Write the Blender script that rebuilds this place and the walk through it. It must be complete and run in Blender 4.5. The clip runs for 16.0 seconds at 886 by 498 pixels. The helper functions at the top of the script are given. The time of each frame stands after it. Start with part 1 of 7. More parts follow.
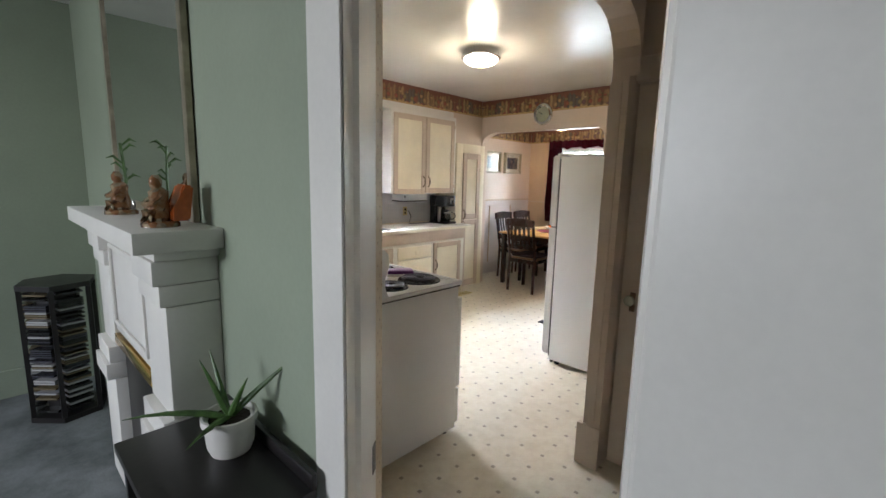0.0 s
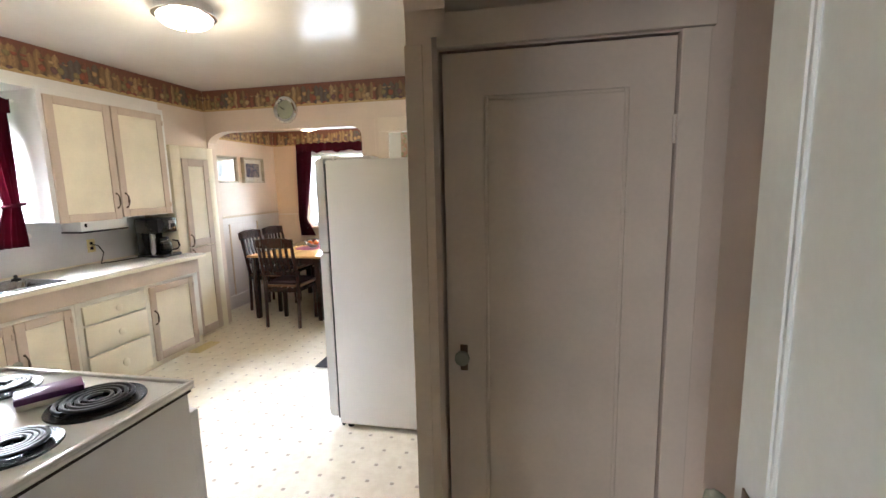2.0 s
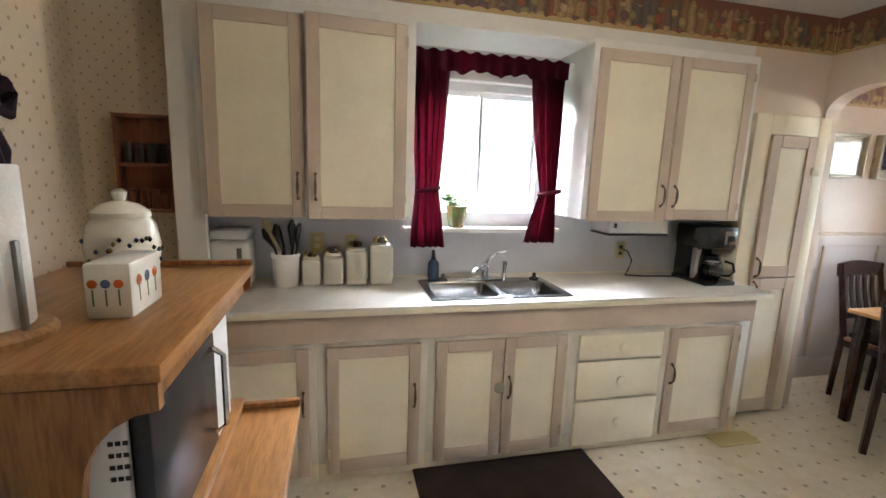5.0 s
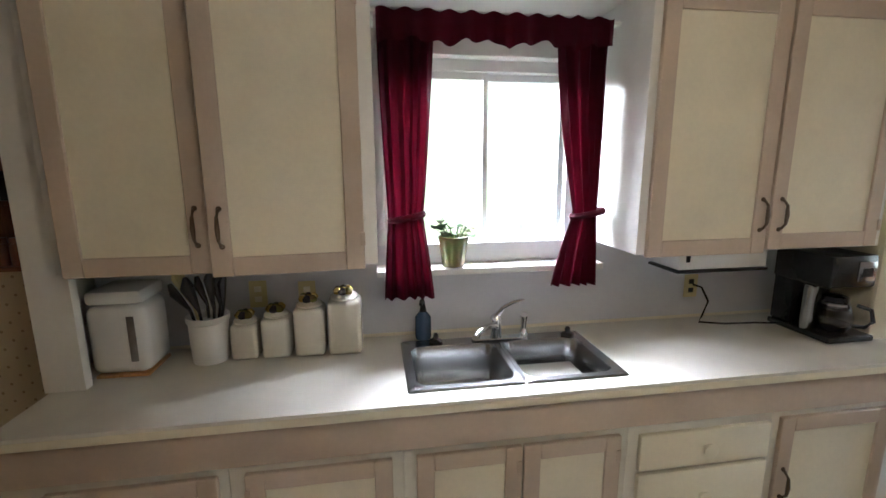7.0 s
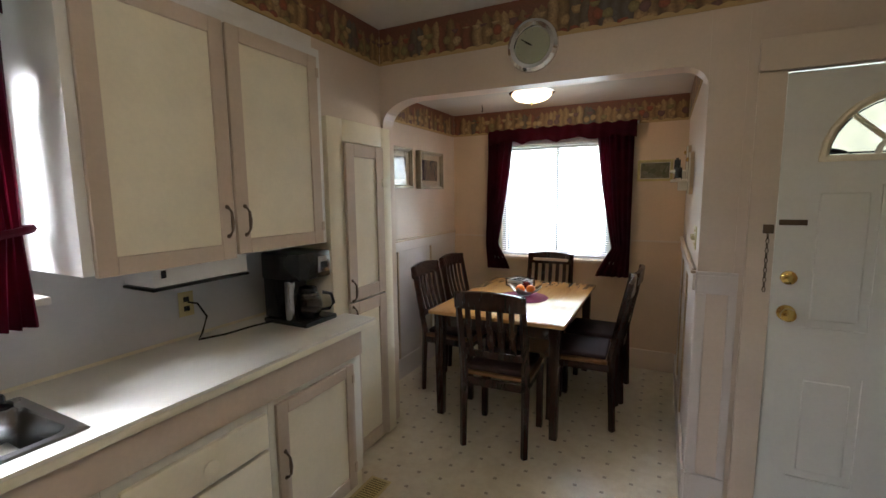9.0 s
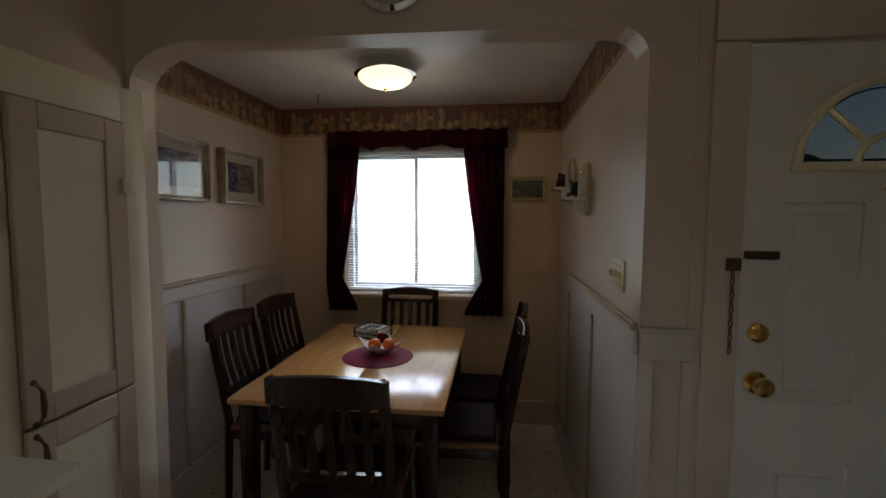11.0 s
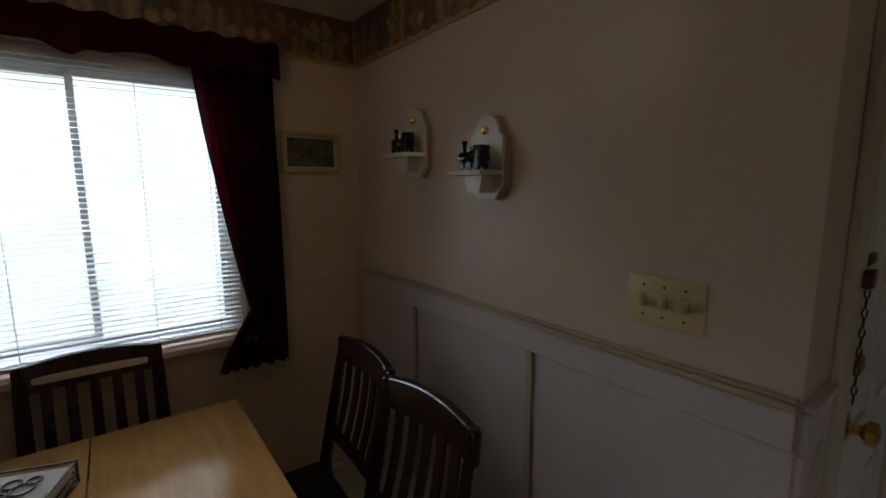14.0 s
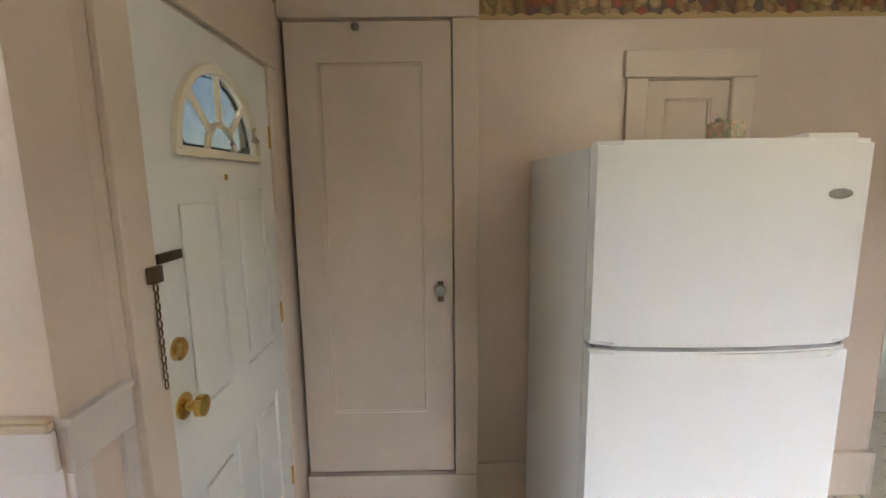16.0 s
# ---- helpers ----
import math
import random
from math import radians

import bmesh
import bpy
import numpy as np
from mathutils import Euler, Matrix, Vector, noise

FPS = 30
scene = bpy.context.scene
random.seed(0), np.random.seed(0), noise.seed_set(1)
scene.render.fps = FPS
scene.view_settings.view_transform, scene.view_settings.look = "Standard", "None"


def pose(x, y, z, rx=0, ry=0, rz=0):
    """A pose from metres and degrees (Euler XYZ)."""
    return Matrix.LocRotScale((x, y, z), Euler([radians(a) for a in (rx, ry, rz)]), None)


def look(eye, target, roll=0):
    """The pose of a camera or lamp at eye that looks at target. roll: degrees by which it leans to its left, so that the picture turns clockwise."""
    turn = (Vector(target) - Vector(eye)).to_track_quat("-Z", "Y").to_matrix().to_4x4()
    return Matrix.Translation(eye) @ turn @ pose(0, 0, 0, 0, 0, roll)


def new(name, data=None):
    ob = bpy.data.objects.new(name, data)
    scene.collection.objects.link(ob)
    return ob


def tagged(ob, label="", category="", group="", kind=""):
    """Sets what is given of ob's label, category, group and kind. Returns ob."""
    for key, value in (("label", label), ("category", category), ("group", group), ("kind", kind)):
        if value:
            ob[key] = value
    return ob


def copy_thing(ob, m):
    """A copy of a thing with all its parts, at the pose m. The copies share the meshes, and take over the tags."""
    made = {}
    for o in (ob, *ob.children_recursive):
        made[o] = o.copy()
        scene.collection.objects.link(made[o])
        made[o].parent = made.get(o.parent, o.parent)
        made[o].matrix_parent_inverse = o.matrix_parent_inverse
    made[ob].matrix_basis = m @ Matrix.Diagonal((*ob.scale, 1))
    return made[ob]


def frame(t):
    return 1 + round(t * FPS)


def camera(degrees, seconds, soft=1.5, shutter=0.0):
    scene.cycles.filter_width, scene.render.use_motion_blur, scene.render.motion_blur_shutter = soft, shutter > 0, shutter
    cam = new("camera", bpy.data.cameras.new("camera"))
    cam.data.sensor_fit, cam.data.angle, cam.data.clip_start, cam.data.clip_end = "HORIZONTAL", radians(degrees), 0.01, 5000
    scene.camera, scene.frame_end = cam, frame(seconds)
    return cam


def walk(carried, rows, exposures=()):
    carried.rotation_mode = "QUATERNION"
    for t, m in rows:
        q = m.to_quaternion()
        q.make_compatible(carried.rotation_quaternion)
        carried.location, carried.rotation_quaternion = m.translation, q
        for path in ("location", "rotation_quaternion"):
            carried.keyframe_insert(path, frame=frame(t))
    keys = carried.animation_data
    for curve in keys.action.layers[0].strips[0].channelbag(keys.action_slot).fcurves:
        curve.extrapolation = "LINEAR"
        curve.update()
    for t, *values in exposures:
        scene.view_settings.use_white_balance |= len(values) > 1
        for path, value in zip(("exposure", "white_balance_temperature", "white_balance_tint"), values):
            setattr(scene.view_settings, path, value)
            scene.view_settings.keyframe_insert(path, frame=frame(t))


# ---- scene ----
cam = camera(90.7, 16.0)
PATH = [
    (0, (2.012, 2.182, 1.482), (3.445, 3.542, 1.167), 1.4),
    (0.5, (2.204, 2.43, 1.492), (3.727, 3.691, 1.186), 1.1),
    (1, (2.37, 2.581, 1.508), (4.1, 3.535, 1.195), 0.1),
    (1.5, (2.512, 2.703, 1.522), (4.417, 3.224, 1.207), -1.3),
    (2, (2.735, 2.727, 1.519), (4.673, 3.128, 1.228), -1.3),
    (2.5, (2.999, 2.807, 1.527), (4.908, 3.318, 1.22), -1.0),
    (3, (3.216, 2.988, 1.518), (5.02, 3.796, 1.213), -0.5),
    (3.5, (3.425, 3.092, 1.532), (4.927, 4.376, 1.228), 1.2),
    (4, (3.612, 3.315, 1.513), (4.775, 4.91, 1.189), 1.3),
    (4.5, (3.763, 3.549, 1.531), (4.565, 5.352, 1.206), 1.7),
    (4.7, (3.858, 3.715, 1.53), (4.492, 5.585, 1.208), 2.4),
    (6.8, (4.346, 4.633, 1.627), (4.454, 6.596, 1.261), -0.3),
    (7, (4.359, 4.698, 1.635), (4.662, 6.639, 1.268), -0.3),
    (7.5, (4.437, 4.761, 1.551), (5.204, 6.587, 1.277), -0.7),
    (8, (4.511, 4.748, 1.556), (5.684, 6.345, 1.287), 0.2),
    (8.5, (4.59, 4.689, 1.553), (6.102, 5.974, 1.305), -0.2),
    (9, (4.651, 4.603, 1.544), (6.423, 5.498, 1.3), -0.6),
    (9.5, (4.785, 4.565, 1.536), (6.696, 5.1, 1.287), -0.8),
    (9.7, (4.857, 4.598, 1.533), (6.798, 5.019, 1.299), -0.7),
    (11.8, (6.108, 5.308, 1.519), (8.092, 5.489, 1.345), 0.1),
    (12, (6.229, 5.412, 1.567), (8.212, 5.538, 1.34), -0.0),
    (12.5, (6.521, 5.444, 1.556), (8.5, 5.616, 1.326), 0.5),
    (13, (6.735, 5.435, 1.55), (8.722, 5.433, 1.325), 0.2),
    (13.5, (6.854, 5.494, 1.591), (8.726, 4.844, 1.32), -0.2),
    (14, (6.859, 5.459, 1.58), (8.439, 4.265, 1.295), -0.3),
    (14.5, (6.783, 5.372, 1.583), (7.972, 3.794, 1.267), -0.9),
    (14.8, (6.734, 5.344, 1.587), (7.665, 3.603, 1.266), -0.5),
    (15.2, (6.645, 5.27, 1.585), (7.257, 3.393, 1.262), 0.1),
    (15.5, (6.566, 5.237, 1.581), (6.934, 3.296, 1.267), -0.3),
    (15.9, (6.412, 5.206, 1.595), (6.472, 3.231, 1.285), -0.6),
    (16, (6.37, 5.199, 1.588), (6.353, 3.222, 1.285), -0.7),
]
EXPOSURES = [(t, stops, kelvin, 14) for t, stops, kelvin in (
    (0, 1.15, 5600), (0.5, 1.15, 5650), (1.0, 1.5, 5600), (1.5, 1.55, 5600), (2.0, 1.55, 5600), (3.5, 1.6, 5500), (4.0, 1.2, 5550), (4.5, 1.1, 5600), (7, 0.5, 5550), (7.5, -0.4, 5550), (8, -0.5, 5750), (9, 0.1, 5750), (9.7, 0.3, 5800),
    (11.8, -2.3, 5800), (12.5, -2.35, 5800), (13.5, -2.35, 5800), (14, -2.0, 5750), (14.5, -0.1, 6000), (15.0, 0.75, 5550), (15.3, 0.95, 5450), (16, 0.95, 5650))]
LIGHT_KITCHEN, LIGHT_NOOK, LIGHT_LIVING = 820, 430, 125
BULB_KITCHEN, BULB_NOOK, GLOW_KITCHEN, GLOW_NOOK = 8, 5, 3.0, 5.0
# emission strength of the added backdrop sheets outside the windows
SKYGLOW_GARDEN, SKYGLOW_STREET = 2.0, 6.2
VINYL = 0.1385
walk(cam, [(t, look(eye, target, roll)) for t, eye, target, roll in PATH], EXPOSURES)

# ---- world, sun, large lights ----
world = bpy.data.worlds.new("sky")
scene.world = world
world.use_nodes = True
wn = world.node_tree
sky = wn.nodes.new("ShaderNodeTexSky")
sky.sky_type, sky.sun_disc = "NISHITA", False
sky.sun_elevation, sky.sun_rotation = radians(50), radians(210)
bg = wn.nodes["Background"]
bg.inputs[1].default_value = 0.15
wn.links.new(sky.outputs[0], bg.inputs[0])

sun = new("sun", bpy.data.lights.new("sun", "SUN"))
sun.data.energy, sun.data.angle, sun.data.color = 0.6, radians(25), (1, 0.97, 0.93)
sun.matrix_world = look((-6, -14, 24), (5, 5, 0))


def window_light(name, m, w, h, watts, color=(0.88, 0.95, 1.0)):
    ob = new(name, bpy.data.lights.new(name, "AREA"))
    ob.data.shape, ob.data.size, ob.data.size_y = "RECTANGLE", w, h
    ob.data.energy, ob.data.color = watts, color
    ob.matrix_world = m
    return ob


# added area lamps outside, above each window, standing in for the open sky
window_light("sky_light_kitchen", look((4.87, 7.45, 2.66), (4.87, 5.5, 2.15)), 2.6, 1.1, LIGHT_KITCHEN, (0.98, 0.97, 0.95))
window_light("sky_light_nook", look((9.75, 5.55, 2.65), (8.2, 5.55, 0.9)), 1.8, 1.0, LIGHT_NOOK)
# fill lamp for the living room, outside its added window
window_light("fill_light_living", look((-2.1, 4.2, 2.2), (0.5, 4.0, 0.9)), 1.8, 1.1, LIGHT_LIVING, (1.0, 0.95, 0.86))


def bulb(name, at, watts, color, r=0.06):
    ob = new(name, bpy.data.lights.new(name, "POINT"))
    ob.data.energy, ob.data.color, ob.data.shadow_soft_size = watts, color, r
    ob.location = at


bulb("kitchen_bulb", (5.10, 4.717, 2.34), BULB_KITCHEN, (1, 0.80, 0.50), 0.12)
bulb("nook_bulb", (8.06, 5.53, 2.17), BULB_NOOK, (1, 0.80, 0.52), 0.12)


# ---- materials ----
def nodes_of(name):
    m = bpy.data.materials.new(name)
    m.use_nodes = True
    return m, m.node_tree, m.node_tree.nodes["Principled BSDF"]


def node(nt, kind, **values):
    n = nt.nodes.new(kind)
    for k, v in values.items():
        n.inputs[k].default_value = v
    return n


def coords(nt):
    return nt.nodes.new("ShaderNodeTexCoord").outputs["Object"]


def ramp(nt, fac, stops):
    r = nt.nodes.new("ShaderNodeValToRGB")
    e = r.color_ramp.elements
    while len(e) < len(stops):
        e.new(0.5)
    for el, (p, c) in zip(e, stops):
        el.position, el.color = p, (*c, 1)
    nt.links.new(fac, r.inputs[0])
    return r.outputs[0]


def mix(nt, fac, a, b, mode="MIX"):
    n = nt.nodes.new("ShaderNodeMix")
    n.data_type, n.blend_type = "RGBA", mode
    for sock, v in ((n.inputs[0], fac), (n.inputs[6], a), (n.inputs[7], b)):
        if isinstance(v, (int, float)):
            sock.default_value = v
        elif isinstance(v, tuple):
            sock.default_value = (*v, 1)
        else:
            nt.links.new(v, sock)
    return n.outputs[2]


def maths(nt, op, a, b=None):
    n = nt.nodes.new("ShaderNodeMath")
    n.operation = op
    for sock, v in zip(n.inputs, (a, b)):
        if v is None:
            continue
        if isinstance(v, (int, float)):
            sock.default_value = v
        else:
            nt.links.new(v, sock)
    return n.outputs[0]


def bump(nt, bsdf, height, strength, distance):
    b = node(nt, "ShaderNodeBump", Strength=strength, Distance=distance)
    nt.links.new(height, b.inputs["Height"])
    nt.links.new(b.outputs[0], bsdf.inputs["Normal"])


def noise_tex(nt, vec, scale, detail=4.0, rough=0.55):
    n = node(nt, "ShaderNodeTexNoise", Scale=scale, Detail=detail, Roughness=rough)
    nt.links.new(vec, n.inputs["Vector"])
    return n.outputs["Fac"]


def surface(name, color, rough=0.5, metal=0.0, vary=0.08, stain=3.0, grain=60.0, relief=0.15, depth=0.002, dark=None):
    """A plain surface with stains at a large scale and grain at a small one."""
    m, nt, p = nodes_of(name)
    v = coords(nt)
    big, small = noise_tex(nt, v, stain), noise_tex(nt, v, grain, 3)
    dark = dark or tuple(c * (1 - 2 * vary) for c in color)
    lite = tuple(min(1, c * (1 + vary)) for c in color)
    c = ramp(nt, big, [(0.3, dark), (0.65, lite)])
    c = mix(nt, vary, c, ramp(nt, small, [(0.35, (0.35, 0.35, 0.35)), (0.65, (1, 1, 1))]), "MULTIPLY")
    nt.links.new(c, p.inputs["Base Color"])
    p.inputs["Metallic"].default_value = metal
    r = nt.nodes.new("ShaderNodeMapRange")
    r.inputs["To Min"].default_value, r.inputs["To Max"].default_value = max(0.02, rough - 0.04), min(1, rough + 0.05)
    nt.links.new(big, r.inputs[0])
    nt.links.new(r.outputs[0], p.inputs["Roughness"])
    if relief:
        bump(nt, p, small, relief, depth)
    return m


def wood(name, lite, dark, rough=0.35, along="X", scale=9.0, streak=0.35):
    m, nt, p = nodes_of(name)
    v = coords(nt)
    mp = nt.nodes.new("ShaderNodeMapping")
    mp.inputs["Scale"].default_value = {"X": (0.12, 1, 1), "Y": (1, 0.12, 1), "Z": (1, 1, 0.12)}[along]
    nt.links.new(v, mp.inputs[0])
    a = noise_tex(nt, mp.outputs[0], scale, 6, 0.6)
    b = noise_tex(nt, mp.outputs[0], scale * 9, 3, 0.6)
    c = ramp(nt, a, [(0.25, dark), (0.45, lite), (0.6, tuple((x + y) / 2 for x, y in zip(lite, dark))), (0.75, lite)])
    c = mix(nt, streak, c, ramp(nt, b, [(0.35, dark), (0.6, (1, 1, 1))]), "MULTIPLY")
    nt.links.new(c, p.inputs["Base Color"])
    p.inputs["Roughness"].default_value = rough
    bump(nt, p, b, 0.12, 0.001)
    return m


def border_paper():
    """Harvest-pattern wallpaper border: crowded fruit, jugs and books over a dark red top line, with a gilt scalloped foot."""
    m, nt, p = nodes_of("border_paper")
    sep = nt.nodes.new("ShaderNodeSeparateXYZ")
    nt.links.new(coords(nt), sep.inputs[0])
    u = maths(nt, "ADD", sep.outputs[0], sep.outputs[1])
    v = maths(nt, "ADD", sep.outputs[2], 0.0)
    comb = nt.nodes.new("ShaderNodeCombineXYZ")
    nt.links.new(u, comb.inputs[0])
    nt.links.new(v, comb.inputs[1])
    warp = node(nt, "ShaderNodeTexNoise", Scale=30.0, Detail=5.0)
    nt.links.new(comb.outputs[0], warp.inputs["Vector"])
    bent = nt.nodes.new("ShaderNodeVectorMath")
    bent.operation = "MULTIPLY_ADD"
    nt.links.new(warp.outputs["Color"], bent.inputs[0])
    bent.inputs[1].default_value = (0.022, 0.022, 0)
    nt.links.new(comb.outputs[0], bent.inputs[2])
    # upright jars, books and candles of uneven height
    row = node(nt, "ShaderNodeTexVoronoi", Scale=19.0, Randomness=0.8)
    row.voronoi_dimensions = "1D"
    nt.links.new(maths(nt, "ADD", u, maths(nt, "MULTIPLY", maths(nt, "SINE", maths(nt, "MULTIPLY", v, 60.0)), 0.004)), row.inputs["W"])
    sc = nt.nodes.new("ShaderNodeSeparateColor")
    nt.links.new(row.outputs["Color"], sc.inputs[0])
    item = ramp(nt, sc.outputs[0], [(0.0, (0.30, 0.20, 0.09)), (0.2, (0.10, 0.10, 0.085)), (0.34, (0.40, 0.30, 0.15)), (0.5, (0.22, 0.15, 0.07)), (0.64, (0.07, 0.09, 0.10)), (0.76, (0.34, 0.23, 0.10)), (0.9, (0.20, 0.06, 0.04))])
    item.node.color_ramp.interpolation = "CONSTANT"
    rounding = ramp(nt, maths(nt, "MULTIPLY", row.outputs["Distance"], 1.6), [(0.0, (1.25, 1.2, 1.1)), (0.5, (0.85, 0.8, 0.75)), (1.0, (0.35, 0.3, 0.28))])
    c = mix(nt, 1.0, item, rounding, "MULTIPLY")
    low = maths(nt, "ADD", maths(nt, "MULTIPLY", sc.outputs[1], 0.05), 0.155)
    narrow = maths(nt, "MULTIPLY", row.outputs["Distance"], 0.06)
    above = maths(nt, "GREATER_THAN", maths(nt, "ADD", v, narrow), low)
    c = mix(nt, above, c, (0.17, 0.055, 0.035))
    # fruit and loaves heaped in front
    vo = node(nt, "ShaderNodeTexVoronoi", Scale=17.0, Randomness=0.75)
    vo.voronoi_dimensions = "2D"
    nt.links.new(bent.outputs[0], vo.inputs["Vector"])
    fc = nt.nodes.new("ShaderNodeSeparateColor")
    nt.links.new(vo.outputs["Color"], fc.inputs[0])
    fruit_c = ramp(nt, fc.outputs[0], [(0.0, (0.46, 0.33, 0.15)), (0.3, (0.30, 0.07, 0.04)), (0.45, (0.50, 0.40, 0.22)), (0.65, (0.25, 0.24, 0.10)), (0.82, (0.14, 0.07, 0.09))])
    fruit_c.node.color_ramp.interpolation = "CONSTANT"
    fruit_c = mix(nt, 1.0, fruit_c, ramp(nt, vo.outputs["Distance"], [(0.0, (1.2, 1.15, 1.05)), (0.3, (0.95, 0.9, 0.85)), (0.5, (0.4, 0.35, 0.32))]), "MULTIPLY")
    ball = maths(nt, "MULTIPLY", maths(nt, "LESS_THAN", vo.outputs["Distance"], 0.46), maths(nt, "LESS_THAN", v, 0.135))
    ball = maths(nt, "MULTIPLY", ball, maths(nt, "GREATER_THAN", fc.outputs[1], 0.32))
    c = mix(nt, ball, c, fruit_c)
    fine = noise_tex(nt, comb.outputs[0], 85, 6, 0.75)
    c = mix(nt, 0.7, c, ramp(nt, fine, [(0.32, (0.22, 0.15, 0.11)), (0.62, (1.1, 1.0, 0.9))]), "MULTIPLY")
    red = ramp(nt, maths(nt, "MULTIPLY", v, 4.5), [(0.86, (0, 0, 0)), (0.90, (1, 1, 1))])
    c = mix(nt, maths(nt, "MULTIPLY", red, 0.75), c, (0.16, 0.04, 0.03))
    c = mix(nt, 0.28, c, (0.17, 0.10, 0.055))
    wave = maths(nt, "ABSOLUTE", maths(nt, "SINE", maths(nt, "MULTIPLY", u, 38.0)))
    foot = maths(nt, "LESS_THAN", v, maths(nt, "ADD", 0.012, maths(nt, "MULTIPLY", wave, 0.012)))
    c = mix(nt, foot, c, (0.42, 0.29, 0.12))
    nt.links.new(c, p.inputs["Base Color"])
    p.inputs["Roughness"].default_value = 0.55
    return m


def dotted_paper():
    """Cream wallpaper with a small brown sprig every 7 cm, in staggered rows."""
    m, nt, p = nodes_of("dotted_wallpaper")
    sep = nt.nodes.new("ShaderNodeSeparateXYZ")
    nt.links.new(nt.nodes.new("ShaderNodeNewGeometry").outputs["Position"], sep.inputs[0])
    u = maths(nt, "MULTIPLY", maths(nt, "ADD", sep.outputs[0], sep.outputs[1]), 15.0)
    v = maths(nt, "MULTIPLY", sep.outputs[2], 15.0)
    a, b = maths(nt, "ADD", u, v), maths(nt, "SUBTRACT", u, v)
    da = maths(nt, "ABSOLUTE", maths(nt, "SUBTRACT", maths(nt, "FRACT", a), 0.5))
    db = maths(nt, "ABSOLUTE", maths(nt, "SUBTRACT", maths(nt, "FRACT", b), 0.5))
    d = maths(nt, "ADD", maths(nt, "MULTIPLY", da, da), maths(nt, "MULTIPLY", db, db))
    dot = maths(nt, "MULTIPLY", maths(nt, "LESS_THAN", d, 0.013), 0.7)
    big = noise_tex(nt, coords(nt), 2.5)
    base = ramp(nt, big, [(0.3, (0.56, 0.46, 0.33)), (0.7, (0.64, 0.54, 0.40))])
    nt.links.new(mix(nt, dot, base, (0.26, 0.16, 0.10)), p.inputs["Base Color"])
    p.inputs["Roughness"].default_value = 0.6
    bump(nt, p, noise_tex(nt, coords(nt), 180, 2), 0.08, 0.001)
    return m


def vinyl_floor():
    """Cream sheet vinyl with a small grey-tan diamond at each corner of a square lattice, worn and faintly glossy."""
    m, nt, p = nodes_of("vinyl_floor")
    v = coords(nt)
    sep = nt.nodes.new("ShaderNodeSeparateXYZ")
    nt.links.new(v, sep.inputs[0])
    near = []
    for axis, shift in ((0, 0.0243), (1, 0.0803)):
        f = maths(nt, "FRACT", maths(nt, "DIVIDE", maths(nt, "ADD", sep.outputs[axis], shift + 200 * VINYL), VINYL))
        near.append(maths(nt, "ABSOLUTE", maths(nt, "SUBTRACT", f, 0.5)))
    dot = maths(nt, "LESS_THAN", maths(nt, "MAXIMUM", near[0], near[1]), 0.075)
    groove = maths(nt, "LESS_THAN", maths(nt, "MINIMUM", near[0], near[1]), 0.008)
    big, mid, fine = noise_tex(nt, v, 1.6), noise_tex(nt, v, 14, 5, 0.65), noise_tex(nt, v, 220, 2)
    c = ramp(nt, big, [(0.3, (0.66, 0.60, 0.47)), (0.7, (0.75, 0.70, 0.57))])
    c = mix(nt, 0.30, c, ramp(nt, mid, [(0.35, (0.62, 0.55, 0.42)), (0.62, (1, 1, 1))]), "MULTIPLY")
    c = mix(nt, maths(nt, "MULTIPLY", groove, 0.13), c, (0.4, 0.34, 0.24))
    c = mix(nt, maths(nt, "MULTIPLY", dot, 0.8), c, (0.27, 0.23, 0.18))
    nt.links.new(c, p.inputs["Base Color"])
    nt.links.new(ramp(nt, mid, [(0.3, (0.30, 0.30, 0.30)), (0.7, (0.44, 0.44, 0.44))]), p.inputs["Roughness"])
    bump(nt, p, fine, 0.05, 0.001)
    return m


def carpet():
    m, nt, p = nodes_of("carpet_pile")
    v = coords(nt)
    big, fine = noise_tex(nt, v, 5, 5, 0.65), noise_tex(nt, v, 260, 2)
    c = ramp(nt, big, [(0.35, (0.13, 0.145, 0.15)), (0.65, (0.25, 0.27, 0.28))])
    c = mix(nt, 0.6, c, ramp(nt, fine, [(0.3, (0.4, 0.4, 0.4)), (0.7, (1, 1, 1))]), "MULTIPLY")
    nt.links.new(c, p.inputs["Base Color"])
    p.inputs["Roughness"].default_value = 0.95
    bump(nt, p, fine, 0.6, 0.006)
    return m


def clear_glass(name, tint=(1, 1, 1), rough=0.0):
    m, nt, p = nodes_of(name)
    out = nt.nodes["Material Output"]
    lw = node(nt, "ShaderNodeLayerWeight", Blend=0.5)
    gloss = maths(nt, "ADD", maths(nt, "MULTIPLY", maths(nt, "POWER", lw.outputs["Facing"], 4.0), 0.85), 0.05)
    tr, gl = node(nt, "ShaderNodeBsdfTransparent", Color=(*tint, 1)), node(nt, "ShaderNodeBsdfGlossy", Roughness=rough)
    mx = nt.nodes.new("ShaderNodeMixShader")
    nt.links.new(gloss, mx.inputs[0])
    nt.links.new(tr.outputs[0], mx.inputs[1])
    nt.links.new(gl.outputs[0], mx.inputs[2])
    nt.links.new(mx.outputs[0], out.inputs[0])
    return m


def glow(name, color, strength, base=(0.9, 0.85, 0.75)):
    m, nt, p = nodes_of(name)
    p.inputs["Base Color"].default_value = (*base, 1)
    p.inputs["Emission Color"].default_value = (*color, 1)
    p.inputs["Emission Strength"].default_value = strength
    p.inputs["Roughness"].default_value = 0.35
    return m


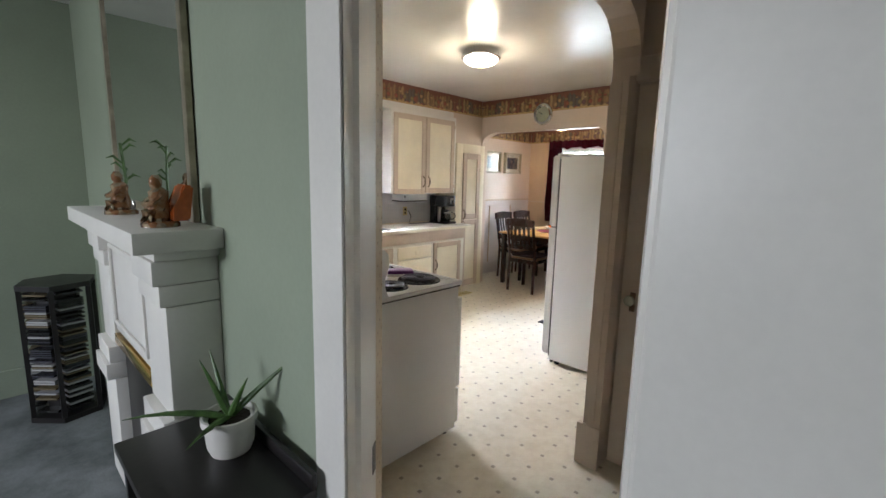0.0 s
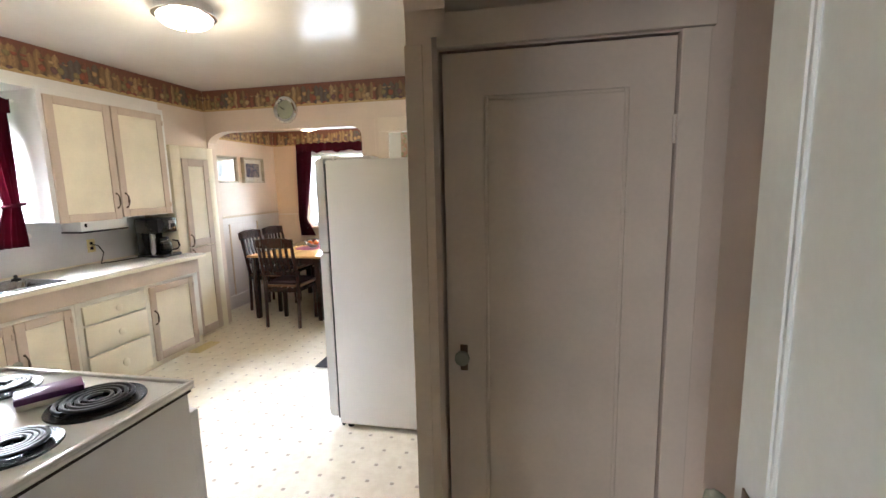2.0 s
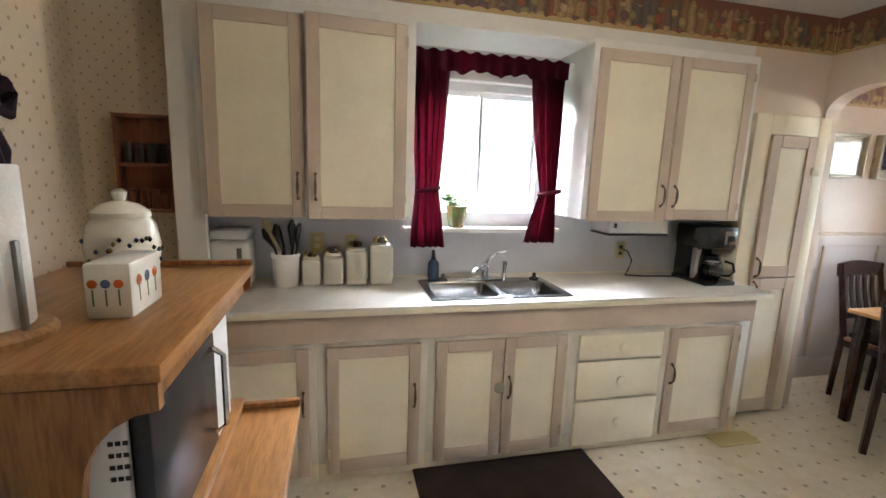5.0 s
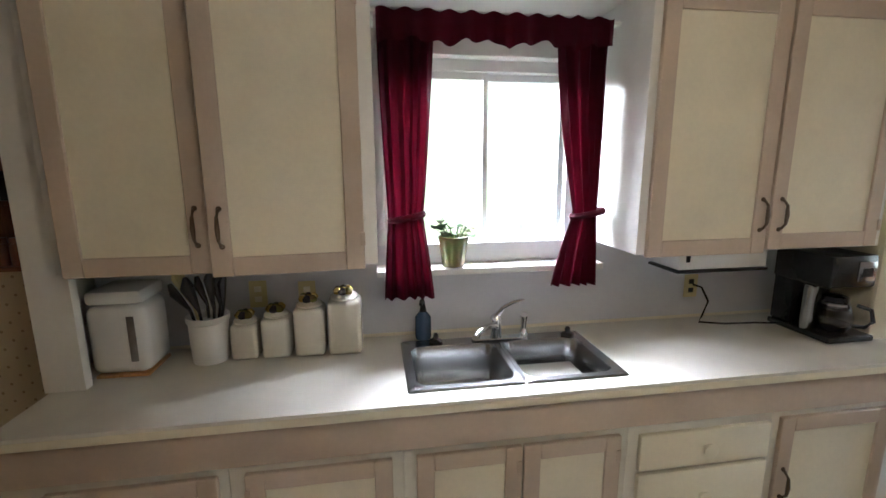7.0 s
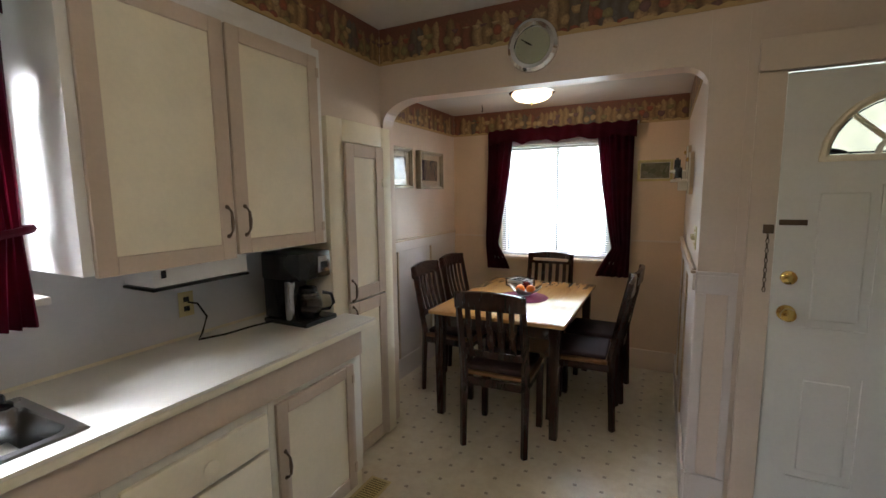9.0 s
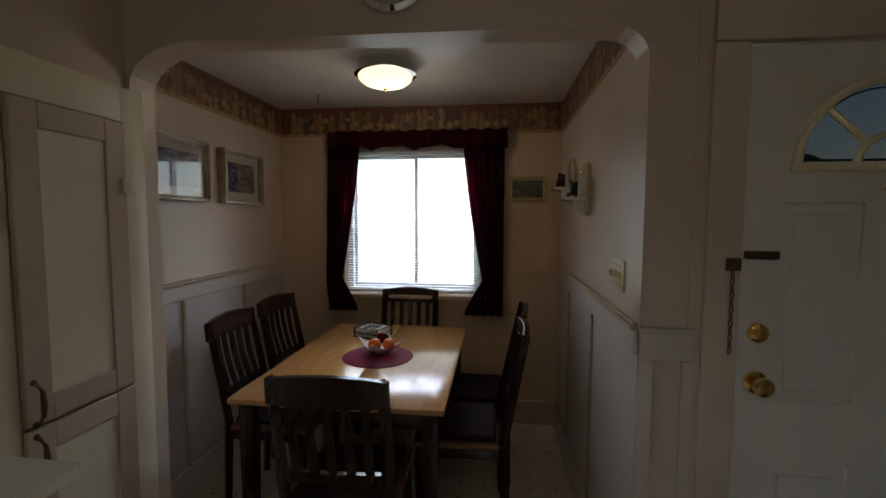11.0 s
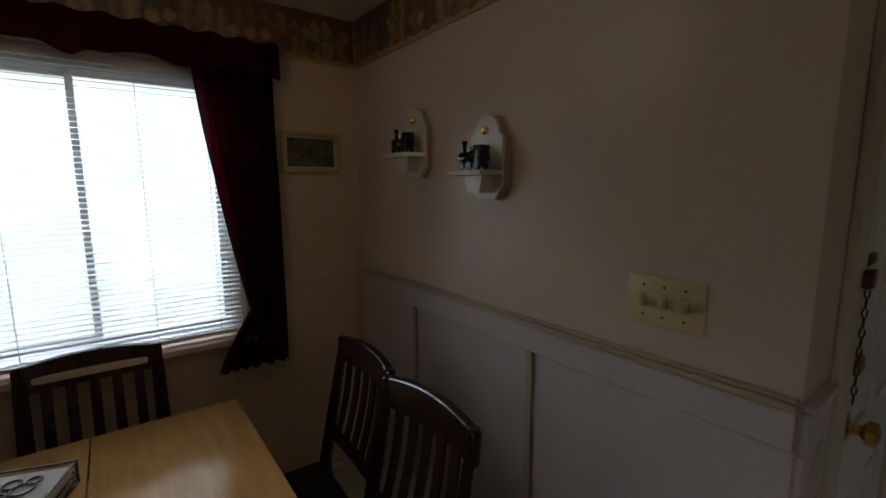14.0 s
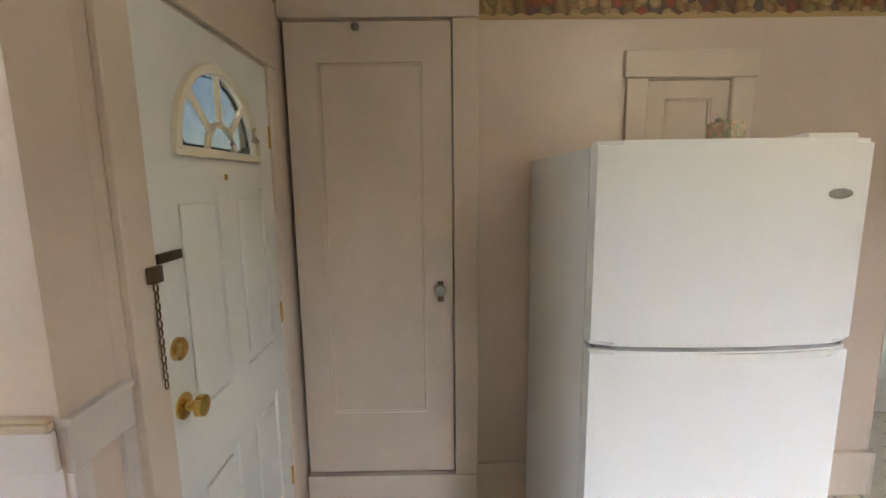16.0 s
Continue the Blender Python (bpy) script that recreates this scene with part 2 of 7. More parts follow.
def picture_print(name, a, b, c, scale=24.0):
    """A small printed picture: soft blotches of three tones."""
    m, nt, p = nodes_of(name)
    v = coords(nt)
    vo = node(nt, "ShaderNodeTexVoronoi", Scale=scale)
    nt.links.new(v, vo.inputs["Vector"])
    f = mix(nt, 0.5, vo.outputs["Color"], noise_tex(nt, v, scale * 0.5, 6, 0.7), "MIX")
    nt.links.new(ramp(nt, f, [(0.25, a), (0.48, b), (0.62, c), (0.78, a)]), p.inputs["Base Color"])
    p.inputs["Roughness"].default_value = 0.12
    return m


def cloth(name, color, dark, through_light=None):
    m, nt, p = nodes_of(name)
    v = coords(nt)
    fine, big = noise_tex(nt, v, 400, 2), noise_tex(nt, v, 9)
    c = ramp(nt, big, [(0.3, dark), (0.7, color)])
    c = mix(nt, 0.4, c, ramp(nt, fine, [(0.3, (0.5, 0.5, 0.5)), (0.7, (1, 1, 1))]), "MULTIPLY")
    nt.links.new(c, p.inputs["Base Color"])
    p.inputs["Roughness"].default_value = 0.75
    p.inputs["Specular IOR Level"].default_value = 0.15
    bump(nt, p, fine, 0.2, 0.001)
    if through_light:
        tl, mx = node(nt, "ShaderNodeBsdfTranslucent", Color=(*through_light, 1)), node(nt, "ShaderNodeMixShader", Fac=0.12)
        nt.links.new(p.outputs[0], mx.inputs[1])
        nt.links.new(tl.outputs[0], mx.inputs[2])
        nt.links.new(mx.outputs[0], nt.nodes["Material Output"].inputs[0])
    return m


# oranger version of the wall beige, the lamp's warm cast put into the colour
LAMPWARMED = surface("lamp_warmed_wall_paint", (0.62, 0.465, 0.325), 0.33, vary=0.05, stain=1.5, relief=0.08)
PINK = surface("pink_beige_wall_paint", (0.63, 0.52, 0.425), 0.33, vary=0.05, stain=1.5, relief=0.08)
TRIM = surface("pink_beige_gloss_trim", (0.64, 0.54, 0.44), 0.36, vary=0.05, stain=2.0, relief=0.06)
TAN = surface("tan_bead_paint", (0.52, 0.40, 0.27), 0.4, vary=0.06, stain=3, relief=0.06)
PANEL_PAINT = surface("mauve_white_panel_paint", (0.62, 0.56, 0.52), 0.45, vary=0.05, stain=1.8, relief=0.08)
CREAM = surface("cream_cabinet_paint", (0.81, 0.75, 0.59), 0.40, vary=0.05, stain=2.5, relief=0.08)
WHITECREAM = surface("off_white_cabinet_paint", (0.74, 0.71, 0.62), 0.40, vary=0.05, stain=2.5, relief=0.08)
TAUPE = surface("taupe_frame_paint", (0.56, 0.455, 0.36), 0.40, vary=0.06, stain=3, relief=0.08)
WHITE = surface("white_gloss_paint", (0.76, 0.74, 0.70), 0.38, vary=0.04, stain=2, relief=0.06)
DOORWHITE = surface("white_door_paint", (0.76, 0.76, 0.72), 0.4, vary=0.04, stain=1.6, relief=0.06)
GREEN = surface("sage_green_wall_paint", (0.30, 0.345, 0.26), 0.5, vary=0.06, stain=1.2, relief=0.1)
CEIL = surface("glossy_ceiling_paint", (0.74, 0.72, 0.68), 0.21, vary=0.03, stain=1.4, grain=25, relief=0.03)
SPLASH = surface("pale_splashback_sheet", (0.64, 0.64, 0.65), 0.34, vary=0.04, stain=2, relief=0.04)
LAMINATE = surface("speckled_white_laminate", (0.72, 0.69, 0.62), 0.33, vary=0.05, stain=4, grain=350, relief=0.05)
APPL = surface("white_appliance_enamel", (0.73, 0.73, 0.72), 0.33, vary=0.02, stain=2, grain=240, relief=0.10, depth=0.001)
ENAMEL = surface("glossy_white_enamel", (0.76, 0.75, 0.72), 0.14, vary=0.03, relief=0.0)
SEAM = surface("dark_gap", (0.02, 0.018, 0.016), 0.8, relief=0)
BLACK = surface("black_plastic", (0.018, 0.018, 0.02), 0.25, vary=0.1, relief=0.05)
BLACKWOOD = surface("black_painted_wood", (0.016, 0.014, 0.014), 0.35, vary=0.15, relief=0.1)
COIL = surface("coil_element_metal", (0.03, 0.03, 0.033), 0.35, metal=0.6, vary=0.15)
CHROME = surface("chrome", (0.75, 0.76, 0.78), 0.08, metal=1.0, vary=0.03, relief=0)
STEEL = surface("brushed_steel", (0.36, 0.36, 0.355), 0.22, metal=1.0, vary=0.08, grain=160, relief=0.1)
BRASS = surface("polished_brass", (0.75, 0.52, 0.16), 0.16, metal=1.0, vary=0.08, relief=0)
BRONZE = surface("aged_bronze_pull", (0.14, 0.10, 0.07), 0.35, metal=0.9, vary=0.15)
PEWTER = surface("worn_pewter", (0.30, 0.29, 0.27), 0.35, metal=0.9, vary=0.2)
CRYSTAL = surface("pressed_glass_knob", (0.30, 0.31, 0.25), 0.06, vary=0.1, relief=0)
OAK = wood("oak_veneer", (0.38, 0.18, 0.055), (0.15, 0.06, 0.018), 0.36, "Z", 10, 0.5)
OAKTOP = wood("oak_veneer_top", (0.44, 0.22, 0.07), (0.25, 0.11, 0.033), 0.28, "Y", 10, 0.4)
PINE = wood("honey_pine_top", (0.62, 0.35, 0.12), (0.47, 0.235, 0.07), 0.17, "X", 4, 0.2)
ESPRESSO = wood("espresso_stained_wood", (0.040, 0.016, 0.011), (0.016, 0.008, 0.006), 0.24, "Z", 8)
SEATWOOD = wood("seat_edge_wood", (0.30, 0.15, 0.06), (0.16, 0.075, 0.03), 0.3, "X", 8)
RACKWOOD = wood("red_brown_rack_wood", (0.22, 0.07, 0.03), (0.11, 0.03, 0.015), 0.35, "Z", 10)
TURNED = wood("turned_maple", (0.50, 0.28, 0.12), (0.33, 0.17, 0.06), 0.35, "Z", 14)
SEATPAD = cloth("dark_seat_fabric", (0.045, 0.025, 0.025), (0.02, 0.012, 0.012))
CURTAIN = cloth("burgundy_curtain_cloth", (0.085, 0.006, 0.018), (0.045, 0.003, 0.010), (0.22, 0.006, 0.025))
MATCLOTH = cloth("burgundy_placemat_cloth", (0.23, 0.016, 0.055), (0.17, 0.011, 0.04))
RUGDARK = cloth("dark_brown_mat_pile", (0.045, 0.03, 0.026), (0.026, 0.018, 0.016))
RUGGREY = cloth("charcoal_rug", (0.05, 0.05, 0.055), (0.02, 0.02, 0.022))
PAPER = surface("paper_towel", (0.80, 0.79, 0.77), 0.9, vary=0.03, grain=120, relief=0.5, depth=0.003)
CERAMIC = surface("cream_glazed_ceramic", (0.74, 0.71, 0.62), 0.15, vary=0.04, relief=0)
TERRA = surface("glazed_brown_green_pot", (0.16, 0.10, 0.03), 0.2, vary=0.3, stain=14, dark=(0.10, 0.16, 0.03))
SOIL = surface("dark_soil", (0.03, 0.02, 0.015), 0.9, vary=0.3, relief=0.8, depth=0.01)
LEAF = surface("leaf_green", (0.075, 0.15, 0.035), 0.45, vary=0.25, stain=18, relief=0.1)
PALELEAF = surface("pale_leaf", (0.30, 0.36, 0.16), 0.45, vary=0.25, stain=20, relief=0.1)
ORANGE = surface("orange_peel", (0.80, 0.20, 0.010), 0.4, vary=0.1, stain=12, grain=220, relief=0.25)
APPLE = surface("red_apple_skin", (0.16, 0.015, 0.015), 0.25, vary=0.3, stain=14, relief=0)
PLUM = cloth("dark_plum_ribbon", (0.045, 0.03, 0.05), (0.022, 0.014, 0.02))
PURPLE = surface("purple_lid", (0.12, 0.02, 0.14), 0.3, vary=0.1, relief=0.05)
IVORY = surface("ivory_plastic", (0.62, 0.53, 0.26), 0.3, vary=0.03, relief=0)
GILT = surface("silver_gilt_frame", (0.40, 0.35, 0.26), 0.30, metal=0.6, vary=0.15, stain=10)
PALEFRAME = surface("pale_yellow_frame", (0.55, 0.45, 0.17), 0.45, vary=0.1, stain=8)
MOUNT = surface("cream_card_mount", (0.62, 0.56, 0.46), 0.15, vary=0.03, relief=0)
BLIND = surface("white_vinyl_blind", (0.80, 0.80, 0.80), 0.4, vary=0.02, relief=0)
VINYLFRAME = surface("white_window_frame", (0.78, 0.78, 0.77), 0.35, vary=0.02, relief=0)
GRASS = surface("lawn_grass", (0.09, 0.15, 0.035), 0.9, vary=0.3, stain=1.5, grain=40, relief=0.6, depth=0.03)
FOLIAGE = surface("shrub_leaves", (0.08, 0.14, 0.035), 0.6, vary=0.3, stain=6, relief=0)
BARK = surface("tree_bark", (0.10, 0.075, 0.05), 0.9, vary=0.3, stain=8, grain=30, relief=0.8, depth=0.02)
CLOCKFACE = surface("clock_face", (0.33, 0.34, 0.25), 0.3, vary=0.05, relief=0)
FIGURE = picture_print("painted_figurine", (0.03, 0.02, 0.018), (0.22, 0.10, 0.04), (0.30, 0.24, 0.15), 38.0)
FIGORANGE = surface("orange_glaze", (0.50, 0.11, 0.02), 0.25, vary=0.15, stain=20, relief=0)
SLATEBLUE = surface("blue_soap_bottle", (0.05, 0.09, 0.16), 0.2, vary=0.1, relief=0)
FROST = glow("lamp_glass_kitchen", (1, 0.86, 0.62), GLOW_KITCHEN)
FROSTNOOK = glow("lamp_glass_nook", (1, 0.72, 0.36), GLOW_NOOK)
GLASS = clear_glass("window_glass")
# warm grey tint put into the glass to dim the blue sky behind
FANGLASS = clear_glass("sky_dimming_textured_fan_light_glass", (0.47, 0.45, 0.40), 0.15)
CARAFE = clear_glass("carafe_glass", (0.55, 0.55, 0.55))
MIRROR = surface("mirror_silver", (0.9, 0.9, 0.9), 0.02, metal=1.0, vary=0.0, relief=0)
MIRROR.node_tree.nodes["Principled BSDF"].inputs["Roughness"].default_value = 0.01
for link in list(MIRROR.node_tree.links):
    if link.to_socket.name == "Roughness":
        MIRROR.node_tree.links.remove(link)
BORDER, DOTTED, VINYLMAT, CARPET = border_paper(), dotted_paper(), vinyl_floor(), carpet()
STREET = picture_print("street_scene_print", (0.02, 0.025, 0.045), (0.08, 0.09, 0.13), (0.30, 0.24, 0.20), 55.0)
BARN = picture_print("landscape_print", (0.05, 0.06, 0.03), (0.10, 0.09, 0.05), (0.16, 0.15, 0.11))
BOXPRINT = picture_print("cereal_box_print", (0.70, 0.66, 0.52), (0.62, 0.36, 0.26), (0.40, 0.46, 0.28), 60.0)


# ---- building helpers ----
def box(bm, a, b, bevel=0.0, seg=2):
    x0, y0, z0 = (min(p, q) for p, q in zip(a, b))
    x1, y1, z1 = (max(p, q) for p, q in zip(a, b))
    vs = [bm.verts.new(c) for c in ((x0, y0, z0), (x1, y0, z0), (x1, y1, z0), (x0, y1, z0), (x0, y0, z1), (x1, y0, z1), (x1, y1, z1), (x0, y1, z1))]
    fs = [bm.faces.new([vs[i] for i in f]) for f in ((3, 2, 1, 0), (4, 5, 6, 7), (0, 1, 5, 4), (1, 2, 6, 5), (2, 3, 7, 6), (3, 0, 4, 7))]
    if bevel:
        es = list({e for f in fs for e in f.edges})
        bmesh.ops.bevel(bm, geom=es, offset=bevel, segments=seg, profile=0.5, affect="EDGES")
    return bm


def boxes(*items, bevel=0.0):
    bm = bmesh.new()
    for a, b in items:
        box(bm, a, b, bevel)
    return bm


def lathe(bm, centre, profile, seg=24, axis="Z", caps=True):
    """Turns (radius, height) pairs about an axis through centre."""
    cx, cy, cz = centre
    rings = []
    for r, h in profile:
        ring = []
        for i in range(seg):
            a = 2 * math.pi * i / seg
            u, v = r * math.cos(a), r * math.sin(a)
            ring.append(bm.verts.new({"Z": (cx + u, cy + v, cz + h), "X": (cx + h, cy + u, cz + v), "Y": (cx + v, cy + h, cz + u)}[axis]))
        rings.append(ring)
    for p, q in zip(rings, rings[1:]):
        for i in range(seg):
            j = (i + 1) % seg
            bm.faces.new((p[i], p[j], q[j], q[i]))
    if caps:
        bm.faces.new(list(reversed(rings[0])))
        bm.faces.new(rings[-1])
    return bm


def tube(bm, pts, r, seg=8, closed=False):
    """A round rod along points."""
    pts = [Vector(p) for p in pts]
    rings = []
    n = len(pts)
    for i, p in enumerate(pts):
        d = (pts[(i + 1) % n] - pts[i - 1]) if closed else (pts[min(i + 1, n - 1)] - pts[max(i - 1, 0)])
        d.normalize()
        s = d.cross(Vector((0, 0, 1)) if abs(d.z) < 0.9 else Vector((1, 0, 0))).normalized()
        t = d.cross(s)
        rr = r[i] if isinstance(r, (list, tuple)) else r
        rings.append([bm.verts.new(p + rr * (math.cos(2 * math.pi * k / seg) * s + math.sin(2 * math.pi * k / seg) * t)) for k in range(seg)])
    for i in range(n if closed else n - 1):
        a, b = rings[i], rings[(i + 1) % n]
        for k in range(seg):
            bm.faces.new((a[k], a[(k + 1) % seg], b[(k + 1) % seg], b[k]))
    if not closed:
        bm.faces.new(list(reversed(rings[0])))
        bm.faces.new(rings[-1])
    return bm


def prism(bm, outline, axis, a, b):
    """Extrudes a 2D outline (in the two other axes, in xyz order) from a to b along axis."""
    def at(p, h):
        return {"x": (h, p[0], p[1]), "y": (p[0], h, p[1]), "z": (p[0], p[1], h)}[axis]
    lo, hi = [bm.verts.new(at(p, a)) for p in outline], [bm.verts.new(at(p, b)) for p in outline]
    bm.faces.new(lo)
    bm.faces.new(list(reversed(hi)))
    n = len(outline)
    for i in range(n):
        bm.faces.new((lo[i], hi[i], hi[(i + 1) % n], lo[(i + 1) % n]))
    return bm


FLOOR = -0.05


def settle(bm, base=0.0):
    """Carries the feet of whatever stands on the floor down to the floor's level; base is the height of the mesh's own origin."""
    for v in bm.verts:
        z = v.co.z + base
        if -0.2 < z < 0.25:
            v.co.z += FLOOR * min(1.0, 1 - z / 0.25)


def mesh_of(name, bm, material, smooth=False):
    bmesh.ops.recalc_face_normals(bm, faces=bm.faces)
    me = bpy.data.meshes.new(name)
    bm.to_mesh(me)
    bm.free()
    me.materials.append(material)
    if smooth:
        for p in me.polygons:
            p.use_smooth = True
        me.set_sharp_from_angle(angle=radians(40))
    return me


def structure(name, bm, material, label="", smooth=False, kind="structure"):
    settle(bm)
    return tagged(new(name, mesh_of(name, bm, material, smooth)), label, kind=kind)


def thing(name, base, label, category, group=""):
    ob = new(name)
    ob.empty_display_size = 0.1
    ob.location = base
    return tagged(ob, label, category, group)


def part(name, bm, material, parent, label="", smooth=True):
    """Links a bmesh, given in world coordinates, as one mesh under a thing or a part."""
    root = parent
    while root.parent:
        root = root.parent
    settle(bm)
    bmesh.ops.translate(bm, verts=bm.verts, vec=-Vector(root.location))
    ob = new(name, mesh_of(name, bm, material, smooth))
    ob.parent = parent
    if label:
        ob["label"] = label
    return ob


def solo(name, bm, material, base, label, category, group="", smooth=True):
    """A thing of one mesh."""
    settle(bm)
    bmesh.ops.translate(bm, verts=bm.verts, vec=-Vector(base))
    ob = new(name, mesh_of(name, bm, material, smooth))
    ob.location = base
    return tagged(ob, label, category, group)


# ---- large structure ----
H = 2.58
structure("floor", boxes(((2.61, 2.0, -0.12), (9.1, 6.8, 0.0))), VINYLMAT, "cream sheet vinyl floor with small grey diamonds")
structure("floor_living", boxes(((-1.75, 0.2, -0.12), (2.608, 6.3, 0.004))), CARPET, "grey-blue carpet with darker patches")
NH = 2.36
structure("ceiling_nook", boxes(((7.191, 4.30, NH), (9.06, 6.77, NH + 0.1))), CEIL, "off-white ceiling of the dining nook")
structure("ceiling", boxes(((2.61, 2.0, H), (9.1, 6.8, H + 0.12))), CEIL, "glossy off-white painted ceiling")
structure("ceiling_living", boxes(((-1.75, 0.2, H), (2.608, 6.3, H + 0.12))), WHITE, "white ceiling")

# wall between living room and kitchen, with its doorway (y 2.22 to 3.0)
structure("wall_living_east", boxes(((2.54, 0.2, 0), (2.61, 2.34, H)), ((2.54, 3.02, 0), (2.61, 6.2, H)), ((2.54, 2.34, 2.06), (2.61, 3.02, H))), GREEN, "sage green painted wall")
structure("wall_kitchen_west", boxes(((2.611, 2.0, 0), (2.80, 2.37, H)), ((2.611, 3.22, 0), (2.80, 6.4, H)), ((2.611, 2.37, 2.06), (2.80, 3.22, H))), DOTTED, "cream wallpaper with small brown sprigs")
structure("wall_chimney_breast", boxes(((2.80, 3.79, 0), (3.22, 5.41, H))), DOTTED, "chimney breast in cream sprigged wallpaper")
structure("wall_alcove", boxes(((2.611, 6.40, 0), (3.23, 6.6, H))), DOTTED, "cream sprigged wallpaper")
structure("wall_living_north", boxes(((-1.75, 6.2, 0), (2.54, 6.3, H))), GREEN, "sage green painted wall")
structure("wall_living_south", boxes(((-1.75, 0.1, 0), (2.608, 0.2, H))), GREEN, "sage green painted wall")
structure("wall_living_west", boxes(((-1.75, 0.2, 0), (-1.6, 3.3, H)), ((-1.75, 5.1, 0), (-1.6, 6.2, H)), ((-1.75, 3.3, 0), (-1.6, 5.1, 0.9)), ((-1.75, 3.3, 2.2), (-1.6, 5.1, H))), GREEN, "sage green painted wall")
# doorway jambs and casing
j = bmesh.new()
prism(j, [(2.545, 2.98), (2.755, 3.145), (2.755, 3.219), (2.612, 3.219), (2.612, 3.019), (2.545, 3.019)], "z", 0.0, 2.04)
prism(j, [(2.545, 2.36), (2.545, 2.341), (2.6105, 2.341), (2.6105, 2.371), (2.795, 2.371), (2.795, 2.447)], "z", 0.0, 2.04)
prism(j, [(2.545, 2.342), (2.545, 3.018), (2.795, 3.218), (2.795, 2.432)], "z", 2.041, 2.059)
structure("trim_doorway_jamb", j, WHITE, "white painted door jamb")
structure("wall_doorway_return", prism(bmesh.new(), [(2.756, 3.146), (2.815, 3.192), (2.815, 3.219), (2.756, 3.219)], "z", 0.0, 2.04), DOTTED, "sprigged wallpaper return beside the doorway")
j = bmesh.new()
box(j, (2.516, 2.02, 0), (2.5385, 2.345, 2.05), 0.006)
for y0, y1 in ((2.972, 3.10),):
    box(j, (2.531, y0, 0), (2.539, y1, 2.05), 0.003)
box(j, (2.516, 2.22, 2.052), (2.539, 3.12, 2.17), 0.006)
structure("trim_doorway_casing", j, WHITE, "wide white painted door casing")
structure("baseboard_living", boxes(((-1.6, 6.18, 0), (2.3, 6.199, 0.16)), bevel=0.004), GREEN, "green painted baseboard")
keep = bmesh.new()
prism(keep, [(2.725, 3.119), (2.75, 3.139), (2.749, 3.1405), (2.724, 3.1205)], "z", 0.62, 0.71)
structure("trim_strike_plate", keep, BLACK, "dark metal strike plate")

# hall and south side
structure("wall_hall_south", boxes(((2.80, 2.0, 0), (4.42, 2.14, H))), PINK, "pink-beige painted wall")
structure("wall_hall_east", boxes(((4.27, 2.14, 0), (4.42, 2.29, H)), ((4.27, 3.045, 0), (4.42, 3.1, H)), ((4.27, 2.29, 1.965), (4.42, 3.045, H))), PINK, "pink-beige painted wall")
# out of view; added to keep outside light from leaking round the doors
structure("wall_closet_back", boxes(((4.42, 2.0, 0), (7.07, 2.14, H)), ((7.07, 2.0, 0), (7.189, 2.999, H))), PINK, "unseen plain wall closing the closets against outside light")
southwall = bmesh.new()
box(southwall, (4.165, 3.046, 0), (5.03, 3.13, H))
box(southwall, (4.421, 3.0, 0), (5.03, 3.045, H))
box(southwall, (5.03, 3.0, 2.035), (5.42, 3.13, H))
box(southwall, (5.42, 3.0, 0), (6.30, 3.13, H))
box(southwall, (6.30, 3.0, 2.30), (7.055, 3.13, H))
box(southwall, (6.30, 3.0, 0), (7.055, 3.13, 0.125))
structure("wall_south", southwall, PINK, "pink-beige painted kitchen wall")
# header over the hall opening, with a coved corner
prof = [(2.801, H), (2.801, 2.26), (3.93, 2.26)] + [(3.93 + 0.234 * math.sin(a), 2.02 + 0.24 * math.cos(a)) for a in (0.3, 0.6, 0.9, 1.2, 1.4)] + [(4.1645, 1.98), (4.1645, H)]
structure("wall_hall_header", prism(bmesh.new(), prof, "y", 3.0, 3.13), PINK, "header with a coved corner over the hall opening")

# east wall: arch into the nook, exterior door
arch = [(4.447, H), (4.447, 2.03)] + [(4.557 - 0.11 * math.cos(a), 2.03 + 0.10 * math.sin(a)) for a in (0.3, 0.6, 0.9, 1.2, 1.5)] \
    + [(5.99 + 0.26 * math.sin(a), 2.0 + 0.145 * math.cos(a)) for a in (0.1, 0.35, 0.6, 0.85, 1.1, 1.35)] + [(6.25, 2.0), (6.25, 0.0), (6.62, 0.0), (6.62, H)]
structure("wall_arch", prism(bmesh.new(), arch, "x", 7.07, 7.19), PINK, "pink-beige wall with a wide round-cornered arch to the dining nook")
structure("wall_east", boxes(((7.07, 4.16, 0), (7.189, 4.299, H)), ((7.07, 3.0, 0), (7.189, 3.34, H)), ((7.07, 3.34, 2.055), (7.189, 4.16, H))), PINK, "pink-beige painted wall")
structure("wall_nook_south", boxes(((7.07, 4.30, 0), (8.9045, 4.446, H))), PINK, "pink-beige painted wall")
structure("wall_nook_north", boxes(((7.19, 6.61, 0), (8.9045, 6.76, H))), PINK, "pink-beige painted wall")
structure("wall_nook_east", boxes(((8.905, 4.30, 0), (9.06, 5.02, H)), ((8.905, 6.09, 0), (9.06, 6.76, H)), ((8.905, 5.02, 0), (9.06, 6.09, 0.93)), ((8.905, 5.02, 2.06), (9.06, 6.09, H))), LAMPWARMED, "beige painted wall with the lamp's orange cast in its colour")
structure("wall_north", boxes(((3.23, 6.6, 0), (4.44, 6.76, H)), ((5.29, 6.6, 0), (7.19, 6.76, H)), ((4.44, 6.6, 0), (5.29, 6.76, 1.215)), ((4.44, 6.6, 2.09), (5.29, 6.76, H))), WHITE, "white painted wall")
structure("wall_soffit", boxes(((3.23, 6.265, 2.285), (6.46, 6.6, H))), WHITE, "boxed soffit above the wall cabinets")
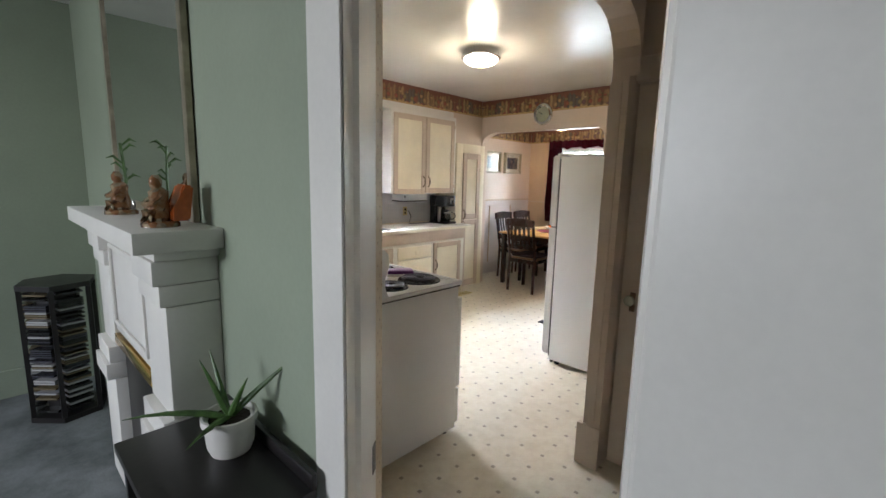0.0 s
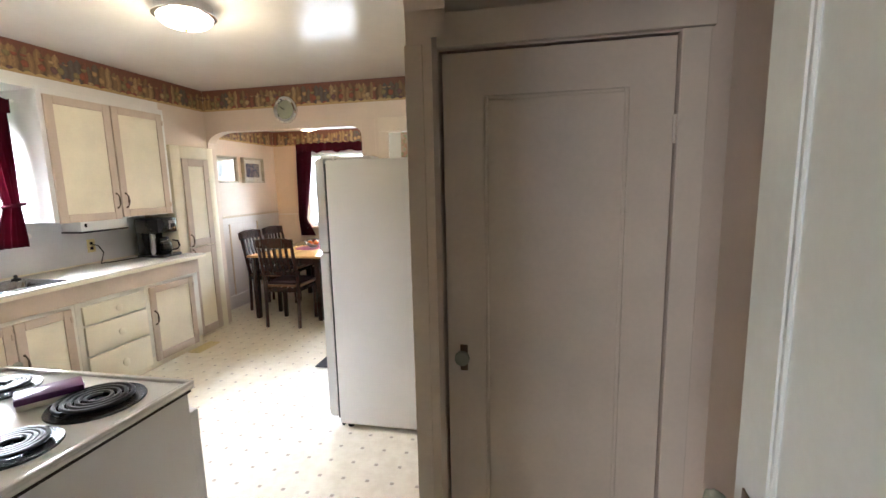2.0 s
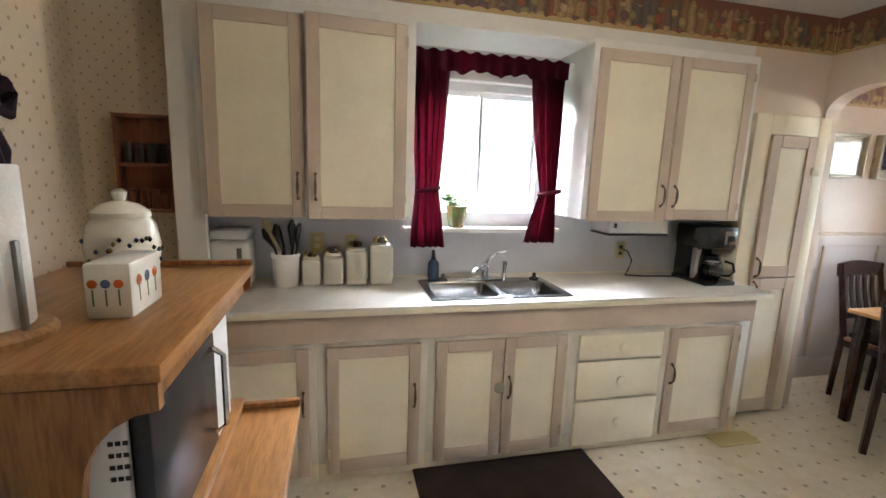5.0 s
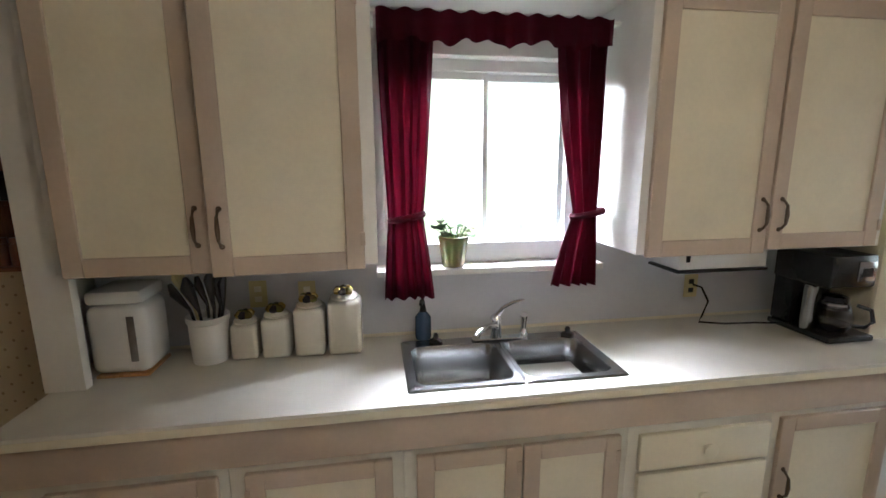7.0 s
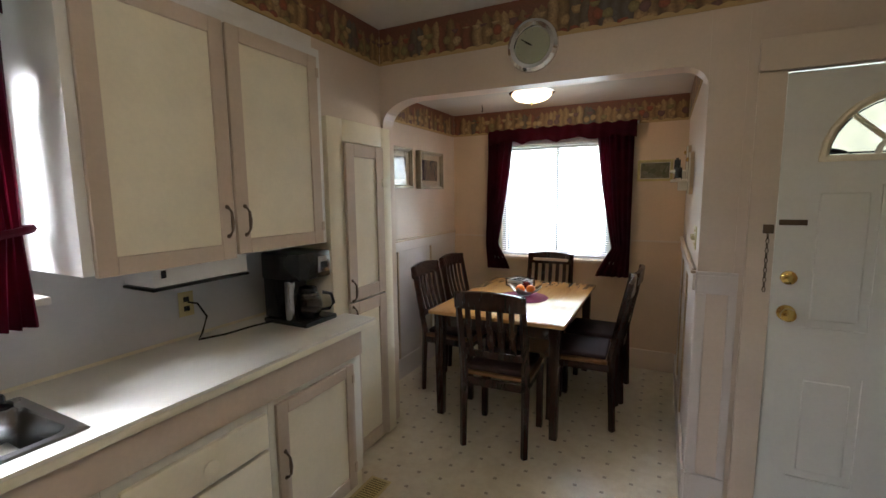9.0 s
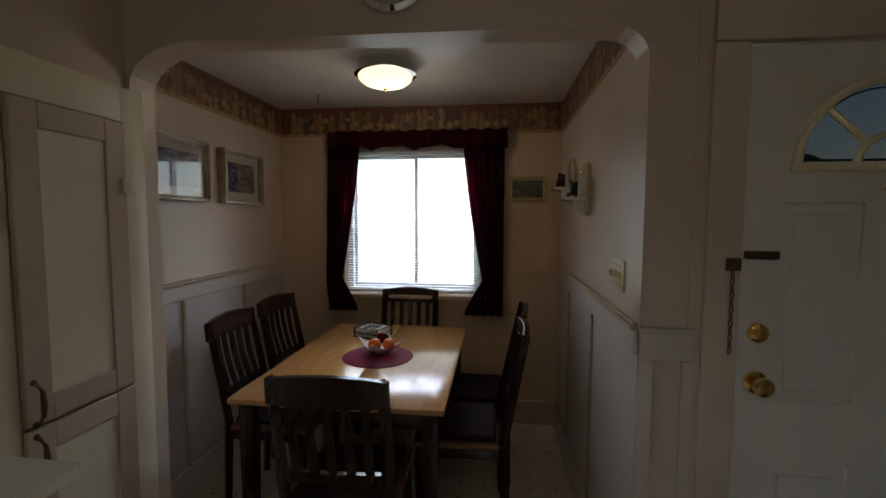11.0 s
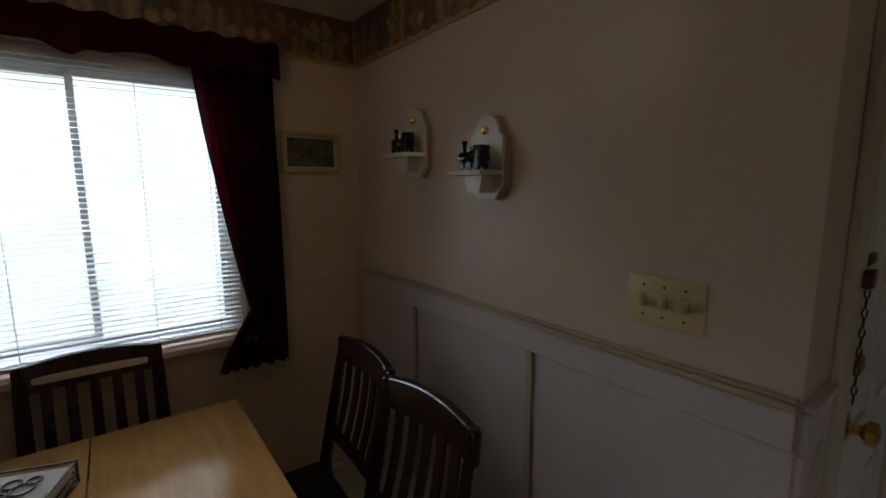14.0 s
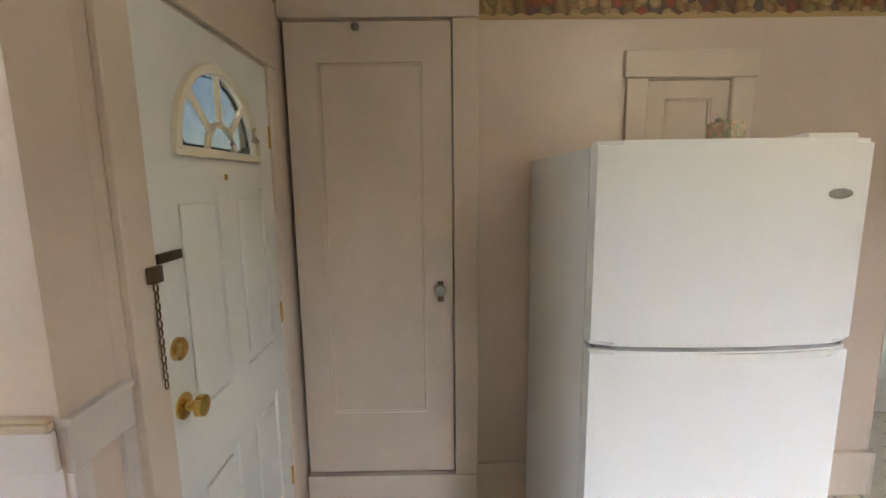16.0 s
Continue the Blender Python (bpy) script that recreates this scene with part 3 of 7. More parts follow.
structure("wall_pantry_front", boxes(((6.46, 6.265, 1.97), (7.07, 6.6, H))), PINK, "pink-beige wall above the pantry")
structure("trim_splashback", boxes(((3.24, 6.592, 0.885), (6.46, 6.599, 1.30))), SPLASH, "pale grey-white splashback sheet")
structure("trim_side_board", boxes(((3.225, 6.27, 0.886), (3.245, 6.59, 2.284)), ((3.232, 6.262, 0.886), (3.36, 6.30, 2.284)), bevel=0.002), WHITE, "white painted end board")

# wallpaper border, one strip per wall
def strip(name, a, b):
    bm = boxes((a, b))
    bmesh.ops.translate(bm, verts=bm.verts, vec=(0, 0, -a[2]))
    ob = new(name, mesh_of(name, bm, BORDER))
    ob.location.z = a[2]
    tagged(ob, "fruit and jug patterned wallpaper border", kind="structure")


B0, B1 = 2.36, 2.579
strip("trim_border_north", (3.24, 6.258, B0), (7.062, 6.2645, B1))
strip("trim_border_east", (7.0635, 3.14, B0), (7.0695, 6.2575, B1))
strip("trim_border_south", (4.18, 3.131, 2.295), (6.18, 3.137, 2.515))
strip("trim_border_hall", (2.81, 2.141, B0), (4.26, 2.147, B1))
strip("trim_border_chimney", (3.221, 3.8, B0), (3.227, 5.41, B1))
strip("trim_border_nook_north", (7.2, 6.603, 2.145), (8.895, 6.609, 2.359))
strip("trim_border_nook_east", (8.898, 4.455, 2.145), (8.904, 6.602, 2.359))
strip("trim_border_nook_south", (7.2, 4.447, 2.145), (8.895, 4.453, 2.359))

# nook wainscot: dado rail, board band, battens
def dado(name, axis, at, out, u0, u1, battens):
    bm = bmesh.new()
    def put(u, v, d0, d1, z0, z1, bev):
        a, b = at + out * d0, at + out * d1
        if axis == "y":
            box(bm, (u, min(a, b), z0), (v, max(a, b), z1), bev)
        else:
            box(bm, (min(a, b), u, z0), (max(a, b), v, z1), bev)
    put(u0, u1, 0.0008, 0.014, 1.07, 1.150, 0.003)
    put(u0, u1, 0.001, 0.018, 0.002, 0.15, 0.004)
    structure(name, bm, PANEL_PAINT, "painted wainscot board band and baseboard")
    bm = bmesh.new()
    put(u0, u1, 0.001, 0.024, 1.152, 1.168, 0.004)
    put(u0, u1, 0.001, 0.018, 1.170, 1.178, 0.003)
    for c in battens:
        put(c - 0.012, c + 0.012, 0.0009, 0.012, 0.152, 1.069, 0.003)
    structure(name + "_bead", bm, TAN, "tan dado bead and battens")


structure("trim_wainscot_board_north", boxes(((7.2, 6.606, 0.0), (8.9, 6.6095, 1.07))), PANEL_PAINT, "painted wainscot board")
structure("trim_wainscot_board_south", boxes(((7.075, 4.4465, 0.0), (8.9, 4.450, 1.07))), PANEL_PAINT, "painted wainscot board")
dado("trim_wainscot_north", "y", 6.606, -1, 7.2, 8.885, (7.757, 8.34))
dado("trim_wainscot_south", "y", 4.450, 1, 7.075, 8.885, (7.74, 8.39))
e = bmesh.new()
box(e, (8.896, 4.47, 1.115), (8.9045, 5.0, 1.13), 0.002)
box(e, (8.896, 6.12, 1.115), (8.9045, 6.60, 1.13), 0.002)
box(e, (8.888, 4.47, 0.002), (8.9045, 6.6, 0.15), 0.003)
structure("trim_wainscot_east", e, PINK, "thin dado bead and baseboard")
e = bmesh.new()
box(e, (7.046, 4.28, 1.152), (7.0695, 4.452, 1.168), 0.004)
box(e, (7.056, 4.28, 1.06), (7.0695, 4.448, 1.150), 0.003)
box(e, (7.058, 4.28, 0.15), (7.0695, 4.315, 1.059), 0.002)
box(e, (7.058, 4.405, 0.15), (7.0695, 4.448, 1.059), 0.002)
box(e, (7.05, 4.28, 0.002), (7.0695, 4.452, 0.15), 0.003)
structure("trim_wainscot_door_side", e, PANEL_PAINT, "painted wainscot panel beside the outside door")
e = bmesh.new()
box(e, (4.43, 3.1305, 0.002), (6.19, 3.150, 0.17), 0.004)
box(e, (6.19, 3.1305, 0.002), (7.06, 3.150, 0.125), 0.004)
box(e, (4.145, 3.035, 0.002), (4.1645, 3.165, 0.20), 0.004)
box(e, (4.165, 3.1305, 0.002), (4.45, 3.165, 0.20), 0.004)
structure("baseboard_south", e, TRIM, "tall pink-beige baseboard")
structure("trim_hall_corner", boxes(((4.158, 3.075, 0.2), (4.1645, 3.134, 1.96)), bevel=0.002), TRIM, "pink-beige corner board")


# ---- doors ----
def panel_door(name, width, height, panels, thick=0.04, mat=None, depth=0.012, mould=True):
    """A door leaf in its own frame: x along the width, front towards -y, hinged at x=0. panels: (x0, z0, x1, z1)."""
    bm = bmesh.new()
    xs = sorted({0, width, *(v for p in panels for v in (p[0], p[2]))})
    zs = sorted({0, height, *(v for p in panels for v in (p[1], p[3]))})
    for x0, x1 in zip(xs, xs[1:]):
        for z0, z1 in zip(zs, zs[1:]):
            cx, cz = (x0 + x1) / 2, (z0 + z1) / 2
            sunk = any(p[0] < cx < p[2] and p[1] < cz < p[3] for p in panels)
            box(bm, (x0, -thick / 2 + (depth if sunk else 0), z0), (x1, thick / 2 - (depth if sunk else 0), z1))
    bmesh.ops.remove_doubles(bm, verts=bm.verts, dist=0.0001)
    if mould:
        for x0, z0, x1, z1 in panels:
            for s in (-1, 1):
                y0, y1 = sorted((s * (thick / 2 - depth), s * (thick / 2 - 0.003)))
                for a, b in (((x0, y0, z0), (x0 + 0.014, y1, z1)), ((x1 - 0.014, y0, z0), (x1, y1, z1)), ((x0 + 0.014, y0, z0), (x1 - 0.014, y1, z0 + 0.014)), ((x0 + 0.014, y0, z1 - 0.014), (x1 - 0.014, y1, z1))):
                    box(bm, a, b, 0.003, 1)
    return bm


def leaf(name, m, bm, mat, label):
    settle(bm, m.translation.z)
    ob = new(name, mesh_of(name, bm, mat))
    ob.matrix_world = m
    return tagged(ob, label, kind="structure")


def sub(name, bm, mat, parent, label="", smooth=True):
    """A part given in its parent's own coordinates."""
    ob = new(name, mesh_of(name, bm, mat, smooth))
    ob.parent = parent
    if label:
        ob["label"] = label
    return ob


def knob_and_plate(door, x, z, side, thick=0.04, knob=None, plate=None):
    s = side
    y = s * thick / 2
    bm = boxes(((x - 0.014, min(y, y + s * 0.004), z - 0.065), (x + 0.014, max(y, y + s * 0.004), z + 0.035)), bevel=0.0015)
    p = sub("knob_plate", bm, plate or BRONZE, door, "worn metal escutcheon plate")
    sub("door_knob", lathe(bmesh.new(), (x, y, z), [(0.010, s * 0.003), (0.010, s * 0.025), (0.022, s * 0.032), (0.028, s * 0.045), (0.026, s * 0.058), (0.012, s * 0.064)], 12, "Y"), knob or CRYSTAL, door, "faceted glass door knob")


def casing(name, axis, at, out, u0, u1, top, w=0.1, head=0.115, ears=0.012, z0=0.0):
    bm = bmesh.new()
    def put(a0, a1, zz0, zz1, d):
        p, q = sorted((at, at + out * d))
        if axis == "y":
            box(bm, (a0, p, zz0), (a1, q, zz1), 0.004)
        else:
            box(bm, (p, a0, zz0), (q, a1, zz1), 0.004)
    put(u0 - w, u0 - 0.002, z0, top + 0.002, 0.02)
    put(u1 + 0.002, u1 + w, z0, top + 0.002, 0.02)
    put(u0 - w - ears, u1 + w + ears, top + 0.004, top + head, 0.024)
    return structure(name, bm, TRIM, "pink-beige painted door casing")


# hall closet door facing west (leaf front at x 4.262)
d = leaf("door_1", pose(4.289, 3.033, 0.012, 0, 0, -90), panel_door("door", 0.737, 1.943, [(0.14, 0.16, 0.605, 1.80)], depth=0.009), TRIM, "closed pink-beige door with one tall recessed panel")
knob_and_plate(d, 0.06, 0.885, -1)
casing("trim_door_1_casing", "x", 4.2695, -1, 2.292, 3.042, 1.967, w=0.085)
for z in (0.25, 1.62):
    h = sub("hinge", boxes(((0.734, -0.026, z), (0.750, -0.019, z + 0.09)), bevel=0.002), TRIM, d, "painted-over hinge")
# closet door in the south wall
d = leaf("door_2", pose(7.048, 3.116, 0.140, 0, 0, 180), panel_door("door", 0.741, 2.153, [(0.14, 0.30, 0.61, 1.98)], depth=0.010), TRIM, "closed pink-beige closet door with one tall recessed panel")
knob_and_plate(d, 0.682, 0.94, -1)
sub("hook", lathe(bmesh.new(), (0.32, -0.02, 2.13), [(0.018, 0), (0.018, -0.01), (0.008, -0.025)], 10, "Y"), PEWTER, d, "small metal catch")
c2 = bmesh.new()
box(c2, (6.185, 3.1305, 0.127), (6.300, 3.152, 2.30), 0.004)
box(c2, (6.185, 3.1305, 2.302), (7.066, 3.155, 2.42), 0.004)
structure("trim_door_2_casing", c2, TRIM, "pink-beige painted door casing")
# door behind the refrigerator
d = leaf("door_3", pose(5.415, 3.108, 0.012, 0, 0, 180), panel_door("door", 0.38, 2.018, [(0.08, 0.2, 0.30, 1.94)]), TRIM, "narrow pink-beige cupboard door")
sub("knob", lathe(bmesh.new(), (0.33, -0.02, 1.84), [(0.006, 0), (0.012, -0.012), (0.012, -0.02), (0.004, -0.024)], 10, "Y"), PEWTER, d)
casing("trim_door_3_casing", "y", 3.1305, 1, 5.035, 5.415, 2.037, w=0.10, head=0.12)
# open white door into the hall
d = leaf("door_4", pose(2.812, 2.405, 0.012, 0, 0, -5.0), panel_door("door", 0.745, 2.02, [(0.12, 0.20, 0.625, 0.85), (0.12, 1.0, 0.625, 1.9)], depth=0.01), DOORWHITE, "open white panelled door folded against the hall wall")
knob_and_plate(d, 0.69, 0.94, 1)
for z in (0.2, 1.7):
    sub("hinge", boxes(((-0.012, 0.012, z), (0.004, 0.026, z + 0.09)), bevel=0.002), PEWTER, d)

# exterior door: steel leaf with a fan light
XD = leaf("door_5", pose(7.085, 3.345, 0.012, 0, 0, 90), bmesh.new(), DOORWHITE, "white panelled steel outside door with a fan light")


def outside_door():
    """Leaf along x, hinged at x=0; the room is on +y after the turn by 90 degrees."""
    w, h, t = 0.808, 2.035, 0.044
    cx, z0, ro = 0.404, 1.675, 0.262
    bm = bmesh.new()
    # frame pieces below and beside the fan light, then the part above it cut to the curve
    panels = [(0.11, 0.22, 0.345, 0.72), (0.463, 0.22, 0.698, 0.72), (0.11, 0.93, 0.345, 1.56), (0.463, 0.93, 0.698, 1.56)]
    xs = [0, 0.11, 0.345, 0.463, 0.698, w]
    zs = [0, 0.22, 0.72, 0.93, 1.56, z0]
    for x0, x1 in zip(xs, xs[1:]):
        for a, b in zip(zs, zs[1:]):
            mx, mz = (x0 + x1) / 2, (a + b) / 2
            sunk = any(p[0] < mx < p[2] and p[1] < mz < p[3] for p in panels)
            e = 0.012 if sunk else 0
            box(bm, (x0, -t / 2 + e, a), (x1, t / 2 - e, b))
    for x0, a, x1, b in panels:
        for s in (-1, 1):
            y0, y1 = sorted((s * (t / 2 - 0.012), s * (t / 2 - 0.002)))
            box(bm, (x0 + 0.035, y0, a + 0.035), (x1 - 0.035, y1, b - 0.035), 0.004, 1)
    n = 14
    curve = [(cx - ro * math.cos(math.pi * i / n), z0 + 0.255 * math.sin(math.pi * i / n)) for i in range(n + 1)]
    for (xa, za), (xb, zb) in zip(curve, curve[1:]):
        prism(bm, [(xa, za), (xb, zb), (xb, h), (xa, h)], "y", -t / 2, t / 2)
    prism(bm, [(0, z0), (cx - ro, z0), (cx - ro, h), (0, h)], "y", -t / 2, t / 2)
    prism(bm, [(cx + ro, z0), (w, z0), (w, h), (cx + ro, h)], "y", -t / 2, t / 2)
    bmesh.ops.remove_doubles(bm, verts=bm.verts, dist=0.0001)
    settle(bm, 0.012)
    old = XD.data
    XD.data = mesh_of("door_5", bm, DOORWHITE)
    bpy.data.meshes.remove(old)
    # moulded surround, spokes, panes
    fr = bmesh.new()
    tube(fr, [(cx - 0.262 * math.cos(math.pi * i / n), t / 2 + 0.003, z0 + 0.255 * math.sin(math.pi * i / n)) for i in range(n + 1)], 0.016, 8)
    box(fr, (cx - 0.278, t / 2 - 0.006, z0 - 0.02), (cx + 0.278, t / 2 + 0.012, z0 + 0.008), 0.004)
    for a in (45, 90, 135):
        a = radians(a)
        tube(fr, [(cx + 0.09 * math.cos(a), t / 2 - 0.004, z0 + 0.09 * math.sin(a)), (cx + 0.262 * math.cos(a), t / 2 - 0.004, z0 + 0.252 * math.sin(a))], 0.011, 6)
    tube(fr, [(cx - 0.09 * math.cos(math.pi * i / 8), t / 2 - 0.004, z0 + 0.09 * math.sin(math.pi * i / 8)) for i in range(9)], 0.011, 6)
    sub("fan_light_frame", fr, CREAM, XD, "cream moulded fan light frame")
    pane = bmesh.new()
    prism(pane, [(x, z) for x, z in curve], "y", -0.004, 0.0)
    g = sub("fan_light_pane", pane, FANGLASS, XD, "textured fan light glass, tinted to dim the sky behind", False)
    g.visible_shadow = False
    lead = bmesh.new()
    tube(lead, [(cx - 0.240 * math.cos(math.pi * i / n), 0.003, z0 + 0.233 * math.sin(math.pi * i / n)) for i in range(n + 1)], 0.003, 5)
    tube(lead, [(cx - 0.24, 0.003, z0 + 0.016), (cx + 0.24, 0.003, z0 + 0.016)], 0.004, 5)
    for side in (-1, 1):
        tube(lead, [(cx + side * (0.235 - 0.018 * k), 0.003, z0 + 0.028 - 0.0012 * k * k) for k in range(5)], [0.010, 0.009, 0.007, 0.005, 0.002], 6)
    sub("leading", lead, BLACK, XD, "dark leading")
    for z, r in ((0.99, 0.03), (1.15, 0.026)):
        y = t / 2
        k = sub("brass_knob" if z < 1.1 else "deadbolt", lathe(bmesh.new(), (0.748, y, z), [(r + 0.006, 0), (r + 0.006, 0.006), (r * 0.5, 0.012), (r * 0.45, 0.03), (r, 0.042), (r * 0.95, 0.058), (r * 0.4, 0.064)] if z < 1.1 else [(r + 0.006, 0), (r + 0.004, 0.012), (r * 0.7, 0.02), (0.005, 0.022)], 16, "Y"), BRASS, XD, "polished brass knob" if z < 1.1 else "polished brass deadbolt")
    sub("peephole", lathe(bmesh.new(), (cx, t / 2, 1.60), [(0.010, 0), (0.010, 0.004), (0.004, 0.005)], 10, "Y"), BRASS, XD)
    sub("chain_track", boxes(((0.70, t / 2, 1.385), (0.80, t / 2 + 0.012, 1.41)), bevel=0.003), BRONZE, XD, "bronze chain track")
    for z in (0.2, 0.98, 1.72):
        sub("hinge", boxes(((-0.012, t / 2 - 0.006, z), (0.012, t / 2 + 0.006, z + 0.09)), bevel=0.002), BRASS, XD, "brass hinge")


outside_door()
casing("trim_door_5_casing", "x", 7.0695, -1, 3.345, 4.155, 2.057, w=0.105, head=0.14, ears=0.0)
chain = bmesh.new()
for i in range(13):
    z = 1.37 - 0.022 * i
    ring = [(7.040 + (0.004 if i % 2 else 0) * math.cos(a), 4.185 + 0.006 * math.cos(a) * (1 if i % 2 == 0 else 0.3), z + 0.013 * math.sin(a)) for a in (0, 0.9, 1.8, 2.7, 3.6, 4.5, 5.4)]
    tube(chain, ring, 0.002, 5, True)
box(chain, (7.030, 4.165, 1.36), (7.048, 4.205, 1.40), 0.003)
structure("trim_door_chain", chain, BRONZE, "bronze door chain hanging from its keeper", True)


# ---- windows ----
def window(name, axis, at, u0, u1, z0, z1, mull, label):
    """Frame, two sashes and panes in an opening of a wall; axis is the wall's normal."""
    w = tagged(new(name), label, kind="structure")
    def put(bm, ua, ub, za, zb, d0, d1, bev=0.004):
        a, b = at + d0, at + d1
        box(bm, (ua, a, za) if axis == "y" else (a, ua, za), (ub, b, zb) if axis == "y" else (b, ub, zb), bev)
    f = bmesh.new()
    for ua, ub, za, zb in ((u0 + 0.001, u0 + 0.045, z0 + 0.001, z1 - 0.001), (u1 - 0.045, u1 - 0.001, z0 + 0.001, z1 - 0.001), (u0 + 0.045, u1 - 0.045, z0 + 0.001, z0 + 0.04), (u0 + 0.045, u1 - 0.045, z1 - 0.05, z1 - 0.001)):
        put(f, ua, ub, za, zb, 0.03, 0.11)
    o = new("window_frame", mesh_of("window_frame", f, VINYLFRAME)); o.parent = w
    for k, (ua, ub, dd) in enumerate(((u0 + 0.045, mull + 0.012, 0.045), (mull - 0.012, u1 - 0.045, 0.075))):
        s = bmesh.new()
        for a, b, c, d_ in ((ua, ua + 0.024, z0 + 0.04, z1 - 0.05), (ub - 0.024, ub, z0 + 0.04, z1 - 0.05), (ua + 0.024, ub - 0.024, z0 + 0.04, z0 + 0.075), (ua + 0.024, ub - 0.024, z1 - 0.08, z1 - 0.05)):
            put(s, a, b, c, d_, dd, dd + 0.026, 0.003)
        o = new("sash", mesh_of("sash", s, VINYLFRAME)); o.parent = w
        g = bmesh.new()
        put(g, ua + 0.024, ub - 0.024, z0 + 0.075, z1 - 0.08, dd + 0.010, dd + 0.014, 0)
        p = new("pane", mesh_of("pane", g, GLASS)); p.parent = o
        p.visible_shadow = False
    return w


window("window_1", "y", 6.62, 4.44, 5.29, 1.215, 2.09, 4.86, "white sliding kitchen window above the sink")
window("window_2", "x", 8.93, 5.02, 6.09, 0.93, 2.06, 5.54, "white sliding dining nook window")
# window_3 is never in view; added as an opening for the fill lamp
window("window_3", "x", -1.75, 3.3, 5.1, 0.9, 2.2, 4.2, "unseen white living room window, added to let light in")
structure("trim_window_1_sill", boxes(((4.36, 6.47, 1.185), (5.36, 6.625, 1.213)), bevel=0.005), WHITE, "white painted window sill")
structure("trim_window_1_casing", boxes(((4.40, 6.586, 1.214), (4.44, 6.5995, 2.15)), ((5.29, 6.586, 1.214), (5.33, 6.5995, 2.15)), ((4.40, 6.586, 2.09), (5.33, 6.598, 2.17)), bevel=0.003), WHITE, "white window casing")
structure("trim_window_2_sill", boxes(((8.86, 4.96, 0.90), (8.935, 6.15, 0.928)), bevel=0.005), PINK, "painted window sill")
structure("trim_window_2_casing", boxes(((8.885, 4.95, 0.929), (8.9045, 5.02, 2.13)), ((8.885, 6.09, 0.929), (8.9045, 6.16, 2.13)), ((8.885, 4.95, 2.062), (8.903, 6.16, 2.14)), bevel=0.003), PINK, "painted window casing")


# ---- kitchen cabinets ----
def pull(parent, x, y, z, vertical=True):
    pts = [(0, -0.012), (0.012, -0.008), (0.028, 0.010), (0.031, 0.045), (0.028, 0.082), (0.012, 0.100), (0, 0.104)]
    bm = tube(bmesh.new(), [(x, y - p, z + q) for p, q in pts], [0.007, 0.0055, 0.0055, 0.008, 0.0055, 0.0055, 0.007], 8)
    for q in (-0.014, 0.106):
        lathe(bm, (x, y, z + q), [(0.009, 0), (0.008, -0.004), (0.003, -0.005)], 10, "Y")
    return part("handle", bm, BRONZE, parent, "aged bronze bow pull")


def round_knob(parent, x, y, z, mat=None):
    return part("knob", lathe(bmesh.new(), (x, y, z), [(0.012, 0), (0.012, -0.010), (0.027, -0.018), (0.030, -0.026), (0.014, -0.033)], 16, "Y"), mat or CREAM, parent, "round painted knob")


def cab_door(parent, x0, x1, z0, z1, y, rail=0.055, ajar=0.0):
    """A framed door: taupe stiles and rails round a cream recessed panel. ajar: degrees it stands open, hinged at x1."""
    t = 0.020
    bm = bmesh.new()
    for a, b, c, d_ in ((x0, x0 + rail, z0, z1), (x1 - rail, x1, z0, z1), (x0 + rail, x1 - rail, z0, z0 + rail), (x0 + rail, x1 - rail, z1 - rail, z1)):
        box(bm, (a, y - t, c), (b, y, d_), 0.003, 1)
    pan = boxes(((x0 + rail - 0.002, y - t + 0.009, z0 + rail - 0.002), (x1 - rail + 0.002, y - 0.003, z1 - rail + 0.002)))
    if ajar:
        for b in (bm, pan):
            bmesh.ops.rotate(b, verts=b.verts, cent=(x1, y, 0), matrix=Matrix.Rotation(radians(ajar), 3, "Z"))
    door = part("door", bm, TAUPE, parent, "taupe framed door")
    part("panel", pan, CREAM, door, "cream recessed panel")
    return door


def hinge_pair(parent, x, y, z0, z1):
    for z in (z0 + 0.07, z1 - 0.10):
        part("hinge", boxes(((x - 0.006, y - 0.026, z), (x + 0.010, y - 0.004, z + 0.045)), bevel=0.002), TAUPE, parent)


def wall_cabinet(name, x0, x1, mid, z0, z1, label, left_ajar=0, right_ajar=0):
    t = thing(name, (x0, 6.21, z0), label, "cabinet", "wall cabinets beside the window")
    b = boxes(((x0, 6.212, z0), (x1, 6.59, 2.283)), bevel=0.002)
    part("body", b, WHITE, t, "white painted carcass")
    d1 = cab_door(t, x0 + 0.03, mid - 0.006, z0 - 0.008, z1, 6.209, 0.062)
    pull(d1, mid - 0.04, 6.189, z0 + 0.10)
    d2 = cab_door(t, mid + 0.006, x1 - 0.045, z0 + (0.006 if x0 > 5 else -0.012), z1, 6.209, 0.062, right_ajar)
    pull(d2, mid + 0.045, 6.189 - 0.45 * math.sin(radians(right_ajar)), z0 + 0.10)
    hinge_pair(t, x1 - 0.05, 6.209, z0, z1)
    return t


wall_cabinet("wall_cabinet", 3.36, 4.365, 3.835, 1.305, 2.235, "cream wall cabinet with taupe framed doors, one ajar", right_ajar=5)
wall_cabinet("wall_cabinet", 5.345, 6.455, 5.89, 1.300, 2.235, "cream wall cabinet with two closed taupe framed doors")

structure("trim_window_shelf", boxes(((4.366, 6.22, 2.262), (5.344, 6.598, 2.284)), bevel=0.002), WHITE, "white board closing the window recess")


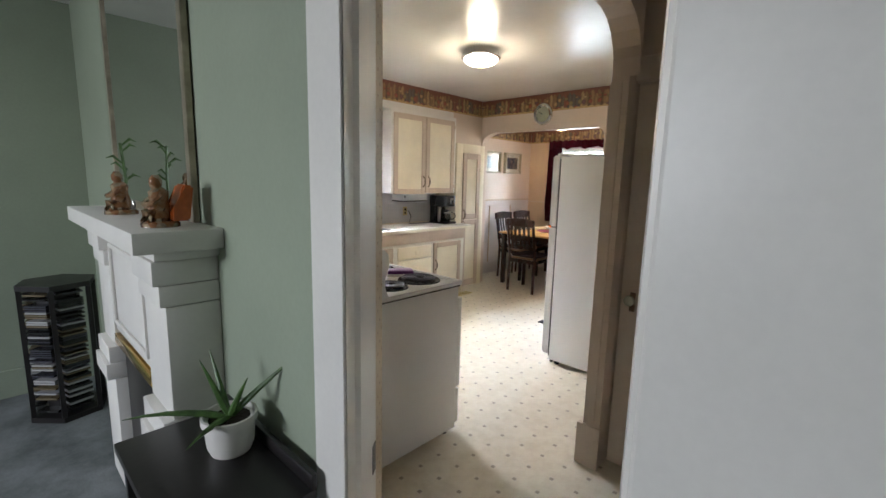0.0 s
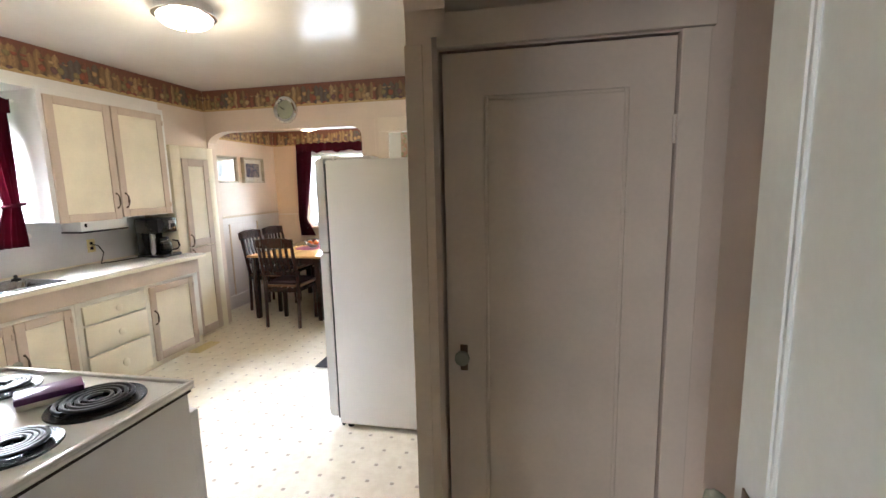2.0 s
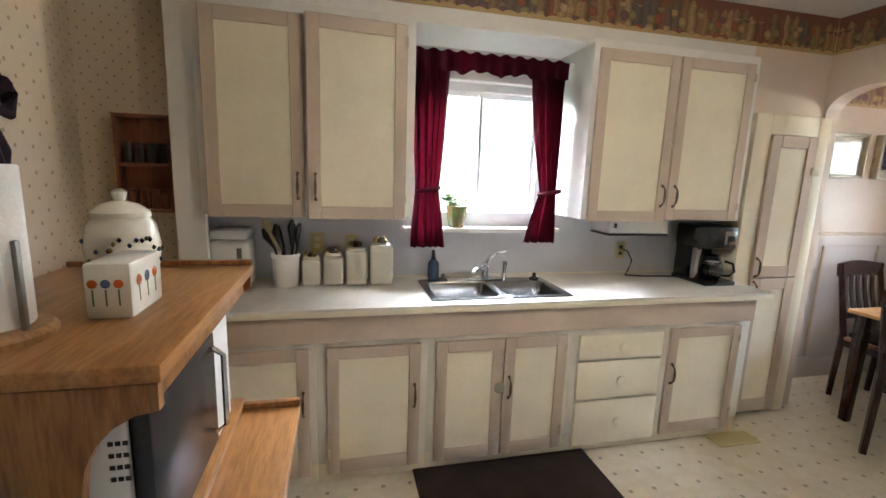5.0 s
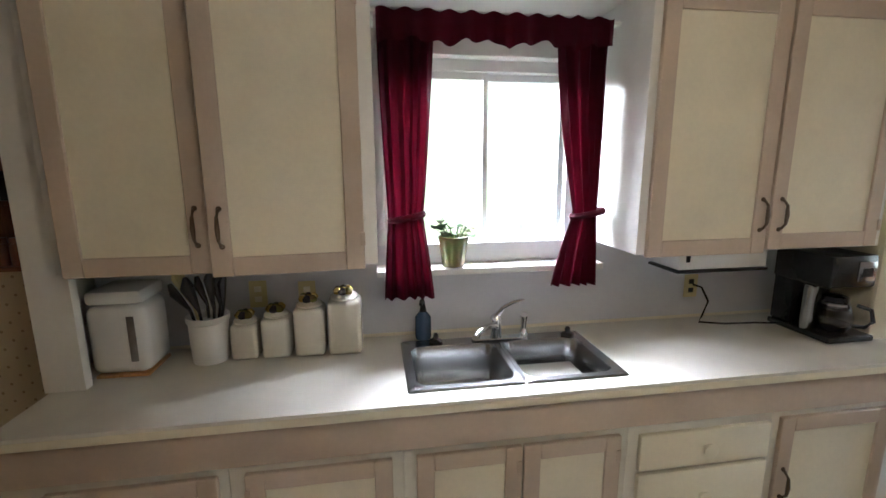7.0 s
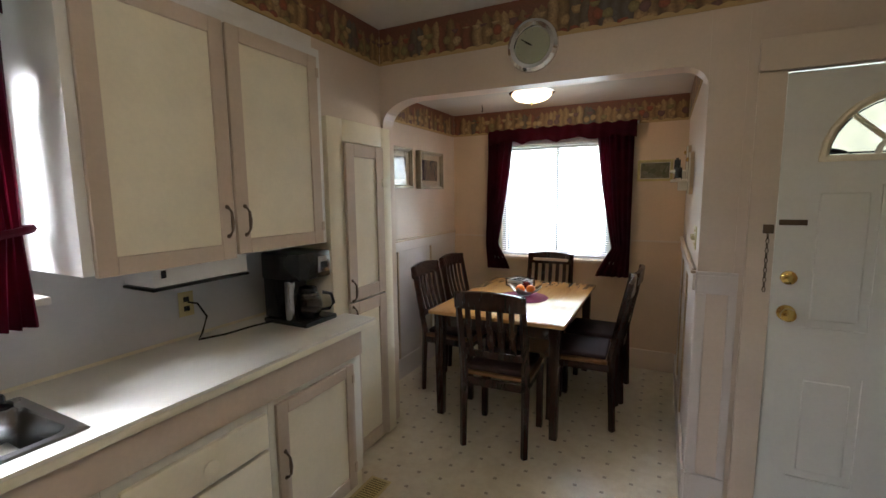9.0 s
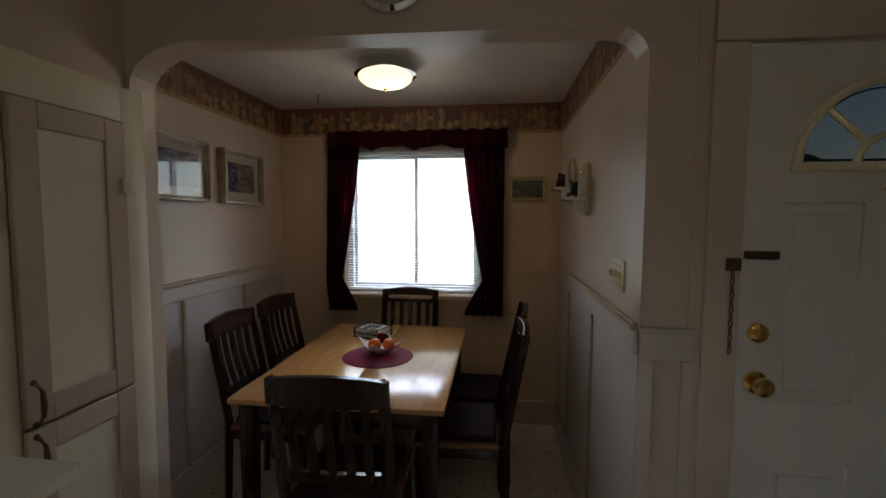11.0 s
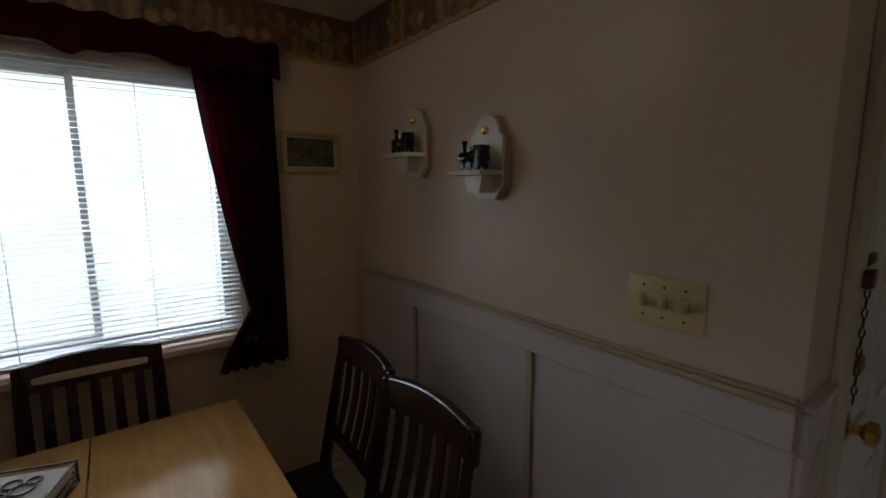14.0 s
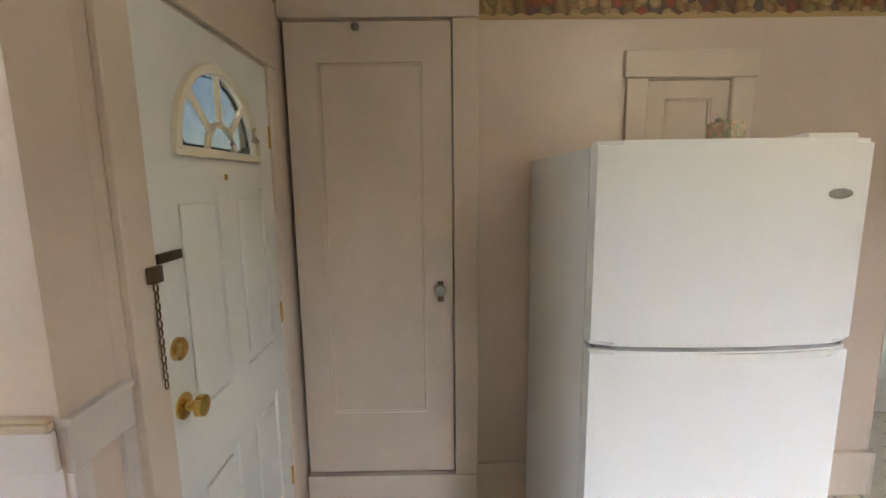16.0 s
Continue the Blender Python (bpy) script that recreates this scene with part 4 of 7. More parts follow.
def base_cabinet(name, x0, x1, doors, label, drawers=()):
    t = thing(name, (x0, 6.03, 0), label, "cabinet", "base cabinets under the worktop")
    part("body", boxes(((x0 + 0.001, 6.022, 0.09), (x1 - 0.001, 6.585, 0.7125)), bevel=0.001), WHITECREAM, t, "off-white painted carcass")
    part("plinth", boxes(((x0 + 0.001, 6.034, 0.0), (x1 - 0.001, 6.58, 0.089))), CREAM, t, "cream plinth")
    for a, b, side in doors:
        dd = cab_door(t, a, b, 0.05, 0.685, 6.0205, 0.06)
        if side == "knob":
            round_knob(dd, b - 0.025, 6.0005, 0.42, CRYSTAL)
        else:
            pull(dd, b - 0.03 if side > 0 else a + 0.03, 6.0005, 0.36)
        hinge_pair(t, a + 0.004 if side == 1 else b - 0.012, 6.0205, 0.05, 0.685)
    for a, b, z0, z1 in drawers:
        dr = part("drawer", boxes(((a, 5.998, z0), (b, 6.0205, z1)), bevel=0.006), CREAM, t, "cream drawer front")
        round_knob(dr, (a + b) / 2, 5.998, (z0 + z1) / 2)
    return t


base_cabinet("base_cabinet", 3.24, 3.875, [(3.36, 3.845, 1)], "cream base cabinet with one framed door")
base_cabinet("base_cabinet", 3.875, 4.43, [(3.925, 4.39, 1)], "cream base cabinet with one framed door")
base_cabinet("base_cabinet", 4.43, 5.245, [(4.47, 4.838, "knob"), (4.846, 5.21, -1)], "cream sink base cabinet with two framed doors")
base_cabinet("base_cabinet", 5.245, 5.845, [], "cream drawer unit with three drawers", [(5.285, 5.825, 0.53, 0.675), (5.285, 5.825, 0.29, 0.515), (5.285, 5.825, 0.045, 0.275)])
base_cabinet("base_cabinet", 5.845, 6.46, [(5.875, 6.38, -1)], "cream base cabinet with one framed door")

# worktop with a cut-out for the sink
SX0, SX1, SY0, SY1 = 4.45, 5.26, 6.055, 6.50
wt = thing("worktop", (3.25, 6.0, 0.844), "pale speckled laminate kitchen worktop with a worn edge", "worktop")
bm = bmesh.new()
Z0, Z1 = 0.846, 0.886
for a, b in (((3.246, 5.985, Z0), (SX0 + 0.02, 6.588, Z1)), ((SX1 - 0.02, 5.985, Z0), (6.47, 6.588, Z1)), ((SX0 + 0.02, 5.985, Z0), (SX1 - 0.02, SY0 + 0.02, Z1)), ((SX0 + 0.02, SY1 - 0.02, Z0), (SX1 - 0.02, 6.588, Z1)), ((6.47, 5.985, Z0), (6.56, 6.195, Z1))):
    box(bm, a, b)
bmesh.ops.remove_doubles(bm, verts=bm.verts, dist=0.0002)
part("top", bm, LAMINATE, wt, smooth=False)
part("apron", boxes(((3.246, 6.006, 0.713), (6.459, 6.0205, 0.845)), bevel=0.001), TAUPE, wt, "taupe apron rail under the worktop")
part("edge_strip", boxes(((3.246, 5.982, 0.848), (6.56, 5.9848, 0.874)), bevel=0.001), CREAM, wt, "chipped cream edge strip")
part("end_strip", boxes(((6.5605, 5.984, 0.848), (6.563, 6.195, 0.882))), CREAM, wt)
part("backsplash_cove", boxes(((3.25, 6.5885, 0.886), (6.46, 6.5915, 0.90))), CREAM, wt)

# pantry
pt = thing("pantry_cupboard", (6.48, 6.2, 0), "tall narrow cream pantry cupboard with two doors", "cupboard")
bm = bmesh.new()
for a, b in (((6.476, 6.20, 0.0), (6.60, 6.22, 1.965)), ((6.972, 6.20, 0.0), (7.068, 6.22, 1.965)), ((6.60, 6.20, 1.845), (6.972, 6.22, 1.965))):
    box(bm, a, b, 0.002)
box(bm, (6.478, 6.221, 0.0), (7.066, 6.58, 1.963))
part("face_frame", bm, CREAM, pt)
for z0, z1 in ((0.935, 1.84), (0.02, 0.925)):
    dd = cab_door(pt, 6.605, 6.967, z0, z1, 6.205, 0.075)
    pull(dd, 6.625, 6.185, 0.955 if z0 > 0.5 else 0.80)
part("latch", boxes(((6.945, 6.175, 1.60), (7.0, 6.186, 1.65)), bevel=0.003), CREAM, pt, "painted turn latch")


# ---- appliances ----
def refrigerator():
    x0, x1, y0, yf, h = 5.205, 5.945, 3.175, 3.960, 1.69
    t = thing("refrigerator", (5.46, 3.55, 0), "white top-freezer refrigerator with textured side panels", "refrigerator")
    part("body", boxes(((x0, y0, 0.035), (x1, yf - 0.012, h - 0.012)), bevel=0.006), APPL, t, "textured white cabinet")
    part("gasket", boxes(((x0 + 0.012, yf - 0.012, 0.06), (x1 - 0.012, yf, h - 0.03))), SEAM, t, "grey door gasket")
    for name, z0, z1 in (("freezer_door", 1.125, h), ("fridge_door", 0.075, 1.112)):
        n = 12
        curve = [(x0 + (x1 - x0) * i / n, yf + 0.055 + 0.035 * math.sin(math.pi * i / n) ** 0.7) for i in range(n + 1)]
        bm = prism(bmesh.new(), [(x0, yf), *curve, (x1, yf)], "z", z0, z1)
        bmesh.ops.bevel(bm, geom=[e for e in bm.edges if abs(e.verts[0].co.z - e.verts[1].co.z) < 1e-5 and min(v.co.y for v in e.verts) > yf + 0.01], offset=0.012, segments=2, affect="EDGES")
        part(name, bm, APPL, t, "curved glossy white door")
    hb = bmesh.new()
    n = 12
    lip = [(x0 + 0.03 + (x1 - x0 - 0.17) * i / n, yf + 0.062 + 0.038 * math.sin(math.pi * i / n) ** 0.7) for i in range(n + 1)]
    prism(hb, [(x, y - 0.03) for x, y in lip] + [(x, y) for x, y in reversed(lip)], "z", 1.086, 1.108)
    bmesh.ops.bevel(hb, geom=[e for e in hb.edges if abs(e.verts[0].co.z - e.verts[1].co.z) < 1e-5], offset=0.005, segments=2, affect="EDGES")
    part("door_handle", hb, ENAMEL, t, "moulded white lip handle")
    part("handle_recess", boxes(((x0 + 0.012, yf + 0.01, 1.1122), (x1 - 0.012, yf + 0.045, 1.1248))), PEWTER, t, "grey gap between the doors")
    bm = lathe(bmesh.new(), (5.30, yf + 0.070, 1.545), [(0.022, 0.0), (0.022, 0.008), (0.016, 0.011)], 18, "Y")
    bmesh.ops.scale(bm, vec=(1.5, 1, 0.62), space=Matrix.Translation((-5.30, 0, -1.545)), verts=bm.verts)
    part("badge", bm, PEWTER, t, "small oval metal badge")
    part("hinge_cover", boxes(((x0 + 0.02, yf - 0.06, h - 0.012), (x0 + 0.16, yf + 0.03, h + 0.018)), bevel=0.006), ENAMEL, t)
    part("toe_grille", boxes(((x0 + 0.02, yf - 0.03, 0.012), (x1 - 0.02, yf - 0.014, 0.07)), bevel=0.003), BLACK, t, "black toe grille")
    for x in (x0 + 0.06, x1 - 0.06):
        for y in (y0 + 0.06, yf - 0.06):
            part("foot", lathe(bmesh.new(), (x, y, 0), [(0.022, 0), (0.022, 0.02), (0.012, 0.036)], 10), BLACK, t)


refrigerator()


def coil(bm, cx, cy, z, r):
    turns = 4.5
    n = int(turns * 22)
    tube(bm, [(cx + (0.022 + (r - 0.03) * i / n) * math.cos(2 * math.pi * turns * i / n), cy + (0.022 + (r - 0.03) * i / n) * math.sin(2 * math.pi * turns * i / n), z) for i in range(n + 1)], 0.0065, 6)


def stove():
    x0, x1, y0, y1, h = 3.235, 3.885, 3.812, 4.60, 0.900
    t = thing("stove", (3.56, 4.19, 0), "white electric coil-top range with a rear control panel", "stove")
    part("body", boxes(((x0, y0 + 0.004, 0.03), (x1 - 0.01, y1 - 0.004, h - 0.025)), bevel=0.005), APPL, t, "white enamelled sides")
    part("drawer", boxes(((x1 - 0.009, y0 + 0.008, 0.05), (x1 + 0.022, y1 - 0.008, 0.235)), bevel=0.006), APPL, t, "white storage drawer")
    dd = part("oven_door", boxes(((x1 - 0.009, y0 + 0.008, 0.245), (x1 + 0.030, y1 - 0.008, 0.80)), bevel=0.008), APPL, t, "white oven door")
    part("door_window", boxes(((x1 + 0.0305, y0 + 0.16, 0.36), (x1 + 0.033, y1 - 0.16, 0.62)), bevel=0.001), BLACK, dd, "dark oven window")
    hb = bmesh.new()
    tube(hb, [(x1 + 0.030, y0 + 0.06, 0.755), (x1 + 0.062, y0 + 0.075, 0.76), (x1 + 0.066, y0 + 0.20, 0.762), (x1 + 0.066, y1 - 0.20, 0.762), (x1 + 0.062, y1 - 0.075, 0.76), (x1 + 0.030, y1 - 0.06, 0.755)], 0.012, 8)
    part("oven_handle", hb, ENAMEL, dd, "white bar handle")
    tow = bmesh.new()
    for k in range(3):
        box(tow, (x1 + 0.047 + 0.004 * k, y1 - 0.30 + 0.02 * k, 0.52), (x1 + 0.052 + 0.004 * k, y1 - 0.12, 0.775), 0.002, 1)
    top = bmesh.new()
    box(top, (x0, y0, h - 0.024), (x1 + 0.018, y1, h - 0.006), 0.008)
    ct = part("cooktop", top, ENAMEL, t, "glossy white cooktop")
    for a, b in (((x0 + 0.08, y0, h - 0.008), (x1 + 0.018, y0 + 0.018, h + 0.004)), ((x0 + 0.08, y1 - 0.018, h - 0.008), (x1 + 0.018, y1, h + 0.004)), ((x1, y0 + 0.018, h - 0.008), (x1 + 0.018, y1 - 0.018, h + 0.004))):
        part("rim", boxes((a, b), bevel=0.005), ENAMEL, ct, "raised rim")
    part("side_seam", boxes(((x0 + 0.02, y0 + 0.002, h - 0.030), (x1, y1 - 0.002, h - 0.0245))), SEAM, t, "dark seam under the cooktop")
    for x, y, r in ((3.735, 4.005, 0.110), (3.50, 3.985, 0.085), (3.755, 4.405, 0.085), (3.53, 4.40, 0.110)):
        pan = lathe(bmesh.new(), (x, y, h - 0.006), [(r + 0.016, 0), (r + 0.014, 0.006), (r + 0.004, 0.003), (r * 0.4, -0.0)], 28, caps=False)
        bw = part("drip_pan", pan, BLACK, t, "black drip bowl")
        c = bmesh.new()
        coil(c, x, y, h + 0.010, r)
        tube(c, [(x - r, y, h + 0.001), (x, y, h + 0.001), (x + r * 0.5, y + r * 0.8, h + 0.001)], 0.003, 5)
        part("coil", c, COIL, bw, "spiral heating coil")
    bgp = [(x0, h - 0.02), (x0 + 0.125, h - 0.02), (x0 + 0.112, h + 0.01), (x0 + 0.095, h + 0.045), (x0 + 0.092, h + 0.085), (x0 + 0.108, h + 0.12), (x0 + 0.122, h + 0.165), (x0 + 0.112, h + 0.215), (x0 + 0.075, h + 0.25), (x0 + 0.03, h + 0.262), (x0, h + 0.262)]
    bp = prism(bmesh.new(), bgp, "y", y0 + 0.002, y1 - 0.002)
    back = part("backguard", bp, ENAMEL, t, "white curved rear control panel")
    part("control_strip", boxes(((x0 + 0.1185, y0 + 0.22, h + 0.145), (x0 + 0.1235, y1 - 0.22, h + 0.20))), BLACK, back, "dark control strip")
    for y in (3.89, 3.97, 4.45, 4.53):
        part("control_knob", lathe(bmesh.new(), (x0 + 0.110, y, h + 0.185), [(0.026, 0), (0.026, 0.016), (0.018, 0.040), (0.006, 0.042)], 14, "X"), ENAMEL, back)
    for x in (x0 + 0.05, x1 - 0.06):
        for y in (y0 + 0.05, y1 - 0.05):
            part("foot", lathe(bmesh.new(), (x, y, 0), [(0.018, 0), (0.018, 0.03)], 8), BLACK, t)
    tw = solo("dish_towel", tow, PAPER, (x1 + 0.05, y1 - 0.2, 0.52), "white dish towel hanging from the oven handle", "towel")


stove()


def microwave_cart():
    x0, y0, y1, h = 3.225, 4.64, 5.38, 1.235
    xf = 3.72
    t = thing("microwave_cart", (3.45, 5.0, 0), "oak veneer microwave cabinet with curved side panels", "cabinet")
    part("top", boxes(((x0, y0 - 0.002, h - 0.03), (xf + 0.006, y1 + 0.002, h)), bevel=0.004), OAKTOP, t, "oak veneer top")
    curve = [(xf, h - 0.031), (xf, h - 0.075)] + [(xf - 0.115 * math.sin(a), h - 0.075 - 0.135 * (1 - math.cos(a))) for a in (0.3, 0.6, 0.9, 1.2, 1.5)]
    for ya in (y0, y1 - 0.02):
        out = [(x0, 0.0), (3.60, 0.0), (3.60, 0.90)] + list(reversed(curve)) + [(x0, h - 0.031)]
        part("side_panel", prism(bmesh.new(), out, "y", ya, ya + 0.02), OAK, t, "oak side panel with a scooped front edge")
    part("top_lip", boxes(((x0 + 0.01, y1 - 0.018, h + 0.0005), (xf + 0.006, y1 + 0.002, h + 0.016)), bevel=0.003), OAK, t, "raised edge strip")
    part("board_lip", boxes(((3.62, y1 - 0.052, 0.7725), (3.862, y1 - 0.031, 0.792)), bevel=0.003), OAK, t, "dark raised edge of the board")
    part("apron", boxes(((3.68, y0 + 0.021, h - 0.085), (3.70, y1 - 0.021, h - 0.031)), bevel=0.003), OAK, t)
    part("shelf", boxes(((x0 + 0.01, y0 + 0.021, 0.775), (3.69, y1 - 0.021, 0.80)), bevel=0.003), OAKTOP, t)
    part("back", boxes(((x0, y0 + 0.021, 0.02), (x0 + 0.008, y1 - 0.021, h - 0.031))), OAK, t)
    part("cutting_board", boxes(((3.40, y0 + 0.06, 0.735), (3.86, y1 - 0.03, 0.772)), bevel=0.004), OAKTOP, t, "pull-out oak board")
    for ya, yb in ((y0 + 0.022, 5.008), (5.012, y1 - 0.022)):
        dd = part("door", boxes(((3.602, ya, 0.07), (3.622, yb, 0.70)), bevel=0.004), OAK, t, "oak cupboard door")
        part("knob", lathe(bmesh.new(), (3.622, 5.04 if ya > 5 else 4.97, 0.55), [(0.008, 0), (0.014, 0.014), (0.012, 0.022)], 10, "X"), BRONZE, dd)
    m = thing("microwave_oven", (3.45, 5.0, 0.80), "white microwave oven with a black door, on the cart shelf", "microwave")
    part("case", boxes(((3.28, 4.71, 0.812), (3.64, 5.26, 1.12)), bevel=0.008), APPL, m, "white case")
    part("door", boxes(((3.6405, 4.715, 0.815), (3.675, 5.11, 1.117)), bevel=0.006), BLACK, m, "black glass door")
    for k in range(4):
        for r in range(3):
            part("vent_slot", boxes(((3.612 + 0.011 * r, 4.7085, 1.00 + 0.022 * k), (3.620 + 0.011 * r, 4.7098, 1.008 + 0.022 * k))), SEAM, m)
    part("control_panel", boxes(((3.6405, 5.115, 0.815), (3.672, 5.256, 1.117)), bevel=0.004), APPL, m)
    part("door_handle", tube(bmesh.new(), [(3.675, 5.09, 0.85), (3.70, 5.09, 0.87), (3.70, 5.09, 1.06), (3.675, 5.09, 1.08)], 0.007, 6), CHROME, m, "chrome handle")
    for y in (4.75, 5.22):
        part("foot", lathe(bmesh.new(), (3.35, y, 0.80), [(0.012, 0), (0.012, 0.013)], 8), BLACK, m)
        part("foot", lathe(bmesh.new(), (3.58, y, 0.80), [(0.012, 0), (0.012, 0.013)], 8), BLACK, m)


microwave_cart()


def sink():
    t = thing("kitchen_sink", (4.855, 6.28, 0.886), "double-bowl stainless steel sink set into the worktop", "sink")
    z = 0.8865
    def loop(x0, x1, y0, y1, zz, r, n=5):
        pts = []
        for cx, cy, a0 in ((x1 - r, y1 - r, 0), (x0 + r, y1 - r, 90), (x0 + r, y0 + r, 180), (x1 - r, y0 + r, 270)):
            for i in range(n):
                a = radians(a0 + 90 * i / (n - 1))
                pts.append((cx + r * math.cos(a), cy + r * math.sin(a), zz))
        return pts
    def bridge(bm, a, b):
        n = len(a)
        for i in range(n):
            bm.faces.new((a[i], a[(i + 1) % n], b[(i + 1) % n], b[i]))
    for k, (bx0, bx1) in enumerate(((SX0 + 0.035, 4.845), (4.88, SX1 - 0.035))):
        ox0, ox1 = (SX0, 4.8625) if k == 0 else (4.8625, SX1)
        bm = bmesh.new()
        rings = [loop(ox0, ox1, SY0, SY1, z + 0.001, 0.012), loop(ox0 + 0.006, ox1 - (0.0 if k == 0 else 0.006), SY0 + 0.006, SY1 - 0.006, z + 0.007, 0.012),
                 loop(bx0, bx1, SY0 + 0.035, SY1 - 0.075, z + 0.006, 0.05), loop(bx0 + 0.006, bx1 - 0.006, SY0 + 0.041, SY1 - 0.081, z - 0.006, 0.05),
                 loop(bx0 + 0.014, bx1 - 0.014, SY0 + 0.049, SY1 - 0.089, z - 0.15, 0.05), loop(bx0 + 0.04, bx1 - 0.04, SY0 + 0.075, SY1 - 0.115, z - 0.175, 0.05)]
        vs = [[bm.verts.new(p) for p in r] for r in rings]
        for a, b in zip(vs, vs[1:]):
            bridge(bm, a, b)
        bm.faces.new(vs[-1])
        bowl = part("bowl", bm, STEEL, t, "brushed steel bowl")
        cx = (bx0 + bx1) / 2
        part("drain", lathe(bmesh.new(), (cx, 6.26, z - 0.174), [(0.045, 0), (0.04, 0.004), (0.015, 0.002)], 18), CHROME, bowl)
    f = thing("faucet", (4.865, 6.455, 0.893), "chrome single-lever kitchen faucet", "faucet")
    part("base_plate", boxes(((4.76, 6.435, 0.8935), (4.98, 6.475, 0.905)), bevel=0.006), CHROME, f)
    part("column", lathe(bmesh.new(), (4.865, 6.455, 0.905), [(0.026, 0), (0.024, 0.03), (0.022, 0.07), (0.026, 0.085), (0.018, 0.10)], 18), CHROME, f)
    part("spout", tube(bmesh.new(), [(4.865, 6.45, 0.955), (4.84, 6.41, 0.975), (4.79, 6.34, 0.995), (4.745, 6.28, 0.998), (4.73, 6.262, 0.985)], [0.016, 0.014, 0.012, 0.012, 0.014], 10), CHROME, f)
    part("lever", tube(bmesh.new(), [(4.865, 6.45, 1.0), (4.89, 6.44, 1.04), (4.93, 6.42, 1.07), (4.975, 6.40, 1.082)], [0.014, 0.010, 0.009, 0.006], 8), CHROME, f)
    sp = thing("spray_nozzle", (4.97, 6.455, 0.893), "chrome sink spray beside the faucet", "sprayer")
    part("holder", lathe(bmesh.new(), (4.99, 6.455, 0.906), [(0.020, -0.012), (0.017, 0.02), (0.014, 0.03)], 14), CHROME, sp)
    part("head", tube(bmesh.new(), [(4.99, 6.455, 0.93), (4.99, 6.45, 0.97), (4.985, 6.435, 1.005)], [0.011, 0.013, 0.017], 10), CHROME, sp)
    for x, y, lab in ((4.60, 6.46, "dark rubber sink stopper on the rim"), (5.19, 6.44, "dark sink stopper on the worktop")):
        st = bmesh.new()
        lathe(st, (x, y, 0.894), [(0.028, 0), (0.030, 0.006), (0.026, 0.012), (0.012, 0.018), (0.012, 0.034), (0.007, 0.042)], 14)
        solo("sink_stopper", st, BLACK, (x, y, 0.894), lab, "stopper", "sink stoppers")
    tray = bmesh.new()
    box(tray, (4.93, 6.13, 0.800), (5.17, 6.36, 0.812), 0.005)
    solo("rinsing_basket_tray", tray, ENAMEL, (5.05, 6.25, 0.80), "white plastic tray inside the sink bowl", "tray")


sink()


# ---- lamps ----
def ceiling_lamp(name, x, y, glass, label, H=H):
    t = thing(name, (x, y, H), label, "ceiling lamp", "flush ceiling lamps")
    part("base_ring", lathe(bmesh.new(), (x, y, H), [(0.150, -0.001), (0.152, -0.03), (0.168, -0.05), (0.17, -0.062), (0.150, -0.068)], 32), CHROME, t, "brushed metal ring")
    g = part("shade", lathe(bmesh.new(), (x, y, H), [(0.149, -0.066), (0.142, -0.086), (0.115, -0.108), (0.07, -0.123), (0.02, -0.129), (0.004, -0.130)], 32, caps=False), glass, t, "frosted glass bowl")
    g.visible_shadow = False
    part("finial", lathe(bmesh.new(), (x, y, H), [(0.008, -0.129), (0.010, -0.136), (0.005, -0.146)], 10), BRASS, t, "brass finial")


ceiling_lamp("ceiling_lamp", 5.10, 4.717, FROST, "lit flush ceiling lamp with frosted glass bowl")
ceiling_lamp("ceiling_lamp", 7.99, 5.53, FROSTNOOK, "lit flush ceiling lamp with warm frosted bowl", NH)


# ---- curtains and blinds ----
def drape(bm, axis, at, u0, u1, z_top, z_bot, folds, amp, tie=None, tie_u=None, gather=0.5, rows=26):
    """A gathered hanging cloth between u0 and u1; at tie it is drawn in towards tie_u."""
    cols = folds * 8
    grid = []
    for i in range(rows + 1):
        z = z_top + (z_bot - z_top) * i / rows
        k = 0.0
        if tie is not None:
            d = (z - tie)
            k = max(0.0, 1 - abs(d) / ((z_top - tie) if d > 0 else (tie - z_bot) * 1.3)) ** 1.4
        row = []
        for jx in range(cols + 1):
            s = jx / cols
            u = u0 + (u1 - u0) * s
            if k:
                u = u + (tie_u - u) * gather * k
            d = amp * (1 - 0.45 * k) * math.sin(2 * math.pi * folds * s + 0.5 * math.sin(4 * z) + 1.3 * math.sin(s * 9)) + 0.004 * math.sin(31 * s + 11 * z)
            row.append(bm.verts.new((u, at + d, z) if axis == "y" else (at + d, u, z)))
        grid.append(row)
    for p, q in zip(grid, grid[1:]):
        for a in range(cols):
            bm.faces.new((p[a], p[a + 1], q[a + 1], q[a]))
    r = bmesh.ops.solidify(bm, geom=list(bm.faces), thickness=0.003)
    return bm


